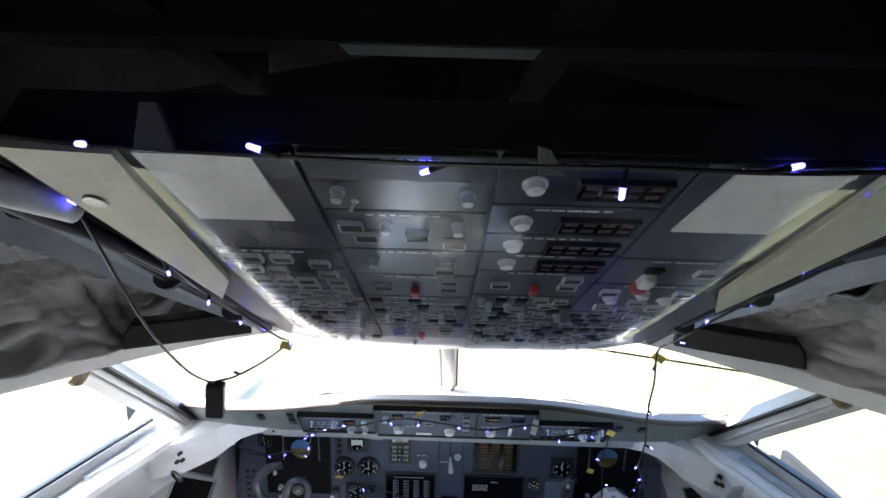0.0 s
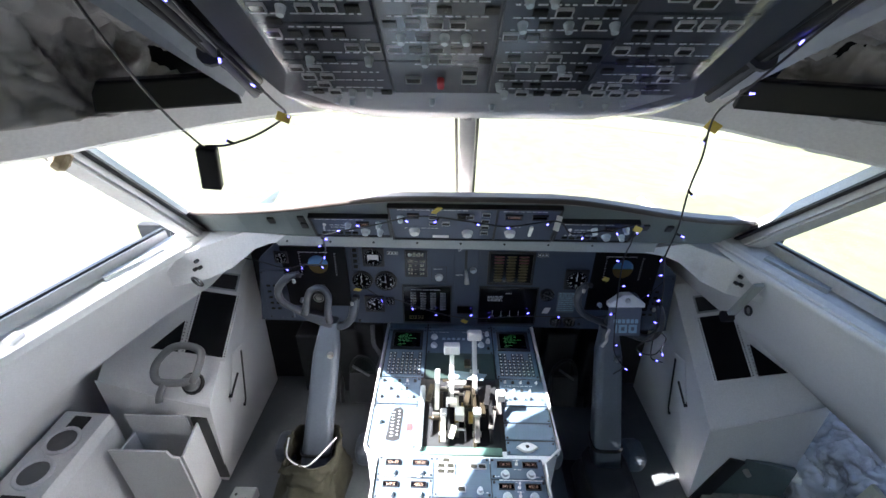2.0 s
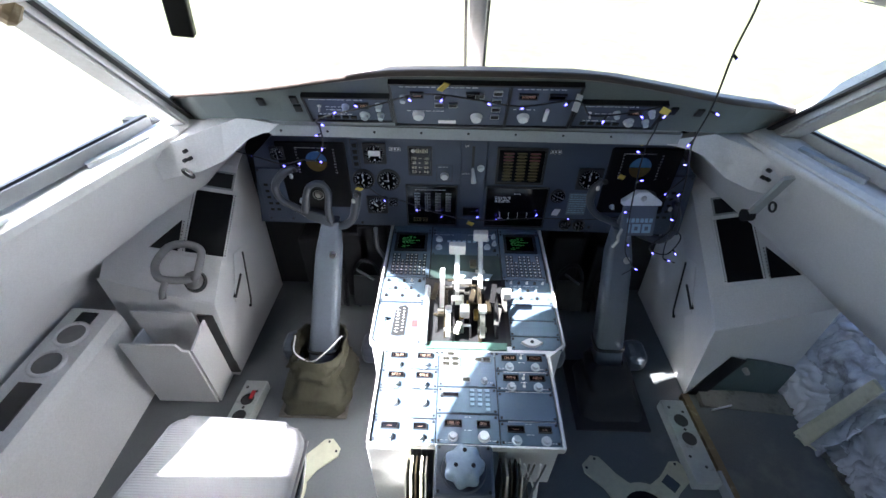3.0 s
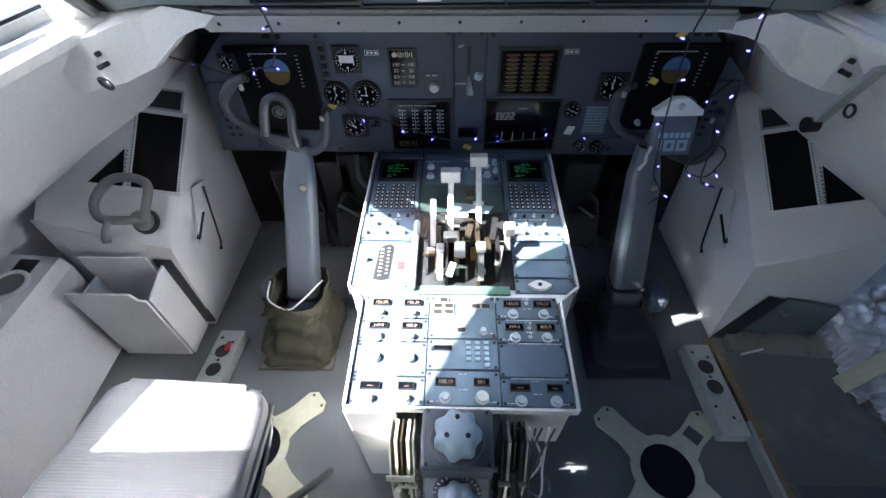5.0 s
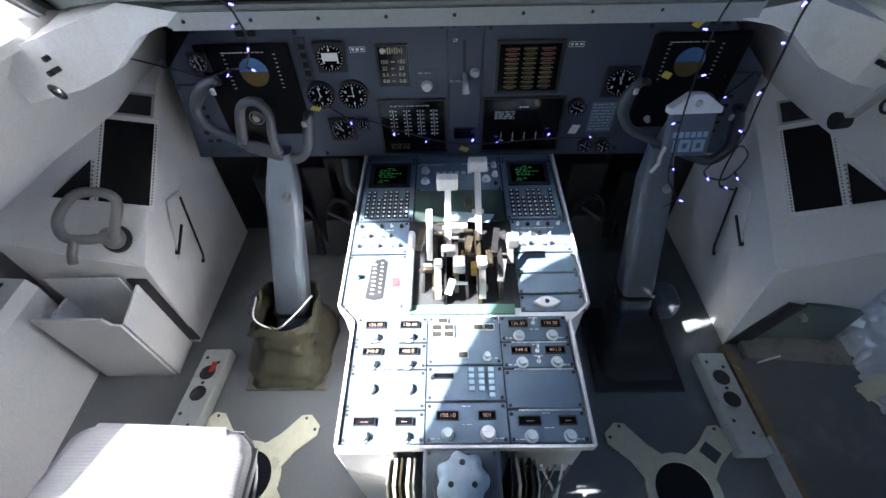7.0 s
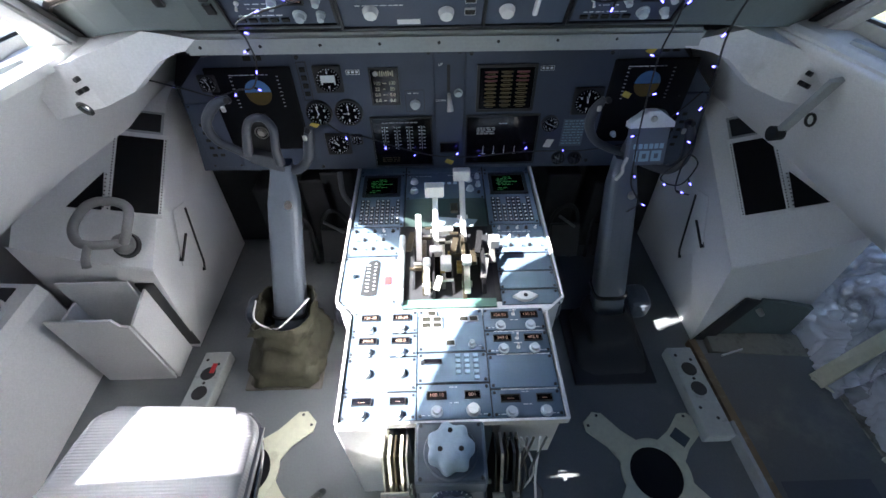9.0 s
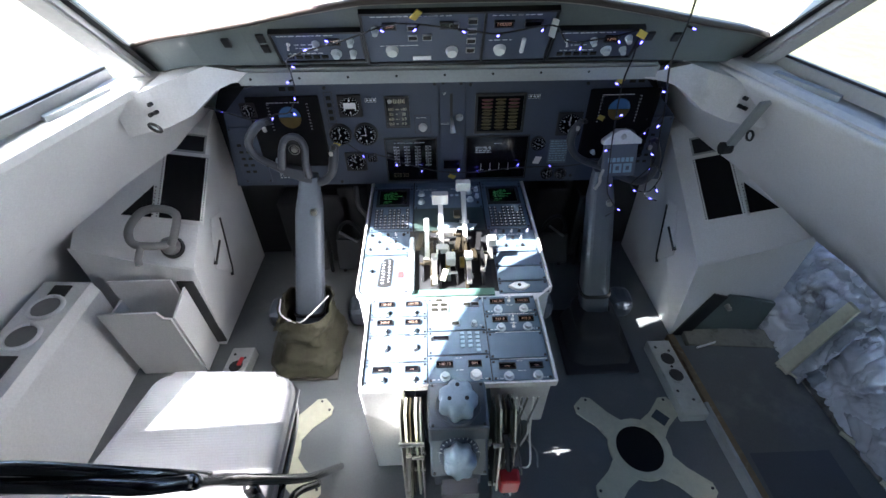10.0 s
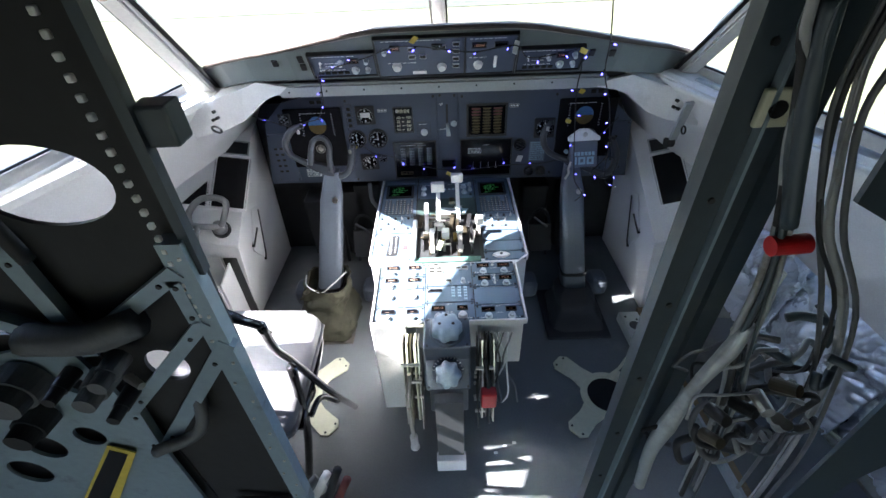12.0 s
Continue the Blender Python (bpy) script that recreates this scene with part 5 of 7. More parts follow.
# ---- control columns ----
def control_column(bot, topp, horn, arch, hub, label):
    """Boxy column; a horn-shaped yoke of bent tube with an arched hub."""
    t = thing("control_column", bot, label, "control column", "control columns")
    bot, topp, H = Vector(bot), Vector(topp), Vector(hub)
    rows = []
    for k in range(13):
        f = k / 12
        c = bot.lerp(topp, f)
        w, d = 0.050 - 0.012 * f, 0.042 - 0.012 * f
        if k > 10:
            w, d = w - 0.006 * (k - 10), d - 0.006 * (k - 10)
        rows.append([c + Vector((w * math.copysign(abs(math.cos(a)) ** 0.45, math.cos(a)), d * math.copysign(abs(math.sin(a)) ** 0.45, math.sin(a)), 0)) for a in (2 * math.pi * i / 24 for i in range(24))])
    part("column", loft(B(), rows, True, True), COLUMN, t)
    c = bot.lerp(topp, 0.24)
    part("clamp_band", loft(B(), [[c + Vector((0.052 * math.copysign(abs(math.cos(a)) ** 0.45, math.cos(a)), 0.043 * math.copysign(abs(math.sin(a)) ** 0.45, math.sin(a)), dz)) for a in (2 * math.pi * i / 24 for i in range(24))] for dz in (-0.006, 0.006)], True, True), BLACK, t)
    c = bot.lerp(topp, 0.84)
    part("column_bolt", cyl(B(), pose(c.x + 0.018, c.y - 0.026, c.z, 90, 0, 0), 0.011, 0.009, 0.012, 14), METAL, t)
    y = H.y
    pts = [(x, y, z) for x, z in horn]
    part("yoke_horn", tube(B(), pts, [0.008, 0.0125, 0.0115, 0.010, 0.010, 0.012, 0.013, 0.012, 0.012, 0.014, 0.011], 14), YOKE, t, "", True)
    for e, dx in ((0, 0.004), (-1, 0.0)):
        q = Vector(pts[e])
        part("grip_button", cyl(B(), pose(q.x + dx, q.y - 0.008, q.z, 70, 0, 0), 0.0075, 0.0065, 0.012, 12), BLACK, t)
        part("grip_switch", box(B(), (q.x - 0.012, q.y - 0.014, q.z - 0.018), (0.010, 0.006, 0.014), None, 0.002, 1), METAL, t)
    part("hub_arch", tube(B(), [(x, y - 0.010, z) for x, z in arch], [0.012, 0.010, 0.009, 0.009, 0.0095, 0.0105, 0.012], 14), YOKE, t, "", True)
    web = [(x, z) for x, z in arch]
    part("hub_web", prism(B(), [(web[0][0], web[0][1] - 0.022), (web[-1][0] + 0.012, web[-1][1] - 0.030), (web[-1][0], web[-1][1] + 0.018), (web[0][0], web[0][1] + 0.010)], 0.022, basis((0, y + 0.006, 0), (1, 0, 0), (0, 0, 1)), 0.004), YOKE, t)
    part("hub_centre", prism(B(), web, 0.005, basis((0, y + 0.012, 0), (1, 0, 0), (0, 0, 1))), BLACK, t)
    part("hub_bolt", cyl(B(), pose(H.x, y + 0.006, H.z, 90, 0, 0), 0.011, 0.007, 0.007, 12), METAL, t)
    part("hub_ring", tube(B(), [(H.x + 0.015 * math.cos(k * math.pi / 8), y + 0.004, H.z + 0.015 * math.sin(k * math.pi / 8)) for k in range(17)], 0.0016, 6, 1), METAL, t)
    return t


control_column((-0.485, 1.42, 0), (-0.402, 1.592, 0.575), ((-0.470, 0.752), (-0.508, 0.735), (-0.541, 0.692), (-0.534, 0.648), (-0.495, 0.618), (-0.452, 0.590), (-0.406, 0.567), (-0.366, 0.557), (-0.334, 0.584), (-0.319, 0.630), (-0.308, 0.674)),
               ((-0.468, 0.612), (-0.450, 0.680), (-0.430, 0.706), (-0.403, 0.707), (-0.389, 0.678), (-0.398, 0.625), (-0.398, 0.582)), (-0.424, 1.585, 0.662), "grey control column and horn-shaped yoke rising from a canvas boot")
control_column((0.527, 1.475, 0), (0.472, 1.60, 0.565), ((0.379, 0.724), (0.361, 0.692), (0.360, 0.652), (0.384, 0.612), (0.426, 0.588), (0.484, 0.567), (0.545, 0.535), (0.600, 0.517), (0.628, 0.545), (0.624, 0.600), (0.600, 0.659)),
               ((0.462, 0.585), (0.474, 0.655), (0.492, 0.685), (0.520, 0.688), (0.536, 0.660), (0.534, 0.60), (0.540, 0.555)), (0.505, 1.60, 0.635), "grey control column and yoke in the shade of the panel")
# canvas boot on the left, dark plate on the right
bm = B()
rows = []
for k in range(26):
    f = k / 25
    cx, cy, z = -0.478 + 0.012 * f, 1.385 + 0.04 * f, 0.012 + 0.185 * f
    w, d = 0.105 - 0.034 * f + 0.010 * math.sin(f * 9), 0.115 - 0.042 * f + 0.008 * math.sin(f * 9)
    if k == 25:
        w, d = w + 0.004, d + 0.01
    row = []
    for i in range(64):
        a = 2 * math.pi * i / 64
        e = 0.4 + 0.35 * f
        p = Vector((cx + w * math.copysign(abs(math.cos(a)) ** e, math.cos(a)), cy + d * math.copysign(abs(math.sin(a)) ** e, math.sin(a)), z))
        p += Vector((math.cos(a), math.sin(a), 0)) * (noise.noise(Vector((a * 1.7, z * 34, 3))) * 0.02 + abs(noise.noise(Vector((a * 2.6, z * 60, 8)))) * 0.02)
        p.z += 0.012 * math.sin(3 * a) * f
        row.append(p)
    rows.append(row)
loft(bm, rows)
boot = single("canvas_boot", bm, CANVAS, "dirty olive canvas boot round the control column", "boot", smooth=True)
md = boot.modifiers.new("thickness", "SOLIDIFY")
md.thickness = 0.003
single("boot_plate", box(B(), (-0.48, 1.385, 0.005), (0.226, 0.245, 0.01), None, 0.004), mat("brown grey plate", (0.12, 0.11, 0.09), 0.6), "dull metal plate under the canvas boot", "plate")
single("cable_tie", tube(B(), [(-0.545, 1.44, 0.205), (-0.52, 1.36, 0.225), (-0.47, 1.345, 0.20), (-0.43, 1.36, 0.22), (-0.385, 1.43, 0.225)], 0.0025, 6), WHITEP, "loose white wire over the canvas boot", "wire")
# right plate and boot coloured near black for the shade at this foot
single("boot_plate", box(B(), (0.50, 1.385, 0.005), (0.24, 0.27, 0.012), None, 0.004), mat("plate darkened for shade", (0.018, 0.018, 0.02), 0.6), "dark plate round the control column foot", "plate")
rows = []
for k in range(15):
    f = k / 14
    w, d = 0.100 - 0.044 * f + 0.006 * math.sin(f * 11), 0.112 - 0.060 * f + 0.006 * math.sin(f * 11)
    row = []
    for i in range(40):
        a = 2 * math.pi * i / 40
        e = 0.4 + 0.2 * f
        p = Vector((0.506 + 0.008 * f + w * math.copysign(abs(math.cos(a)) ** e, math.cos(a)), 1.39 + 0.085 * f + d * math.copysign(abs(math.sin(a)) ** e, math.sin(a)), 0.012 + 0.085 * f))
        row.append(p + Vector((math.cos(a), math.sin(a), 0)) * noise.noise(Vector((a * 1.9, p.z * 40, 6))) * 0.012)
    rows.append(row)
single("rubber_boot", loft(B(), rows), mat("rubber darkened for shade", (0.018, 0.019, 0.021), 0.7, grain=200, bump=0.3), "dark rubber boot round the shaded control column", "boot", smooth=True)
# pedals and pale duct in the foot wells
for cx in (-0.50, -0.36, 0.42, 0.57):
    t = thing("rudder_pedal", (cx, 1.74, 0.1), "dark metal rudder pedal in the foot well", "pedal", "rudder pedals")
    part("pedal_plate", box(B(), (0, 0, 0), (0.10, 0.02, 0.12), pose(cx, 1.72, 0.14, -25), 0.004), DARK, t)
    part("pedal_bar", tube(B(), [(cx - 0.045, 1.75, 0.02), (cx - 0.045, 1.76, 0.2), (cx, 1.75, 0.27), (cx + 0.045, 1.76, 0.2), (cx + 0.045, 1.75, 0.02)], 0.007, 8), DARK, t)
    part("cross_rod", tube(B(), [(cx - 0.03, 1.73, 0.24), (cx + 0.03, 1.73, 0.19)], 0.005, 6, 1), BROWNC, t)
for cx in (-0.60, -0.315, 0.34, 0.63):
    single("foot_block", box(B(), (cx, 1.52, 0.045), (0.08, 0.10, 0.09), None, 0.03, 3), COLUMN, "rounded grey block on the foot well floor", "block", "foot blocks", smooth=False)
single("hose", tube(B(), [(-0.30, 1.73, 0.44), (-0.295, 1.70, 0.38), (-0.27, 1.69, 0.33), (-0.285, 1.68, 0.27), (-0.26, 1.66, 0.23), (-0.25, 1.62, 0.24)], 0.008, 8), BROWNC, "pale flexible hose hanging below the panel", "hose", smooth=True)
for i, (x, z) in enumerate(((-0.40, 0.33), (-0.33, 0.36), (-0.56, 0.3), (0.4, 0.33), (0.56, 0.3))):
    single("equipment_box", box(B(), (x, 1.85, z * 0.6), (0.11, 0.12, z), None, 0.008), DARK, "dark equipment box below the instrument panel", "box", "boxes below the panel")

# checklist holder on the right yoke
ch = thing("checklist_holder", (0.522, 1.562, 0.60), "blue-grey metal checklist holder clipped on the yoke", "clipboard")
CM = basis((0.494, 1.562, 0.630), (1, 0, 0.02), (-0.03, 0.30, 0.95))
part("holder_body", box(B(), (0, -0.002, 0), (0.092, 0.108, 0.022), CM, 0.004), COLUMN, ch)
part("holder_lid", prism(B(), [(-0.052, 0.036), (0.052, 0.036), (0.052, 0.048), (0.014, 0.075), (-0.014, 0.075), (-0.052, 0.048)], 0.028, at(CM, 0, 0, -0.012), 0.003), WHITEP, ch)
part("lid_screw", cyl(B(), at(CM, 0, 0.057, 0.016), 0.008, 0.006, 0.004, 14), METAL, ch)
bm = B()
for i in range(6):
    box(bm, (-0.031 + 0.0125 * i, -0.008, 0.0115), (0.009, 0.012, 0.001), CM)
part("logo_bar", bm, TEAL, ch)
bm = B()
box(bm, (-0.028, -0.032, 0.0115), (0.007, 0.026, 0.001), CM)
for u in (-0.007, 0.022):
    fr = frame_bm(0.024, 0.026, 0.007, 0.001)
    fr.transform(at(CM, u, -0.032, 0.011))
    me = bpy.data.meshes.new("t")
    fr.to_mesh(me)
    fr.free()
    bm.from_mesh(me)
part("logo_shape", bm, TEAL, ch)
part("clip", tube(B(), [(0.452, 1.545, 0.598), (0.444, 1.538, 0.577), (0.448, 1.540, 0.557), (0.436, 1.535, 0.537)], 0.0045, 8), METAL, ch)

# ---- side consoles ----
def side_console(sg, yf, z0, slope, lift, rec, label):
    """Console with one sloping top; rec = near and far ends of the recess along y, then its x limits."""
    t = thing("side_console", (sg * 0.92, 1.6, 0), label, "side console", "side consoles")
    top = lambda x, y: z0 + slope * (y - yf) + lift * (x - 0.78)
    rows = []
    for xa, xb, dy in ((0.772, 0.752, 0.0), (0.93, 0.93, 0.012), (1.10, 1.10, 0.03)):
        rows.append([(sg * (xa + 0.01), yf + dy, 0), (sg * xb, yf + dy, top(xb, yf + dy) - 0.004), (sg * xb, yf + 0.004 + dy, top(xb, yf + 0.004)),
                     (sg * xb, 1.80, top(xb, 1.80)), (sg * xb, 1.88, top(xb, 1.84)), (sg * xa, 1.88, 0)])
    bm = loft(B(), rows, True, True)
    bmesh.ops.recalc_face_normals(bm, faces=bm.faces[:])
    part("console_body", bm, GREY, t)
    y0, y1, x0, x1 = rec
    xc = (x0 + x1) / 2
    SM = basis((sg * xc, y0, top(xc, y0)), (1, 0, lift * sg), (0, 1, slope))
    ln = (y1 - y0) * math.hypot(1, slope)
    w = (x1 - x0)
    # recesses and pocket are flat dark sheets, painted for the shade inside
    part("recess", box(B(), (0, ln / 2, 0.001), (w, ln, 0.004), SM), BAY, t, "empty instrument recess, its shade a flat black sheet")
    bm = B()
    for k in range(26):
        for e in (-1, 1):
            box(bm, (e * (w / 2 + 0.006), ln * (0.02 + 0.96 * k / 25), 0.0042), (0.0035, 0.0035, 0.001), SM)
    part("nut_strip", bm, BLACK, t)
    fr = frame_bm(w + 0.024, ln + 0.022, 0.011, 0.004)
    fr.transform(at(SM, 0, ln / 2))
    part("recess_frame", fr, PALE, t)
    part("small_recess", box(B(), (sg * 0.006 * -1, ln + 0.045, 0.001), (0.085, 0.052, 0.004), SM, 0.002), DARK, t)
    fr = frame_bm(0.095, 0.062, 0.005, 0.004)
    fr.transform(at(SM, -sg * 0.006, ln + 0.045))
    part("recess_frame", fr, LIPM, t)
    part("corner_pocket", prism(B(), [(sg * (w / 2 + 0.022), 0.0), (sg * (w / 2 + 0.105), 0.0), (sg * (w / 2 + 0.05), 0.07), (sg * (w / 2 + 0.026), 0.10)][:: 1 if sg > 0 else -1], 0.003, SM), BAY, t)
    bm = B()
    for k in range(9):
        box(bm, (sg * (w / 2 + 0.019), 0.008 + 0.011 * k, 0.002), (0.0035, 0.0035, 0.001), SM)
    part("nut_strip", bm, BLACK, t)
    # inner side: door with two slots
    xs = lambda z: sg * (0.780 - 0.026 * z / 0.40)
    S = basis((xs(0.0) - sg * 0.002, 0, 0.0), (0, -sg, 0), (xs(0.4) - xs(0.0), 0, 0.4))
    Y = lambda y: -sg * y
    quad = [(Y(1.525), 0.27), (Y(1.615), 0.16), (Y(1.66), 0.40), (Y(1.60), 0.42)]
    part("side_door", prism(B(), quad[:: 1 if sg < 0 else -1], 0.002, S), PALE, t)
    bm = bar(B(), (xs(0.385) - sg * 0.004, 1.65, 0.385), (xs(0.19) - sg * 0.004, 1.615, 0.19), 0.006, 0.006)
    bar(bm, (xs(0.33) - sg * 0.004, 1.60, 0.33), (xs(0.28) - sg * 0.004, 1.53, 0.285), 0.010, 0.006)
    bar(bm, (xs(0.19) - sg * 0.004, 1.615, 0.19), (xs(0.17) - sg * 0.004, 1.60, 0.165), 0.007, 0.006)
    part("slot", bm, BLACK, t)
    return t


side_console(-1, 1.42, 0.375, 0.68, 0.16, (1.543, 1.715, 0.748, 0.864), "light grey side console with dark instrument recess and steering tiller")
right_console = side_console(1, 1.395, 0.350, 0.60, 0.20, (1.512, 1.69, 0.805, 0.905), "light grey side console with dark empty recess")
# tiller
TILL = mat("worn tiller grey", (0.17, 0.17, 0.17), 0.45, stain=((0.32, 0.31, 0.3), 40, 0.62, 0.5), grain=150)
tl = thing("steering_tiller", (-0.84, 1.45, 0.42), "grey steering tiller handle on the side console", "tiller")
TM = basis((-0.815, 1.470, 0.416), (1, 0, -0.16), (0, 0.83, 0.56))
part("tiller_base", cyl(B(), TM, 0.034, 0.031, 0.012, 28), BLACK, tl)
part("tiller_hub", cyl(B(), at(TM, 0, 0, 0.01), 0.027, 0.022, 0.026, 24), TILL, tl, "", True)
pts = [TM @ Vector(q) for q in ((0.0, 0.0, 0.03), (-0.04, -0.012, 0.05), (-0.082, -0.01, 0.055), (-0.098, 0.03, 0.055), (-0.07, 0.085, 0.055), (-0.02, 0.1, 0.055), (0.022, 0.085, 0.055), (0.024, 0.03, 0.055), (0.012, 0.0, 0.04))]
part("tiller_handle", tube(B(), pts, 0.0115, 12), TILL, tl, "", True)
part("tiller_stub", tube(B(), [TM @ Vector(q) for q in ((-0.06, -0.015, 0.055), (-0.065, -0.05, 0.05), (-0.06, -0.07, 0.05))], 0.010, 10), TILL, tl, "", True)
# slots in the aft faces of both consoles: black plates painted for their shade
single("console_slot", box(B(), (-0.80, 1.421, 0.17), (0.05, 0.006, 0.30)), BLACK, "vertical slot in the console front, its shade painted black", "slot")
single("console_slot", prism(B(), [(0.786, 0.004), (0.845, 0.004), (0.905, 0.20), (0.855, 0.215)], 0.006, basis((0, 1.398, 0), (1, 0, 0), (0, 0, 1))), BLACK, "opening low in the console front, its shade painted black", "slot")
part("lower_panel", prism(B(), [(0.850, 0.012), (1.09, 0.012), (1.09, 0.15), (0.915, 0.20)], 0.014, basis((0, 1.413, 0), (1, 0, 0), (0, 0, 1))), mat("dull teal panel", (0.12, 0.155, 0.155), 0.55, grain=120, stain=((0.07, 0.08, 0.08), 9, 0.58, 0.6)), right_console, "dull teal lower panel")
single("console_latch", cyl(B(), pose(0.925, 1.40, 0.15, 90, 0, 0), 0.009, 0.008, 0.02, 12), METAL, "small metal latch on the console", "latch")

# document pocket and cup holder console on the left
dp = thing("document_pocket", (-0.92, 1.37, 0), "open grey metal document pocket beside the console", "document pocket")
part("front_plate", prism(B(), [(-1.015, 0.0), (-0.815, 0.0), (-0.815, 0.275), (-0.835, 0.278), (-0.845, 0.305), (-1.015, 0.305)], 0.006, basis((0, 1.318, 0), (1, 0, 0), (0, 0, 1))), PALE, dp)
part("side_plate", slab(B(), [(-0.812, 1.318, 0), (-0.812, 1.418, 0), (-0.812, 1.418, 0.30), (-0.812, 1.318, 0.275)], 0.006), PALE, dp)
part("side_plate", box(B(), (-1.015, 1.366, 0.13), (0.006, 0.10, 0.26)), PALE, dp)
part("bottom_plate", box(B(), (-0.915, 1.366, 0.01), (0.19, 0.09, 0.006)), PALE, dp)
part("pocket_back", box(B(), (-0.925, 1.412, 0.17), (0.19, 0.005, 0.34), None, 0.002), PALE, dp)
cc = thing("cup_console", (-1.12, 1.0, 0), "grey wall console with two cup holders", "console")
bm = B()
loft(bm, [[(-1.045, y - 0.03 * (y > 1.3), 0), (-1.06, y, 0.30), (-1.07, y, 0.335), (-1.20, y, 0.345), (-1.22, y, 0)] for y in (0.57, 0.9, 1.2, 1.415)], True, True)
part("console_body", bm, PALE, cc)
CUPIN = mat("dull grey cup well", (0.16, 0.16, 0.16), 0.5)
CT = basis((-1.135, 0, 0.3412), (0, 1, 0), (-1, 0, 0.077))
for y in (1.215, 1.315):
    bm = tube(B(), [at(CT, y, 0, 0.002) @ Vector((0.041 * math.cos(a), 0.041 * math.sin(a), 0)) for a in (2 * math.pi * k / 20 for k in range(21))], 0.006, 8, 1)
    c = part("cup_ring", bm, GREY, cc, "", True)
    part("cup_hole", cyl(B(), at(CT, y, 0, 0), 0.037, 0.037, 0.002, 24), CUPIN, c)
part("vent", box(B(), (1.375, 0, 0), (0.05, 0.05, 0.006), CT, 0.003), DARK, cc)
part("dark_bay", box(B(), (1.09, 0, 0), (0.13, 0.06, 0.006), CT, 0.002), BLACK, cc)

# ---- floor details ----
BLOCKM = mat("worn alloy block", (0.36, 0.385, 0.375), 0.5, metal=0.2, stain=((0.15, 0.15, 0.14), 22, 0.58, 0.7), grain=80)


def cross_plate(cx, cy, rot, label):
    t = thing("seat_floor_fitting", (cx, cy, 0), label, "floor fitting", "seat floor fittings")
    bm = B()
    n = 32
    ring = []
    for k in range(n):
        a = 2 * math.pi * k / n
        ring.append((0.088 * math.cos(a), 0.088 * math.sin(a)))
    m = pose(cx, cy, 0.003, 0, 0, rot)
    inner = [(0.066 * math.cos(2 * math.pi * k / n), 0.066 * math.sin(2 * math.pi * k / n)) for k in range(n)]
    loft(bm, [[m @ Vector((*p, 0)) for p in ring], [m @ Vector((*p, 0.007)) for p in ring], [m @ Vector((*p, 0.007)) for p in inner], [m @ Vector((*p, 0)) for p in inner]])
    part("ring", bm, CREAM, t)
    for i, (a, l) in enumerate(((43, 0.205), (133, 0.205), (223, 0.195), (318, 0.205))):
        mm = m @ Matrix.Rotation(radians(a), 4, "Z")
        part("arm", prism(B(), [(0.075, -0.040), (0.12, -0.030), (l - 0.02, -0.036), (l, -0.02), (l, 0.02), (l - 0.02, 0.036), (0.12, 0.030), (0.075, 0.040)], 0.006, mm, 0.0015), CREAM, t)
        for e in (-0.02, 0.02):
            part("bolt_hole", cyl(B(), mm @ Matrix.Translation((l - 0.015, e, 0.006)), 0.004, 0.004, 0.001, 10), BLACK, t)
    # no pit is cut: a black disc paints the hole's shade
    part("hole", cyl(B(), m @ Matrix.Translation((0, 0, 0)), 0.066, 0.066, 0.002, 32), BAY, t)
    if cx > 0:
        part("arm_patch", box(B(), (0.128, 0, 0.0068), (0.034, 0.042, 0.0016), m @ Matrix.Rotation(radians(43), 4, "Z"), 0.0004, 1), PRIMER, t, "dark square pad")
    return t


cross_plate(0.53, 1.005, 0, "cream cross-shaped seat fitting with round hole in the floor")
cross_plate(-0.53, 1.04, 0, "cream cross-shaped seat fitting under the folding chair")
for (x0, y0), (x1, y1), nm in (((0.706, 1.333), (0.718, 1.092), "r"), ((-0.692, 1.372), (-0.716, 1.110), "l")):
    t = thing("seat_rail_block", (x0, y0, 0), "worn grey metal rail block with two round holes", "rail block", "seat rail blocks")
    m = basis(((x0 + x1) / 2, (y0 + y1) / 2, 0.0), (1, 0, 0), (x0 - x1, y0 - y1, 0))
    part("block", box(B(), (0, 0, 0.022), (0.075, 0.265, 0.044), m, 0.004), BLOCKM, t)
    for e in (0.06, 0.0):
        part("round_hole", cyl(B(), at(m, 0, e, 0.0435), 0.021, 0.021, 0.0015, 24), BLACK, t)
    for u, w in ((-0.02, 0.105), (0.018, 0.09), (-0.022, -0.055), (0.012, -0.085), (0.0, 0.03)):
        part("screw_hole", cyl(B(), at(m, u, w, 0.0437), 0.0045, 0.0045, 0.0012, 10), BLACK, t)
    if nm == "l":
        part("red_tag", box(B(), (0.01, 0.075, 0.047), (0.012, 0.03, 0.005), m), REDM, t)
# raised mat on the right with plywood edge
pf = thing("side_platform", (0.95, 1.0, 0), "low dark mat platform with raw plywood edges beside the wall", "platform")
part("mat", prism(B(), [(0.80, 0.60), (1.125, 0.60), (1.125, 1.335), (0.782, 1.335)], 0.020, pose(0, 0, 0.002), 0.003), RUBBER, pf)
bm = bar(B(), (0.768, 1.38, 0.014), (0.812, 0.60, 0.014), 0.022, 0.03)
part("plywood_edge", bm, WOOD, pf)
part("mat_seam", box(B(), (0.935, 0.91, 0.0235), (0.225, 0.128, 0.002), None, 0.0005, 1), mat("newer mat patch", (0.050, 0.058, 0.070), 0.5, grain=200, bump=0.2), pf)
part("metal_edge", bar(B(), (0.764, 1.12, 0.02), (0.790, 0.60, 0.02), 0.010, 0.042), RAILM, pf)
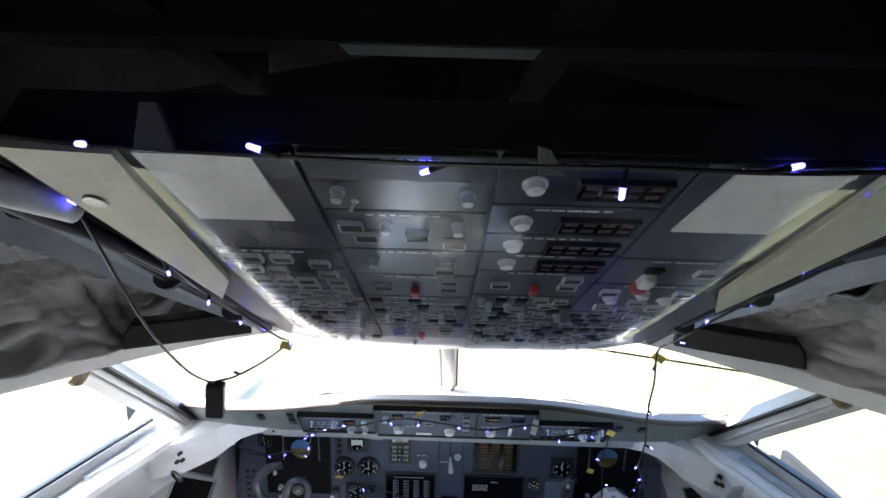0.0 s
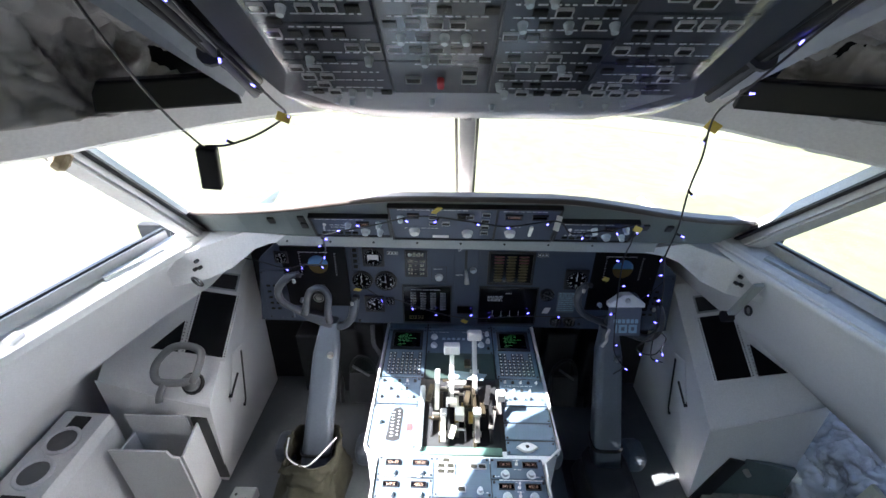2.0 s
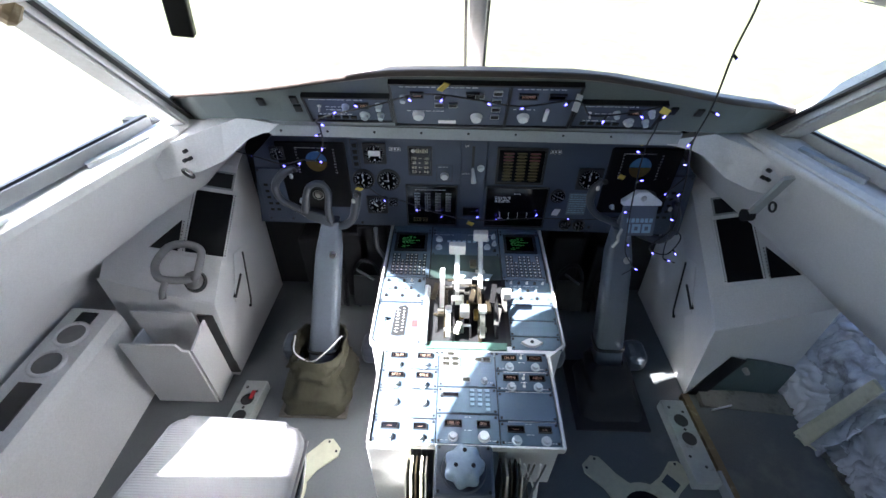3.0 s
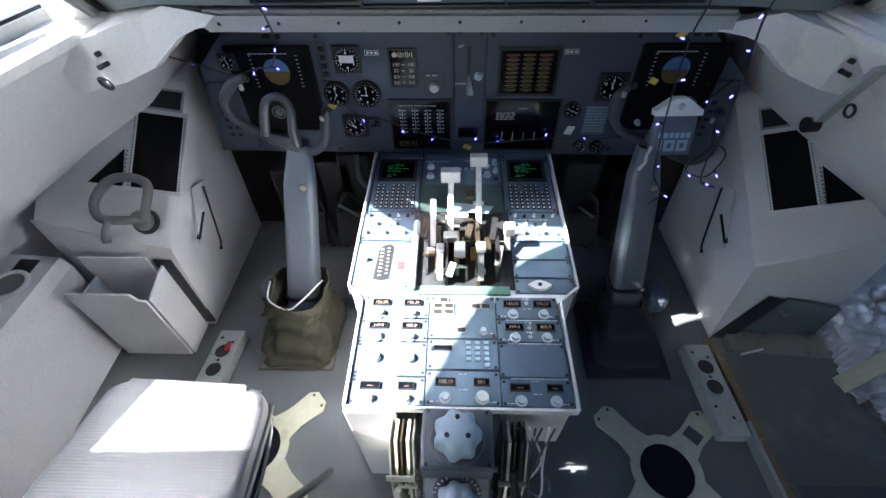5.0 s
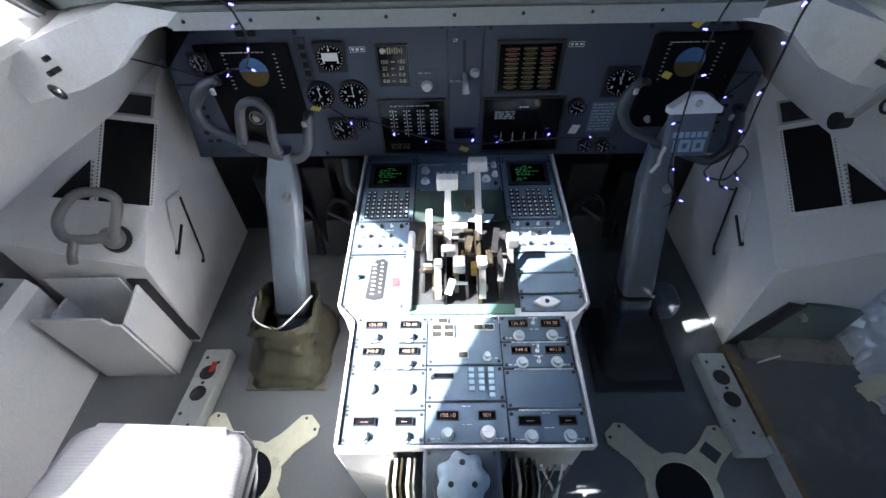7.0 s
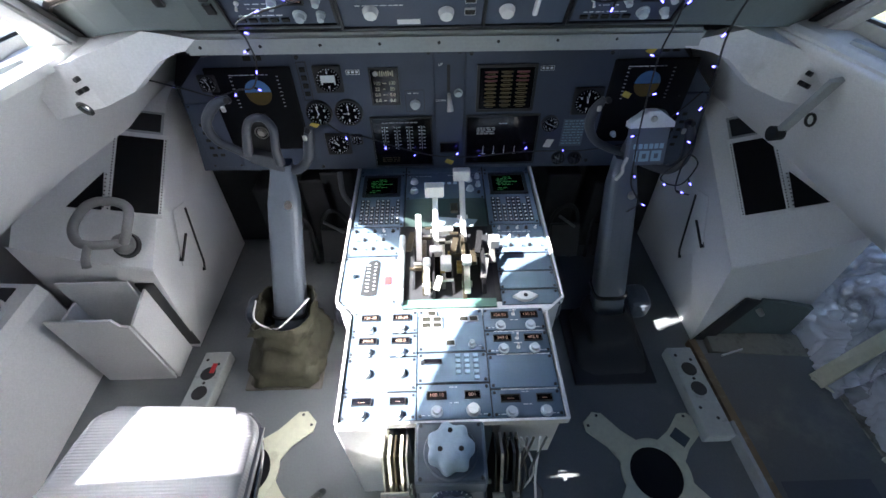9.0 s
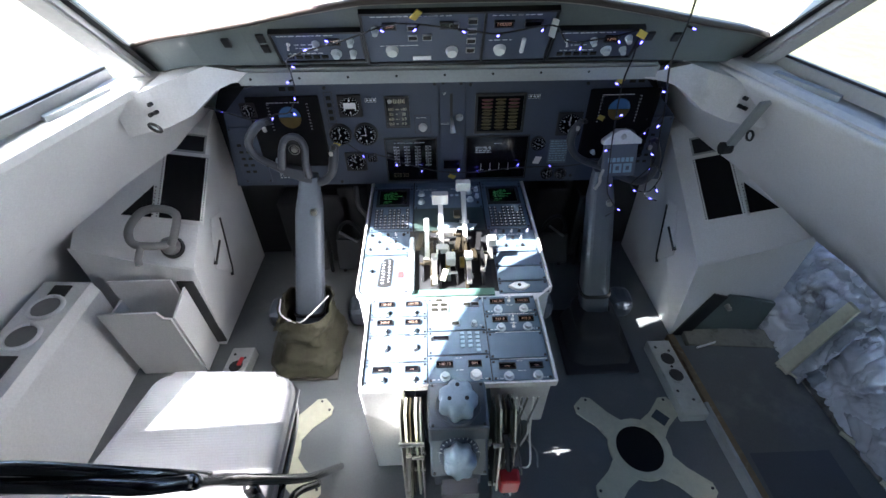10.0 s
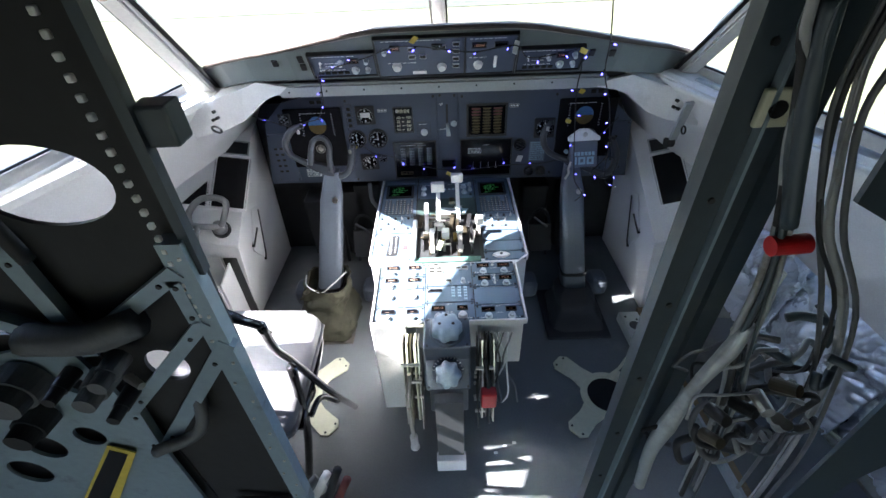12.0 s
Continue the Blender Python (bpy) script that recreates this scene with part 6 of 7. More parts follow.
bm = bar(B(), (0.82, 1.375, 0.012), (1.10, 1.35, 0.012), 0.075, 0.026)
bar(bm, (1.135, 1.34, 0.012), (1.17, 0.60, 0.012), 0.07, 0.028)
part("border", bm, mat("grubby board", (0.20, 0.195, 0.165), 0.8, stain=((0.07, 0.065, 0.05), 14, 0.52, 0.8), grain=90), pf)
for i, (x, y, rz, l) in enumerate(((1.08, 1.22, 40, 0.06), (1.13, 0.98, 30, 0.09), (1.14, 0.85, 25, 0.08), (0.87, 1.33, -75, 0.075))):
    single("wood_splinter", box(B(), (0, 0, 0), (0.012 if i < 3 else 0.004, l, 0.008), pose(x, y, 0.03, 0, 0, rz), 0.001, 1), CREAM if i < 3 else WHITEP, "loose pale splinter lying on the platform", "splinter", "loose splinters")
# insulation bags on the right wall
def bag(name, f, mtl, amp, scale, seed, label, rows=96, cols=96, group="insulation bags"):
    bm = crumple(B(), rows, cols, f, amp, scale, seed)
    ob = single(name, bm, mtl, label, "insulation", group, smooth=True)
    md = ob.modifiers.new("thickness", "SOLIDIFY")
    md.thickness = 0.004
    return ob


bag("insulation_bag", lambda s, t: (1.085 + 0.09 * t + 0.02 * math.sin(s * 3.1), 1.47 - 0.29 * s, 0.02 + 0.46 * t), FOIL, 0.05, 13, 3, "crumpled silvery insulation bag behind the open wall")
bag("insulation_bag", lambda s, t: (1.13 + 0.09 * t - 0.05 * math.sin(s * 3.1) * math.sin(t * 3.1), 1.235 - 0.40 * s, 0.02 + 0.44 * t), FOIL, 0.055, 12, 8, "crumpled silvery insulation bag behind the open wall")
bag("insulation_bag", lambda s, t: (1.16 + 0.07 * t, 0.85 - 0.3 * s, 0.02 + 0.44 * t), FOIL, 0.055, 12, 15, "crumpled silvery insulation bag behind the open wall")
single("wall_rib", slab(B(), [(1.075, 1.258, 0.02), (1.085, 1.214, 0.02), (1.10, 1.200, 0.35), (1.10, 1.236, 0.35)], 0.012), CREAM, "cream diagonal rib across the insulation", "rib")
single("wall_rib", bar(B(), (1.14, 1.40, 0.44), (1.165, 0.58, 0.44), 0.02, 0.03), DARK, "dark rail above the open wall panel", "rib")
single("wall_outer", slab(B(), [(1.26, 1.9, -0.02), (1.26, 0.5, -0.02), (1.26, 0.5, 0.62), (1.26, 1.9, 0.62)], 0.02), DARK, "dark outer skin behind the insulation", "wall", kind="structure")

# ---- folding chair ----
chair = thing("folding_chair", (-0.53, 0.87, 0), "black tubular folding chair with pale worn vinyl cushion", "chair")
bm = B()
prof = []
for (x, y), (a0, a1), r in (((-0.612, 0.978), (150, 85), 0.045), ((-0.392, 0.967), (88, 0), 0.047), ((-0.385, 0.70), (0, -90), 0.04), ((-0.685, 0.70), (-90, -175), 0.04)):
    prof += [(x + r * math.cos(radians(a0 + (a1 - a0) * k / 6)), y + r * math.sin(radians(a0 + (a1 - a0) * k / 6))) for k in range(7)]
prism(bm, prof, 0.055, pose(0, 0, 0.392), 0.018)
part("cushion", bm, CUSHION, chair, "pale ribbed vinyl seat cushion", True)
part("piping", tube(B(), [(x, y, 0.412) for x, y in prof] + [(*prof[0], 0.412)], 0.005, 6, 3), CUSHION, chair)
arm = [(-0.318, 0.675, 0.76), (-0.338, 0.722, 0.64), (-0.33, 0.755, 0.55), (-0.318, 0.85, 0.30), (-0.318, 0.985, 0.012)]
top_rail = [(-0.318, 0.675, 0.76), (-0.345, 0.658, 0.797), (-0.39, 0.655, 0.815), (-0.44, 0.652, 0.830), (-0.52, 0.652, 0.838)]
flip = lambda pts: [(-1.04 - x, y, z) for x, y, z in pts]
part("back_tube", tube(B(), top_rail + flip(top_rail)[::-1][1:], 0.0082, 10), TUBE, chair, "", True)
for pts in (arm, flip(arm)):
    part("arm_tube", tube(B(), pts, 0.0092, 10), TUBE, chair, "", True)
pad = [(-0.50, 0.660, 0.852), (-0.44, 0.663, 0.842), (-0.385, 0.668, 0.815), (-0.345, 0.682, 0.766), (-0.322, 0.703, 0.710)]
for pts in (pad, flip(pad)):
    part("arm_pad", tube(B(), pts, [0.006, 0.0072, 0.0072, 0.007, 0.0035], 10), TUBE, chair, "black plastic arm pad", True)
part("front_leg", tube(B(), [(-0.335, 0.745, 0.55), (-0.36, 0.75, 0.3), (-0.42, 0.755, 0.01)], 0.011, 10), TUBE, chair, "", True)
part("leg_brace", tube(B(), [(-0.335, 0.745, 0.36), (-0.325, 0.80, 0.35), (-0.31, 0.855, 0.25)], 0.008, 8), TUBE, chair, "", True)
part("seat_rail", tube(B(), [(-0.345, 0.70, 0.382), (-0.350, 0.95, 0.382), (-0.41, 0.995, 0.382), (-0.60, 1.0, 0.382), (-0.65, 0.95, 0.382), (-0.70, 0.70, 0.382)], 0.009, 8), TUBE, chair, "", True)
part("rear_leg", tube(B(), [(-0.72, 0.66, 0.38), (-0.74, 0.80, 0.2), (-0.76, 0.93, 0.01)], 0.011, 10), TUBE, chair, "", True)
part("rear_leg", tube(B(), [(-0.72, 0.68, 0.38), (-0.73, 0.64, 0.2), (-0.74, 0.60, 0.01)], 0.011, 10), TUBE, chair, "", True)

# ---- brackets between glareshield and side walls ----
for sg in (-1, 1):
    dz = 0 if sg < 0 else -0.022
    dx = 0 if sg < 0 else 0.035
    out = [(0.785, 1.488, 0.856), (0.70, 1.512, 0.872), (0.617, 1.550, 0.892), (0.571, 1.56, 0.906), (0.443, 1.585, 0.870), (0.531, 1.575, 0.857), (0.572, 1.57, 0.842), (0.645, 1.56, 0.785), (0.70, 1.53, 0.768), (0.79, 1.50, 0.758)]
    q = [Vector((sg * (x + dx), y, z + dz)) for x, y, z in out]
    bm = B()
    vs = [bm.verts.new(p) for p in q]
    vb = [bm.verts.new(p + Vector((0, 0.035, -0.006))) for p in q]
    n = len(q)
    for i in range(n // 2):
        if i + 1 < n - 2 - i:
            bm.faces.new((vs[i], vs[i + 1], vs[n - 2 - i], vs[n - 1 - i])) if i + 1 != n - 2 - i else None
    for i in range(n):
        j = (i + 1) % n
        bm.faces.new((vs[i], vb[i], vb[j], vs[j]))
    bmesh.ops.bevel(bm, geom=[e for e in bm.edges if e.is_boundary is False and e.calc_face_angle(0) > 1.0], offset=0.006, segments=2, affect="EDGES")
    br = thing("corner_fairing", q[1], "pale grey moulded fairing at the corner of the panel", "fairing", "corner fairings")
    part("shell", bm, GREY, br)
    for x, z in ((0.705, 0.838), (0.70, 0.818), (0.715, 0.812)):
        part("screw_hole", cyl(B(), pose(sg * (x + dx), 1.512, z + dz, 90, 0, 18 * sg), 0.005, 0.005, 0.010, 10), BLACK, br)
single("grab_loop", tube(B(), [(-0.702 + 0.020 * math.cos(k * math.pi / 8), 1.478 - 0.012 * math.cos(k * math.pi / 8), 0.792 + 0.009 * math.sin(k * math.pi / 8)) for k in range(17)], 0.0038, 8, 1), BLACK, "small black loop handle under the fairing", "handle", smooth=True)
ws = thing("wall_stay", (0.755, 1.53, 0.66), "dull grey stay arm with dark pivot on the side wall", "stay")
part("arm", bar(B(), (0.752, 1.45, 0.83), (0.775, 1.53, 0.67), 0.024, 0.010, (0, 1, 0)), LIPM, ws)
part("ring", tube(B(), [Vector((0.768, 1.468, 0.735)) + Vector((0, 0.012 * math.cos(k * math.pi / 6), 0.012 * math.sin(k * math.pi / 6))) for k in range(13)], 0.003, 6, 1), BLACK, ws)
part("pivot", cyl(B(), pose(0.755, 1.53, 0.665, 0, 90, 0), 0.017, 0.015, 0.026, 18), DARK, ws)

# ---- doorway frames behind the seats ----
YB = 0.55
def cut_plate(outline, holes, m, d):
    """A plate with round holes, filled between outline and circles."""
    bm = B()
    loops = [outline] + [[(hx + rx * math.cos(2 * math.pi * k / 28), hy + ry * math.sin(2 * math.pi * k / 28)) for k in range(28)] for hx, hy, rx, ry in holes]
    edges = []
    for lp in loops:
        vs = [bm.verts.new((u, v, 0)) for u, v in lp]
        edges += [bm.edges.new((vs[i], vs[(i + 1) % len(vs)])) for i in range(len(vs))]
    bmesh.ops.triangle_fill(bm, use_beauty=True, use_dissolve=False, edges=edges)
    r = bmesh.ops.extrude_face_region(bm, geom=bm.faces[:])
    bmesh.ops.translate(bm, verts=[e for e in r["geom"] if isinstance(e, bmesh.types.BMVert)], vec=(0, 0, d))
    bm.transform(m)
    return bm


CABLEG = mat("pale grey cable", (0.24, 0.25, 0.26), 0.5, grain=120, stain=((0.12, 0.11, 0.1), 30, 0.55, 0.8))
NUT = mesh_of(box(B(), (0, 0, 0.003), (0.006, 0.007, 0.006), bev=0.001, seg=1), PALE)
LB = basis((0, YB, 0), (1, 0, 0), (0, 0, 1))
lb = thing("left_bulkhead", (-0.7, YB, 0), "dark stripped bulkhead frame with round cut-outs and metal rails", "bulkhead")
FY = YB - 0.012
part("web_plate", cut_plate([(-1.3, 0), (-0.30, 0), (-0.285, 0.5), (-0.272, 1.0), (-0.262, 1.30), (-0.275, 1.5), (-0.42, 1.85), (-1.3, 1.5)], [(-0.40, 1.112, 0.076, 0.047), (-0.392, 0.822, 0.030, 0.034), (-0.62, 0.95, 0.06, 0.08), (-0.66, 1.25, 0.09, 0.09)], at(LB, 0, 0, -0.004), 0.006), DARK, lb)
part("jamb_rail", bar(B(), (-0.286, FY, 1.05), (-0.292, FY, 0.0), 0.028, 0.022, (0, 1, 0)), FRAMEB, lb, "riveted blue-grey jamb rail")
part("jamb_edge", bar(B(), (-0.262, FY + 0.004, 1.5), (-0.272, FY + 0.004, 1.0), 0.012, 0.014, (0, 1, 0)), PRIMER, lb)
for k in range(22):
    part("rivet", cyl(B(), pose(-0.286 - 0.006 * (k / 22) + 0.006 * (-1) ** k, FY - 0.011, 1.03 - 0.045 * k, 90, 0, 0), 0.0025, 0.002, 0.002, 8), METAL, lb)
for k in range(30):
    piece("nut", NUT, lb, pose(-0.292, FY - 0.006, 1.42 - k * 0.0165, 90, 0, 0))
for a, b, w in (((-0.466, 1.06), (-0.460, 0.875), 0.022), ((-0.470, 0.885), (-0.291, 1.012), 0.020), ((-0.300, 1.0), (-0.300, 0.93), 0.016), ((-0.469, 0.742), (-0.291, 0.930), 0.018), ((-0.466, 0.632), (-0.276, 0.890), 0.022), ((-0.56, 0.955), (-0.46, 0.885), 0.02), ((-0.468, 0.745), (-0.48, 0.63), 0.02)):
    part("brace", bar(B(), (a[0], FY - 0.006, a[1]), (b[0], FY - 0.006, b[1]), w, 0.014, (0, 1, 0)), FRAMEB, lb)
    for f in (0.15, 0.85):
        q = Vector((a[0], 0, a[1])).lerp(Vector((b[0], 0, b[1])), f)
        part("rivet", cyl(B(), pose(q.x, FY - 0.012, q.z, 90, 0, 0), 0.004, 0.003, 0.003, 8), BLACK, lb)
part("equipment_panel", cut_plate([(-0.62, 0.87), (-0.49, 0.90), (-0.470, 0.735), (-0.478, 0.42), (-0.95, 0.42), (-0.75, 0.80)], [(-0.664, 0.642, 0.032, 0.036), (-0.574, 0.672, 0.024, 0.027), (-0.521, 0.805, 0.020, 0.02), (-0.74, 0.56, 0.035, 0.04)], at(LB, 0, 0, 0.014), 0.006), FRAMEB, lb, "blue-grey equipment panel with round openings")
part("panel_back", box(B(), (-0.70, YB - 0.002, 0.65), (0.46, 0.006, 0.50)), BLACK, lb)
lab = part("warning_label", slab(B(), [(-0.640, FY - 0.014, 0.44), (-0.704, FY - 0.014, 0.45), (-0.550, FY - 0.014, 0.655), (-0.515, FY - 0.014, 0.63)], -0.002), YELLOW, lb, "yellow and black warning label")
part("label_mark", slab(B(), [(-0.645, FY - 0.0175, 0.462), (-0.685, FY - 0.0175, 0.467), (-0.550, FY - 0.0175, 0.645), (-0.528, FY - 0.0175, 0.628)], -0.001), BLACK, lab)
for x, z, r, mt in ((-0.569, 0.834, 0.034, BROWNC), (-0.423, 0.872, 0.016, BROWNC), (-0.50, 0.845, 0.012, BLACK), (-0.44, 0.80, 0.012, BLACK), (-0.46, 0.835, 0.020, BROWNC), (-0.60, 0.75, 0.026, DARK)):
    bm = cyl(B(), pose(x, FY - 0.012, z, 90, 0, 0), r, r * 0.9, 0.03, 20)
    cyl(bm, pose(x, FY - 0.042, z, 90, 0, 0), r * 0.75, r * 0.7, 0.02, 20)
    part("connector", bm, mt, lb)
part("connector_pin", cyl(B(), pose(-0.412, FY - 0.03, 0.852, 90, 0, 60), 0.006, 0.005, 0.03, 10), METAL, lb)
part("door_bracket", box(B(), (-0.252, YB + 0.006, 1.172), (0.035, 0.03, 0.040), None, 0.003), PRIMER, lb)
for pts, r, mt in ((((-0.36, FY - 0.02, 0.945), (-0.42, FY - 0.03, 0.93), (-0.50, FY - 0.03, 0.93)), 0.020, BROWNC), (((-0.455, FY - 0.03, 1.3), (-0.43, FY - 0.03, 1.12), (-0.42, FY - 0.03, 1.05)), 0.008, DARK), (((-0.36, FY, 0.78), (-0.38, FY - 0.02, 0.70), (-0.46, FY - 0.03, 0.66)), 0.010, BROWNC)):
    part("cable", tube(B(), pts, r, 8), mt, lb, "", True)
for i in range(6):
    part("loose_cable", tube(B(), [(-0.42 + 0.01 * i, YB - 0.02, 0.42 - 0.03 * i), (-0.32 + 0.01 * i, YB - 0.01, 0.40 - 0.02 * i), (-0.27 + 0.012 * i, YB + 0.02, 0.42 + 0.008 * i - 0.05 * (i % 2))], 0.009, 8), (BROWNC, METAL, WHITEP, BROWNC, DARK, PINK)[i], lb, "", True)

rb = thing("right_bulkhead", (0.6, YB - 0.02, 0), "green primed door frame with hanging cable looms", "bulkhead")
yr = YB - 0.06
bm = B()
for x, w, d in ((0.241, 0.028, 0.014), (0.294, 0.02, 0.014)):
    bar(bm, (x, yr, 1.6), (x, yr, 0.0), w, d, (0, 1, 0))
part("jamb_channel", bm, PRIMER, rb)
part("jamb_web", box(B(), (0.269, yr + 0.004, 0.8), (0.05, 0.006, 1.6)), PRIMER, rb)
part("jamb_face", bar(B(), (0.257, yr - 0.010, 1.6), (0.257, yr - 0.010, 0), 0.003, 0.012, (0, 1, 0)), FRAMEB, rb)
for k in range(9):
    part("rivet", cyl(B(), pose(0.245, yr - 0.006, 1.5 - 0.13 * k, 90, 0, 0), 0.0035, 0.003, 0.003, 8), BLACK, rb)
part("jamb_lip", bar(B(), (0.2275, yr - 0.009, 1.6), (0.2275, yr - 0.009, 0), 0.004, 0.010, (0, 1, 0)), PRIMER, rb)
pl = part("bolt_plate", box(B(), (0.262, yr - 0.012, 1.194), (0.026, 0.006, 0.030), None, 0.002), CREAM, rb)
part("bolt_hole", cyl(B(), pose(0.262, yr - 0.013, 1.194, 90, 0, 0), 0.007, 0.007, 0.003, 14), BLACK, pl)
part("web_plate", cut_plate([(0.62, 0), (1.3, 0), (1.3, 1.5), (0.46, 1.80), (0.395, 1.5), (0.395, 1.09), (0.56, 1.0), (0.62, 0.8)], [(0.452, 1.158, 0.046, 0.054), (0.80, 0.95, 0.1, 0.12), (0.80, 0.45, 0.1, 0.15)], at(LB, 0, 0, 0.045), 0.006), PRIMER, rb)
rnd = random.Random(5)
yc = 0.445
LOOM_A = [(0.252, 1.60), (0.243, 1.40), (0.240, 1.272), (0.248, 1.231), (0.263, 1.18), (0.286, 1.111), (0.301, 1.036), (0.310, 0.956), (0.330, 0.877), (0.345, 0.764), (0.36, 0.612), (0.37, 0.40)]
LOOM_B = [(0.330, 1.60), (0.295, 1.36), (0.282, 1.253), (0.287, 1.204), (0.303, 1.147), (0.327, 1.093), (0.384, 1.002), (0.428, 0.869), (0.448, 0.739), (0.458, 0.60), (0.46, 0.40)]
for loom, n, spread in ((LOOM_A, 8, 0.009), (LOOM_B, 6, 0.010)):
    for i in range(n):
        e, g = rnd.uniform(-spread, spread), rnd.uniform(-spread, spread)
        stop = rnd.choice((len(loom), len(loom) - 1, len(loom) - 2))
        pts = [(x + e * (1 + 1.6 * max(0.0, 1.05 - z) / 0.4) + rnd.uniform(-0.004, 0.004), yc + g + rnd.uniform(-0.004, 0.004), z) for x, z in loom[:stop]]
        part("cable", tube(B(), pts, rnd.choice((0.0014, 0.002, 0.0026, 0.0034)), 7, 4), rnd.choice((DARK, BROWNC, PRIMER, DARK, PRIMER, CABLEG)), rb, "", True)
part("loom_sleeve", tube(B(), [(x, yc - 0.004, z) for x, z in LOOM_A[2:6]], 0.0065, 10), PRIMER, rb, "grey ribbed loom sleeve", True)
for i in range(30):
    c = Vector((0.355 + rnd.uniform(-0.065, 0.065), yc + rnd.uniform(-0.012, 0.02), 0.86 + rnd.uniform(-0.13, 0.10)))
    r = rnd.uniform(0.016, 0.044)
    a0, turn = rnd.uniform(0, 6), rnd.uniform(2.4, 5.2)
    sq = rnd.uniform(0.7, 1.5)
    pts = [c + Vector((r * math.cos(a0 + turn * k / 6) + rnd.uniform(-.004, .004), rnd.uniform(-.012, .012), r * sq * math.sin(a0 + turn * k / 6))) for k in range(7)]
    part("cable_loop", tube(B(), pts, rnd.choice((0.0018, 0.0026, 0.0036, 0.005)), 8, 5), rnd.choice((BROWNC, DARK, CABLEG, PRIMER, DARK)), rb, "", True)
for i in range(7):
    c = Vector((0.345 + rnd.uniform(-0.05, 0.06), yc - 0.012, 0.88 + rnd.uniform(-0.10, 0.09)))
    part("connector", cyl(B(), Matrix.Translation(c) @ pose(0, 0, 0, rnd.uniform(20, 90), rnd.uniform(-60, 60), 0), 0.008, 0.007, 0.026, 14), (METAL, BLACK, BRONZE)[i % 3], rb)
part("red_clamp", cyl(B(), pose(0.280, yc - 0.004, 1.090, 0, 86, 0), 0.0085, 0.0085, 0.030, 20), REDM, rb)
single("silver_loom", tube(B(), [(0.305, 0.445, 0.99), (0.300, 0.445, 0.95), (0.288, 0.448, 0.885), (0.281, 0.45, 0.80), (0.278, 0.452, 0.73), (0.290, 0.455, 0.62)], [0.006, 0.009, 0.007, 0.011, 0.009, 0.008], 9), RAILM, "frayed silver braided cable beside the door frame", "cable", smooth=True)
# door lintel and dark ceiling frames
cf = thing("ceiling_frames", (0, 0.7, 1.6), "dark metal frames and brackets in the bare ceiling", "ceiling frame")
for x in (-0.20, 0.06, -0.62, 0.42, 0.75):
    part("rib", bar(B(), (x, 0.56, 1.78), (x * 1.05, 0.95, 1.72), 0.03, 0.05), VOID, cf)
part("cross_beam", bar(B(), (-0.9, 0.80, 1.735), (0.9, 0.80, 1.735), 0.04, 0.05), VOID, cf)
part("cross_strut", bar(B(), (-0.12, 0.78, 1.74), (-0.02, 0.78, 1.80), 0.008, 0.008), PRIMER, cf)
part("cross_strut", bar(B(), (0.08, 0.78, 1.74), (-0.02, 0.78, 1.80), 0.008, 0.008), PRIMER, cf)
part("tray", box(B(), (-0.02, 0.80, 1.715), (0.13, 0.03, 0.012)), PRIMER, cf)
part("bracket", slab(B(), [(-0.205, 0.76, 1.64), (-0.18, 0.76, 1.64), (-0.188, 0.76, 1.668), (-0.198, 0.76, 1.668)], 0.004), BROWNC, cf)
part("bracket", slab(B(), [(0.045, 0.772, 1.632), (0.062, 0.772, 1.632), (0.050, 0.765, 1.648), (0.042, 0.765, 1.650)], 0.003), BROWNC, cf)
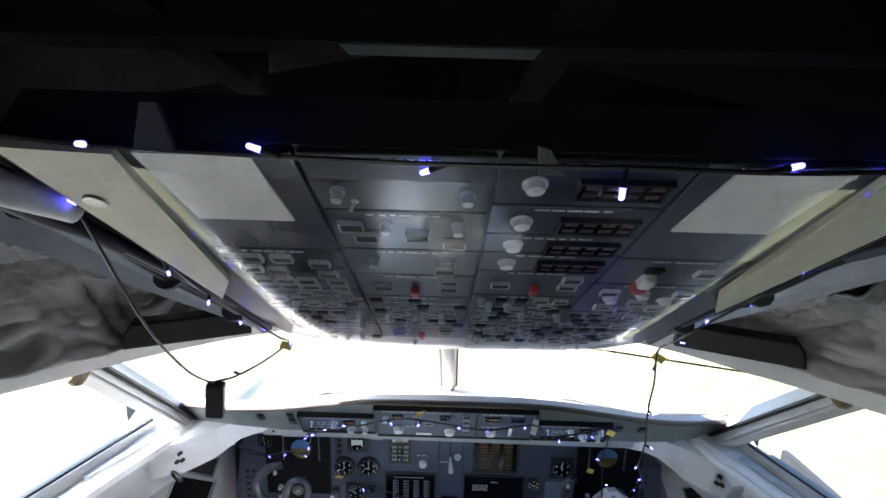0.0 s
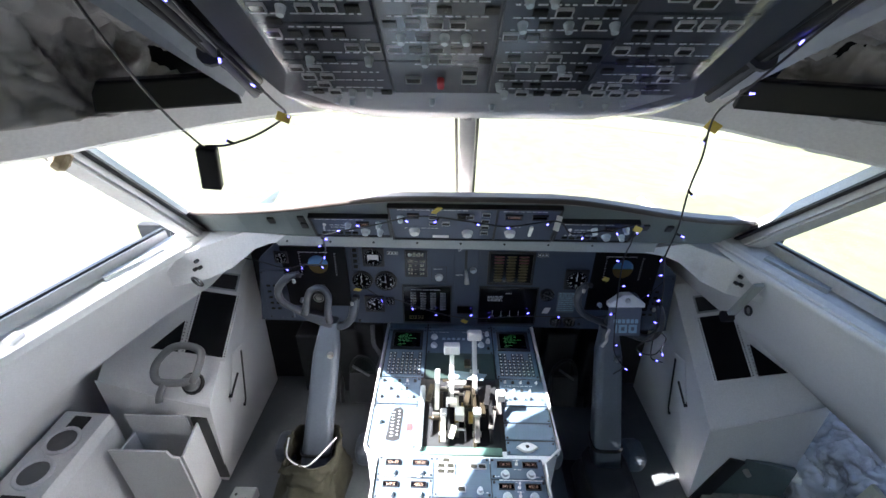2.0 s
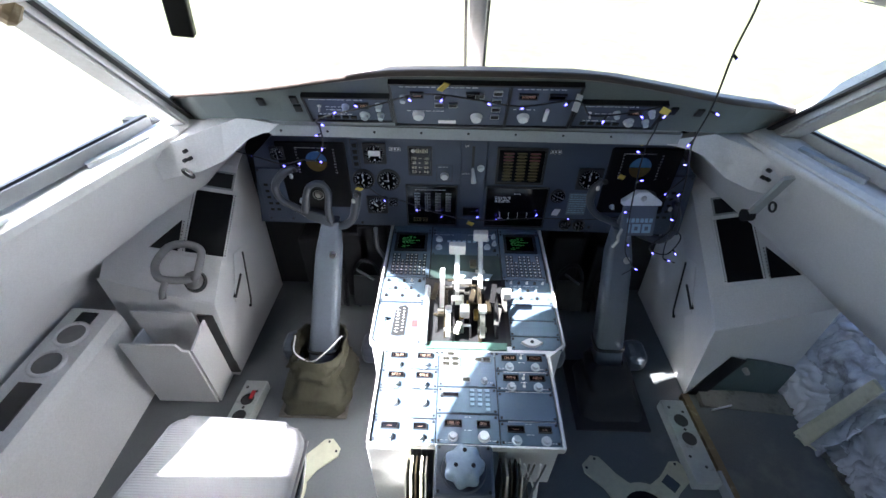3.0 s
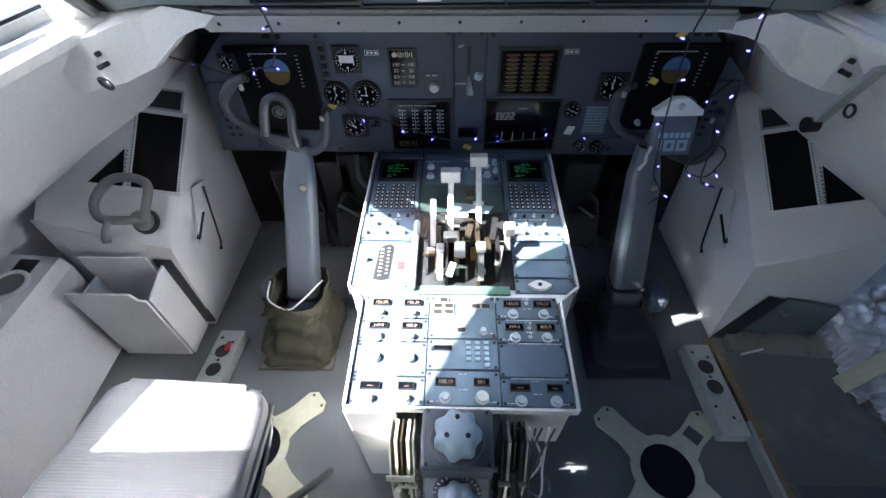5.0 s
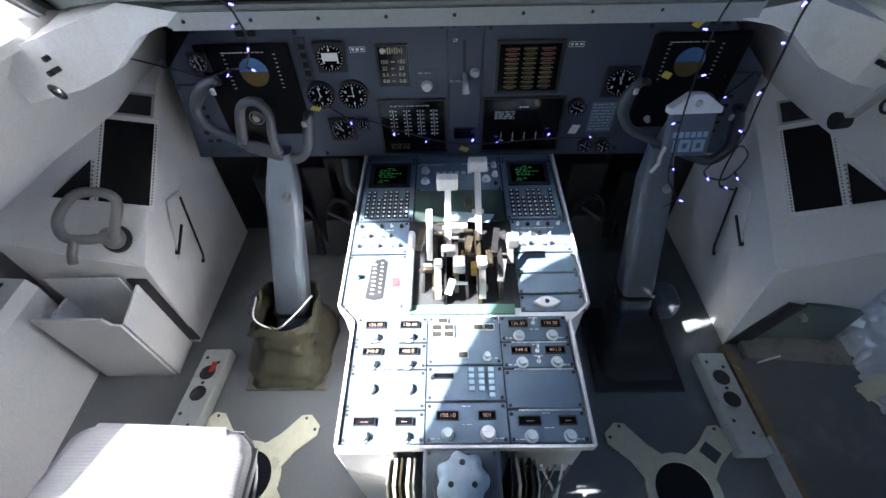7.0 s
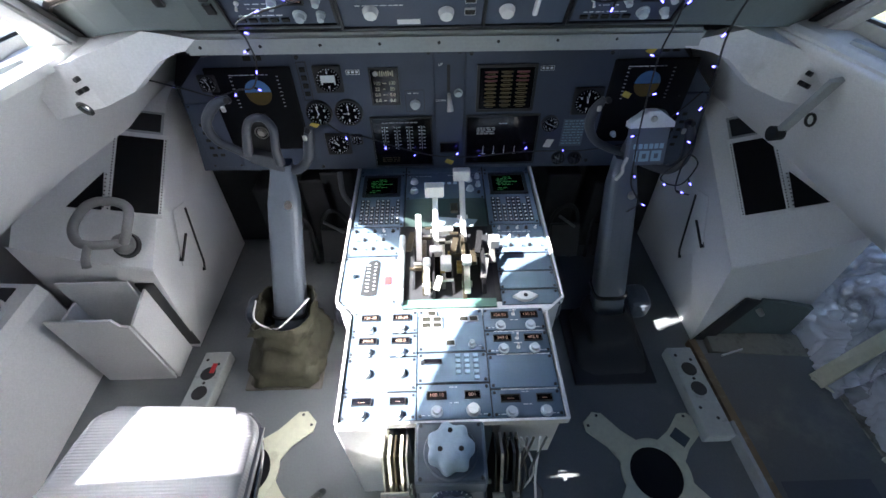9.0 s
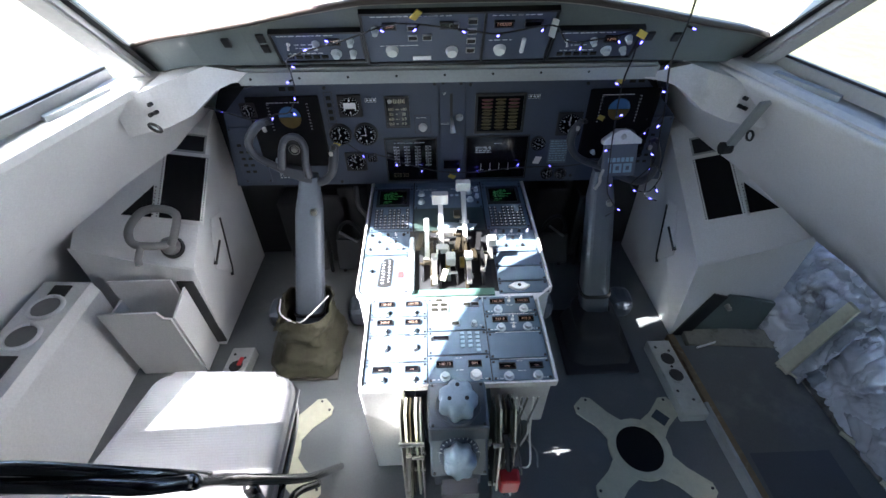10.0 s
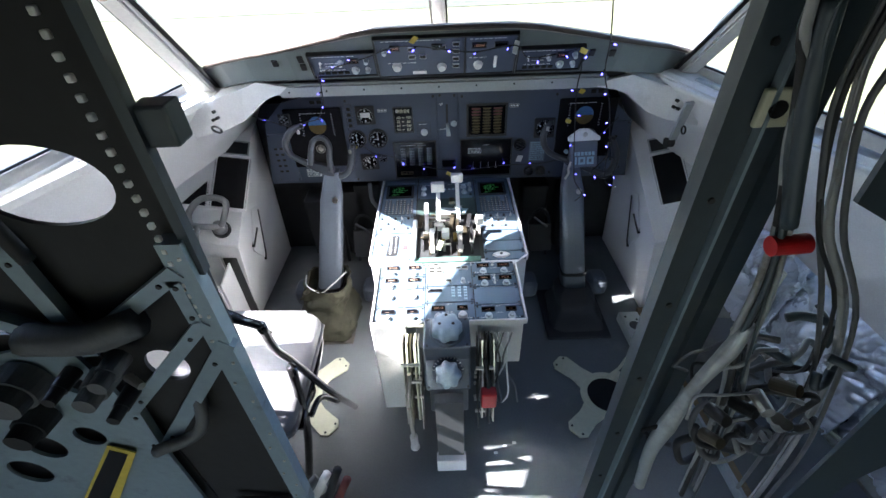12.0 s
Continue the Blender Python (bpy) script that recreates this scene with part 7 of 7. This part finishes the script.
# ceiling side: grey insulation above the header, stringer, tube
for sg in (-1, 1):
    k = 1 if sg < 0 else 1.06
    bag("insulation_blanket", lambda s, t, sg=sg, k=k: Vector((sg * k * (0.80 - 0.33 * s), 0.90 + 0.40 * s, 1.295)).lerp(Vector((sg * k * (0.56 - 0.14 * s), 0.78 + 0.44 * s, 1.64 - 0.26 * s)), t) + Vector((sg * 0.05 * math.sin(t * 3.1), 0.05 * math.sin(t * 3.1), 0.03 * math.sin(t * 3.1))), LINER, 0.08, 10, 20 + sg, "crumpled grey insulation blanket above the side window", 80, 80, group="insulation blankets")
    st = thing("stringer", (sg * 0.4, 1.0, 1.5), "blue-grey metal stringer beside the overhead panel", "stringer", "stringers")
    part("flange", slab(B(), [(sg * k * 0.465, 0.78, 1.675), (sg * k * 0.485, 0.78, 1.635), (sg * k * 0.378, 1.262, 1.315), (sg * k * 0.362, 1.262, 1.335)], 0.008), RAILM, st)
    part("web", slab(B(), [(sg * k * 0.468, 0.78, 1.675), (sg * k * 0.365, 1.262, 1.338), (sg * k * 0.355, 1.262, 1.365), (sg * k * 0.455, 0.78, 1.71)], 0.004), DARK, st)
    tab = part("tab", box(B(), (0, 0, 0), (0.05, 0.07, 0.006), pose(sg * k * 0.53, 0.93, 1.545, 25, 30 * sg, 20 * sg), 0.002), GREY, st)
    part("tab_hole", cyl(B(), pose(sg * k * 0.53, 0.93, 1.545, 25, 30 * sg, 20 * sg) @ Matrix.Translation((0, 0, -0.005)), 0.009, 0.009, 0.010, 14), BLACK, tab)
    lm = thing("cable_loom", (sg * k * 0.37, 0.95, 1.55), "dark cable bundle along the overhead panel", "cable", "cable looms")
    for q, (dx, dz, rr) in enumerate(((0, 0, 0.009), (0.012, 0.008, 0.007), (-0.011, 0.009, 0.006), (0.003, -0.011, 0.007), (0.012, -0.006, 0.005))):
        part("cable", tube(B(), [(sg * k * 0.40 + dx, 0.72, 1.70 + dz), (sg * k * 0.375 - dx * 0.6, 0.85, 1.60 + dz), (sg * k * 0.352 + dx, 1.0, 1.495 - dz * 0.5), (sg * k * 0.335 + dx, 1.22, 1.335 + dz)], rr, 7), (DARK, BLACK, DARK, BROWNC, DARK)[q], lm, "", True)
    for f in (0.3, 0.6, 0.85):
        c = Vector((sg * k * 0.40, 0.72, 1.70)).lerp(Vector((sg * k * 0.335, 1.22, 1.335)), f)
        part("tie", cyl(B(), basis(c, (1, 0, 0), (0, 0.59, 0.81)), 0.02, 0.02, 0.006, 12), BROWNC, lm)
    single("header_box", prism(B(), [(-0.1, 0), (0.1, 0), (0.095, 0.03), (0.085, 0.045), (-0.085, 0.045), (-0.095, 0.03)], 0.035, basis((sg * 0.485 * k + 0.01, 1.238, 1.303), (0.9, -0.42 * sg, 0), (0, 0, 1)), 0.004), BLACK, "black rounded box fixed on the header beam", "box", "header boxes")
    single("latch_end", tube(B(), [(sg * 0.705 * k, 1.26, 1.215), (sg * 0.715 * k, 1.25, 1.20), (sg * 0.73 * k, 1.262, 1.19)], [0.012, 0.016, 0.01], 8), WOOD, "corroded fitting at the top of the window post", "fitting", "post fittings")
single("duct", tube(B(), [(-0.32, 0.72, 1.70), (-0.345, 0.74, 1.66), (-0.35, 0.79, 1.62), (-0.325, 0.85, 1.59)], 0.014, 12), PALE, "pale flexible duct beside the overhead panel", "duct", smooth=True)

# ---- window sill fittings ----
for sg in (-1, 1):
    single("sill_rail", bar(B(), (sg * 0.775, 1.495, 0.878), (sg * 0.85, 1.37, 0.868), 0.02, 0.018), RAILM, "thin metal slide rail on the window sill", "rail", "sill rails")
    single("sill_rail", bar(B(), (sg * 0.855, 1.50, 0.882), (sg * 1.185, 0.62, 0.832), 0.025, 0.02), PRIMER, "green metal window track on the sill", "rail", "sill rails")
    single("sill_stop", box(B(), (sg * 0.905, 1.18, 0.855), (0.02, 0.03, 0.012), None, 0.003), GREY, "small grey stop on the window sill", "stop", "sill stops")
single("red_torch", tube(B(), [(0.83, 1.50, 0.880), (0.845, 1.488, 0.880), (0.858, 1.477, 0.879)], [0.006, 0.008, 0.006], 10), REDM, "small red plastic thing lying on the sill", "torch", smooth=True)
for i, (x, y) in enumerate(((0.165, 0.84), (0.195, 0.85), (0.135, 0.82))):
    single("paper_scrap", box(B(), (x, y, 0.003), (0.012, 0.008, 0.003), None, 0.001, 1), WHITEP, "small white scrap on the floor", "scrap", "scraps")

# ---- string of small blue lights ----
def light_string(pts, step, seed, label, k=8, r=0.0018, sz=0.75):
    t = thing("light_string", pts[0], label, "fairy lights", "fairy lights")
    line = smooth_line(pts, k)
    part("cable", tube(B(), pts, r, 6, k), BLACK, t)
    rnd = random.Random(seed)
    acc = 0.03
    for a, b in zip(line, line[1:]):
        acc += (b - a).length
        if acc > step * 1.25:
            acc = rnd.uniform(-0.02, 0.01)
            d = Vector((rnd.uniform(-1, 1), rnd.uniform(-0.6, 0.3), rnd.uniform(-0.9, 0.6))).normalized()
            q = d.to_track_quat("Z", "Y").to_matrix().to_4x4()
            m = Matrix.Translation(b) @ q
            s = part("socket", cyl(B(), m, 0.0022, 0.0026, 0.014 * sz, 8), BLACK, t)
            bm = cyl(B(), m @ Matrix.Translation((0, 0, 0.014 * sz)), 0.0023 * sz, 0.0019 * sz, 0.007 * sz, 8)
            bmesh.ops.create_uvsphere(bm, u_segments=8, v_segments=6, radius=0.0021 * sz, matrix=m @ Matrix.Translation((0, 0, 0.021 * sz)))
            part("bulb", bm, LED, s, "glowing blue bulb")
    return t


light_string([(-0.31, 0.76, 1.65), (-0.25, 0.765, 1.643), (-0.12, 0.768, 1.638), (0.0, 0.766, 1.636), (0.1, 0.768, 1.637), (0.22, 0.766, 1.637), (0.35, 0.755, 1.645)], 0.075, 3, "blue fairy lights along the aft edge of the overhead panel", sz=0.9)
light_string([(-0.31, 0.78, 1.635), (-0.305, 0.90, 1.545), (-0.31, 1.0, 1.468), (-0.315, 1.1, 1.40), (-0.30, 1.2, 1.32), (-0.305, 1.255, 1.285), (-0.335, 1.22, 1.265), (-0.365, 1.17, 1.26), (-0.383, 1.135, 1.268)], 0.07, 9, "blue fairy lights down the edge of the overhead panel")
light_string([(0.35, 0.78, 1.635), (0.352, 0.92, 1.53), (0.37, 1.05, 1.44), (0.385, 1.18, 1.345), (0.395, 1.255, 1.29), (0.40, 1.262, 1.22), (0.405, 1.28, 1.15), (0.43, 1.32, 1.05), (0.45, 1.37, 0.95), (0.50, 1.43, 0.85), (0.53, 1.46, 0.75), (0.545, 1.47, 0.66), (0.50, 1.46, 0.60), (0.56, 1.47, 0.57), (0.585, 1.48, 0.62), (0.545, 1.47, 0.65), (0.56, 1.48, 0.55), (0.60, 1.48, 0.53)], 0.075, 12, "blue fairy lights hanging from the overhead panel")
light_string([(0.40, 1.44, 1.0), (0.415, 1.47, 0.94), (0.42, 1.50, 0.86), (0.44, 1.52, 0.72), (0.45, 1.51, 0.62), (0.46, 1.50, 0.55), (0.49, 1.49, 0.50), (0.47, 1.49, 0.47)], 0.06, 14, "blue fairy lights draped over the shaded yoke")
light_string([(-0.70, 1.62, 0.80), (-0.66, 1.63, 0.78), (-0.60, 1.66, 0.74), (-0.54, 1.67, 0.715), (-0.48, 1.67, 0.73), (-0.42, 1.62, 0.76), (-0.38, 1.58, 0.83), (-0.36, 1.52, 0.90), (-0.33, 1.44, 0.96), (-0.2, 1.42, 1.0), (-0.1, 1.405, 1.03), (0.02, 1.40, 1.02), (0.1, 1.40, 1.01), (0.21, 1.41, 1.02), (0.25, 1.42, 0.985), (0.34, 1.43, 0.99), (0.40, 1.44, 1.0)], 0.06, 15, "blue fairy lights wound over the yoke and the mode panels")
light_string([(-0.30, 1.70, 0.62), (-0.26, 1.71, 0.58), (-0.2, 1.72, 0.56), (-0.1, 1.72, 0.52), (0.0, 1.71, 0.50), (0.1, 1.72, 0.49), (0.2, 1.72, 0.50), (0.29, 1.71, 0.51), (0.40, 1.68, 0.53), (0.50, 1.62, 0.60), (0.58, 1.62, 0.68), (0.62, 1.63, 0.72)], 0.07, 18, "blue fairy lights across the lower panel")
single("hanging_cord", tube(B(), [(-0.33, 0.86, 1.58), (-0.35, 0.95, 1.44), (-0.368, 1.04, 1.34), (-0.378, 1.10, 1.29), (-0.383, 1.13, 1.268)], 0.0015, 6), BLACK, "thin black cord from the ceiling to the box", "cord")
single("battery_box", box(B(), (0, 0, 0), (0.028, 0.016, 0.066), pose(-0.385, 1.135, 1.235, 8, 8, 10), 0.003), BLACK, "small black battery box hanging on cords", "battery box")
for i, (x, y, z, rz) in enumerate(((-0.305, 1.245, 1.283, 20), (0.402, 1.262, 1.272, -20), (-0.06, 1.405, 1.045, 60), (0.40, 1.425, 0.995, 10), (0.025, 1.715, 0.478, 0), (-0.335, 1.715, 0.605, 20), (0.455, 1.66, 0.70, 10), (0.50, 1.70, 0.79, 15))):
    single("tape_piece", box(B(), (0, 0, 0), (0.022, 0.003, 0.014 + 0.004 * (i % 3)), pose(x, y, z, 20 * (i % 3), 25, rz), 0.001, 1), YELLOW, "crumpled bit of yellow tape", "tape", "tape pieces")
single("paper_tag", box(B(), (0, 0, 0), (0.022, 0.003, 0.03), pose(0.30, 1.71, 0.535, 15, 10, 10), 0.001, 1), WHITEP, "white crumpled tag hanging on the panel", "tag")
single("paper_tag", box(B(), (0, 0, 0), (0.014, 0.003, 0.035), pose(0.212, 1.41, 1.015, -30, 20, 0), 0.001, 1), WHITEP, "white strip hanging on the mode panel", "tag")
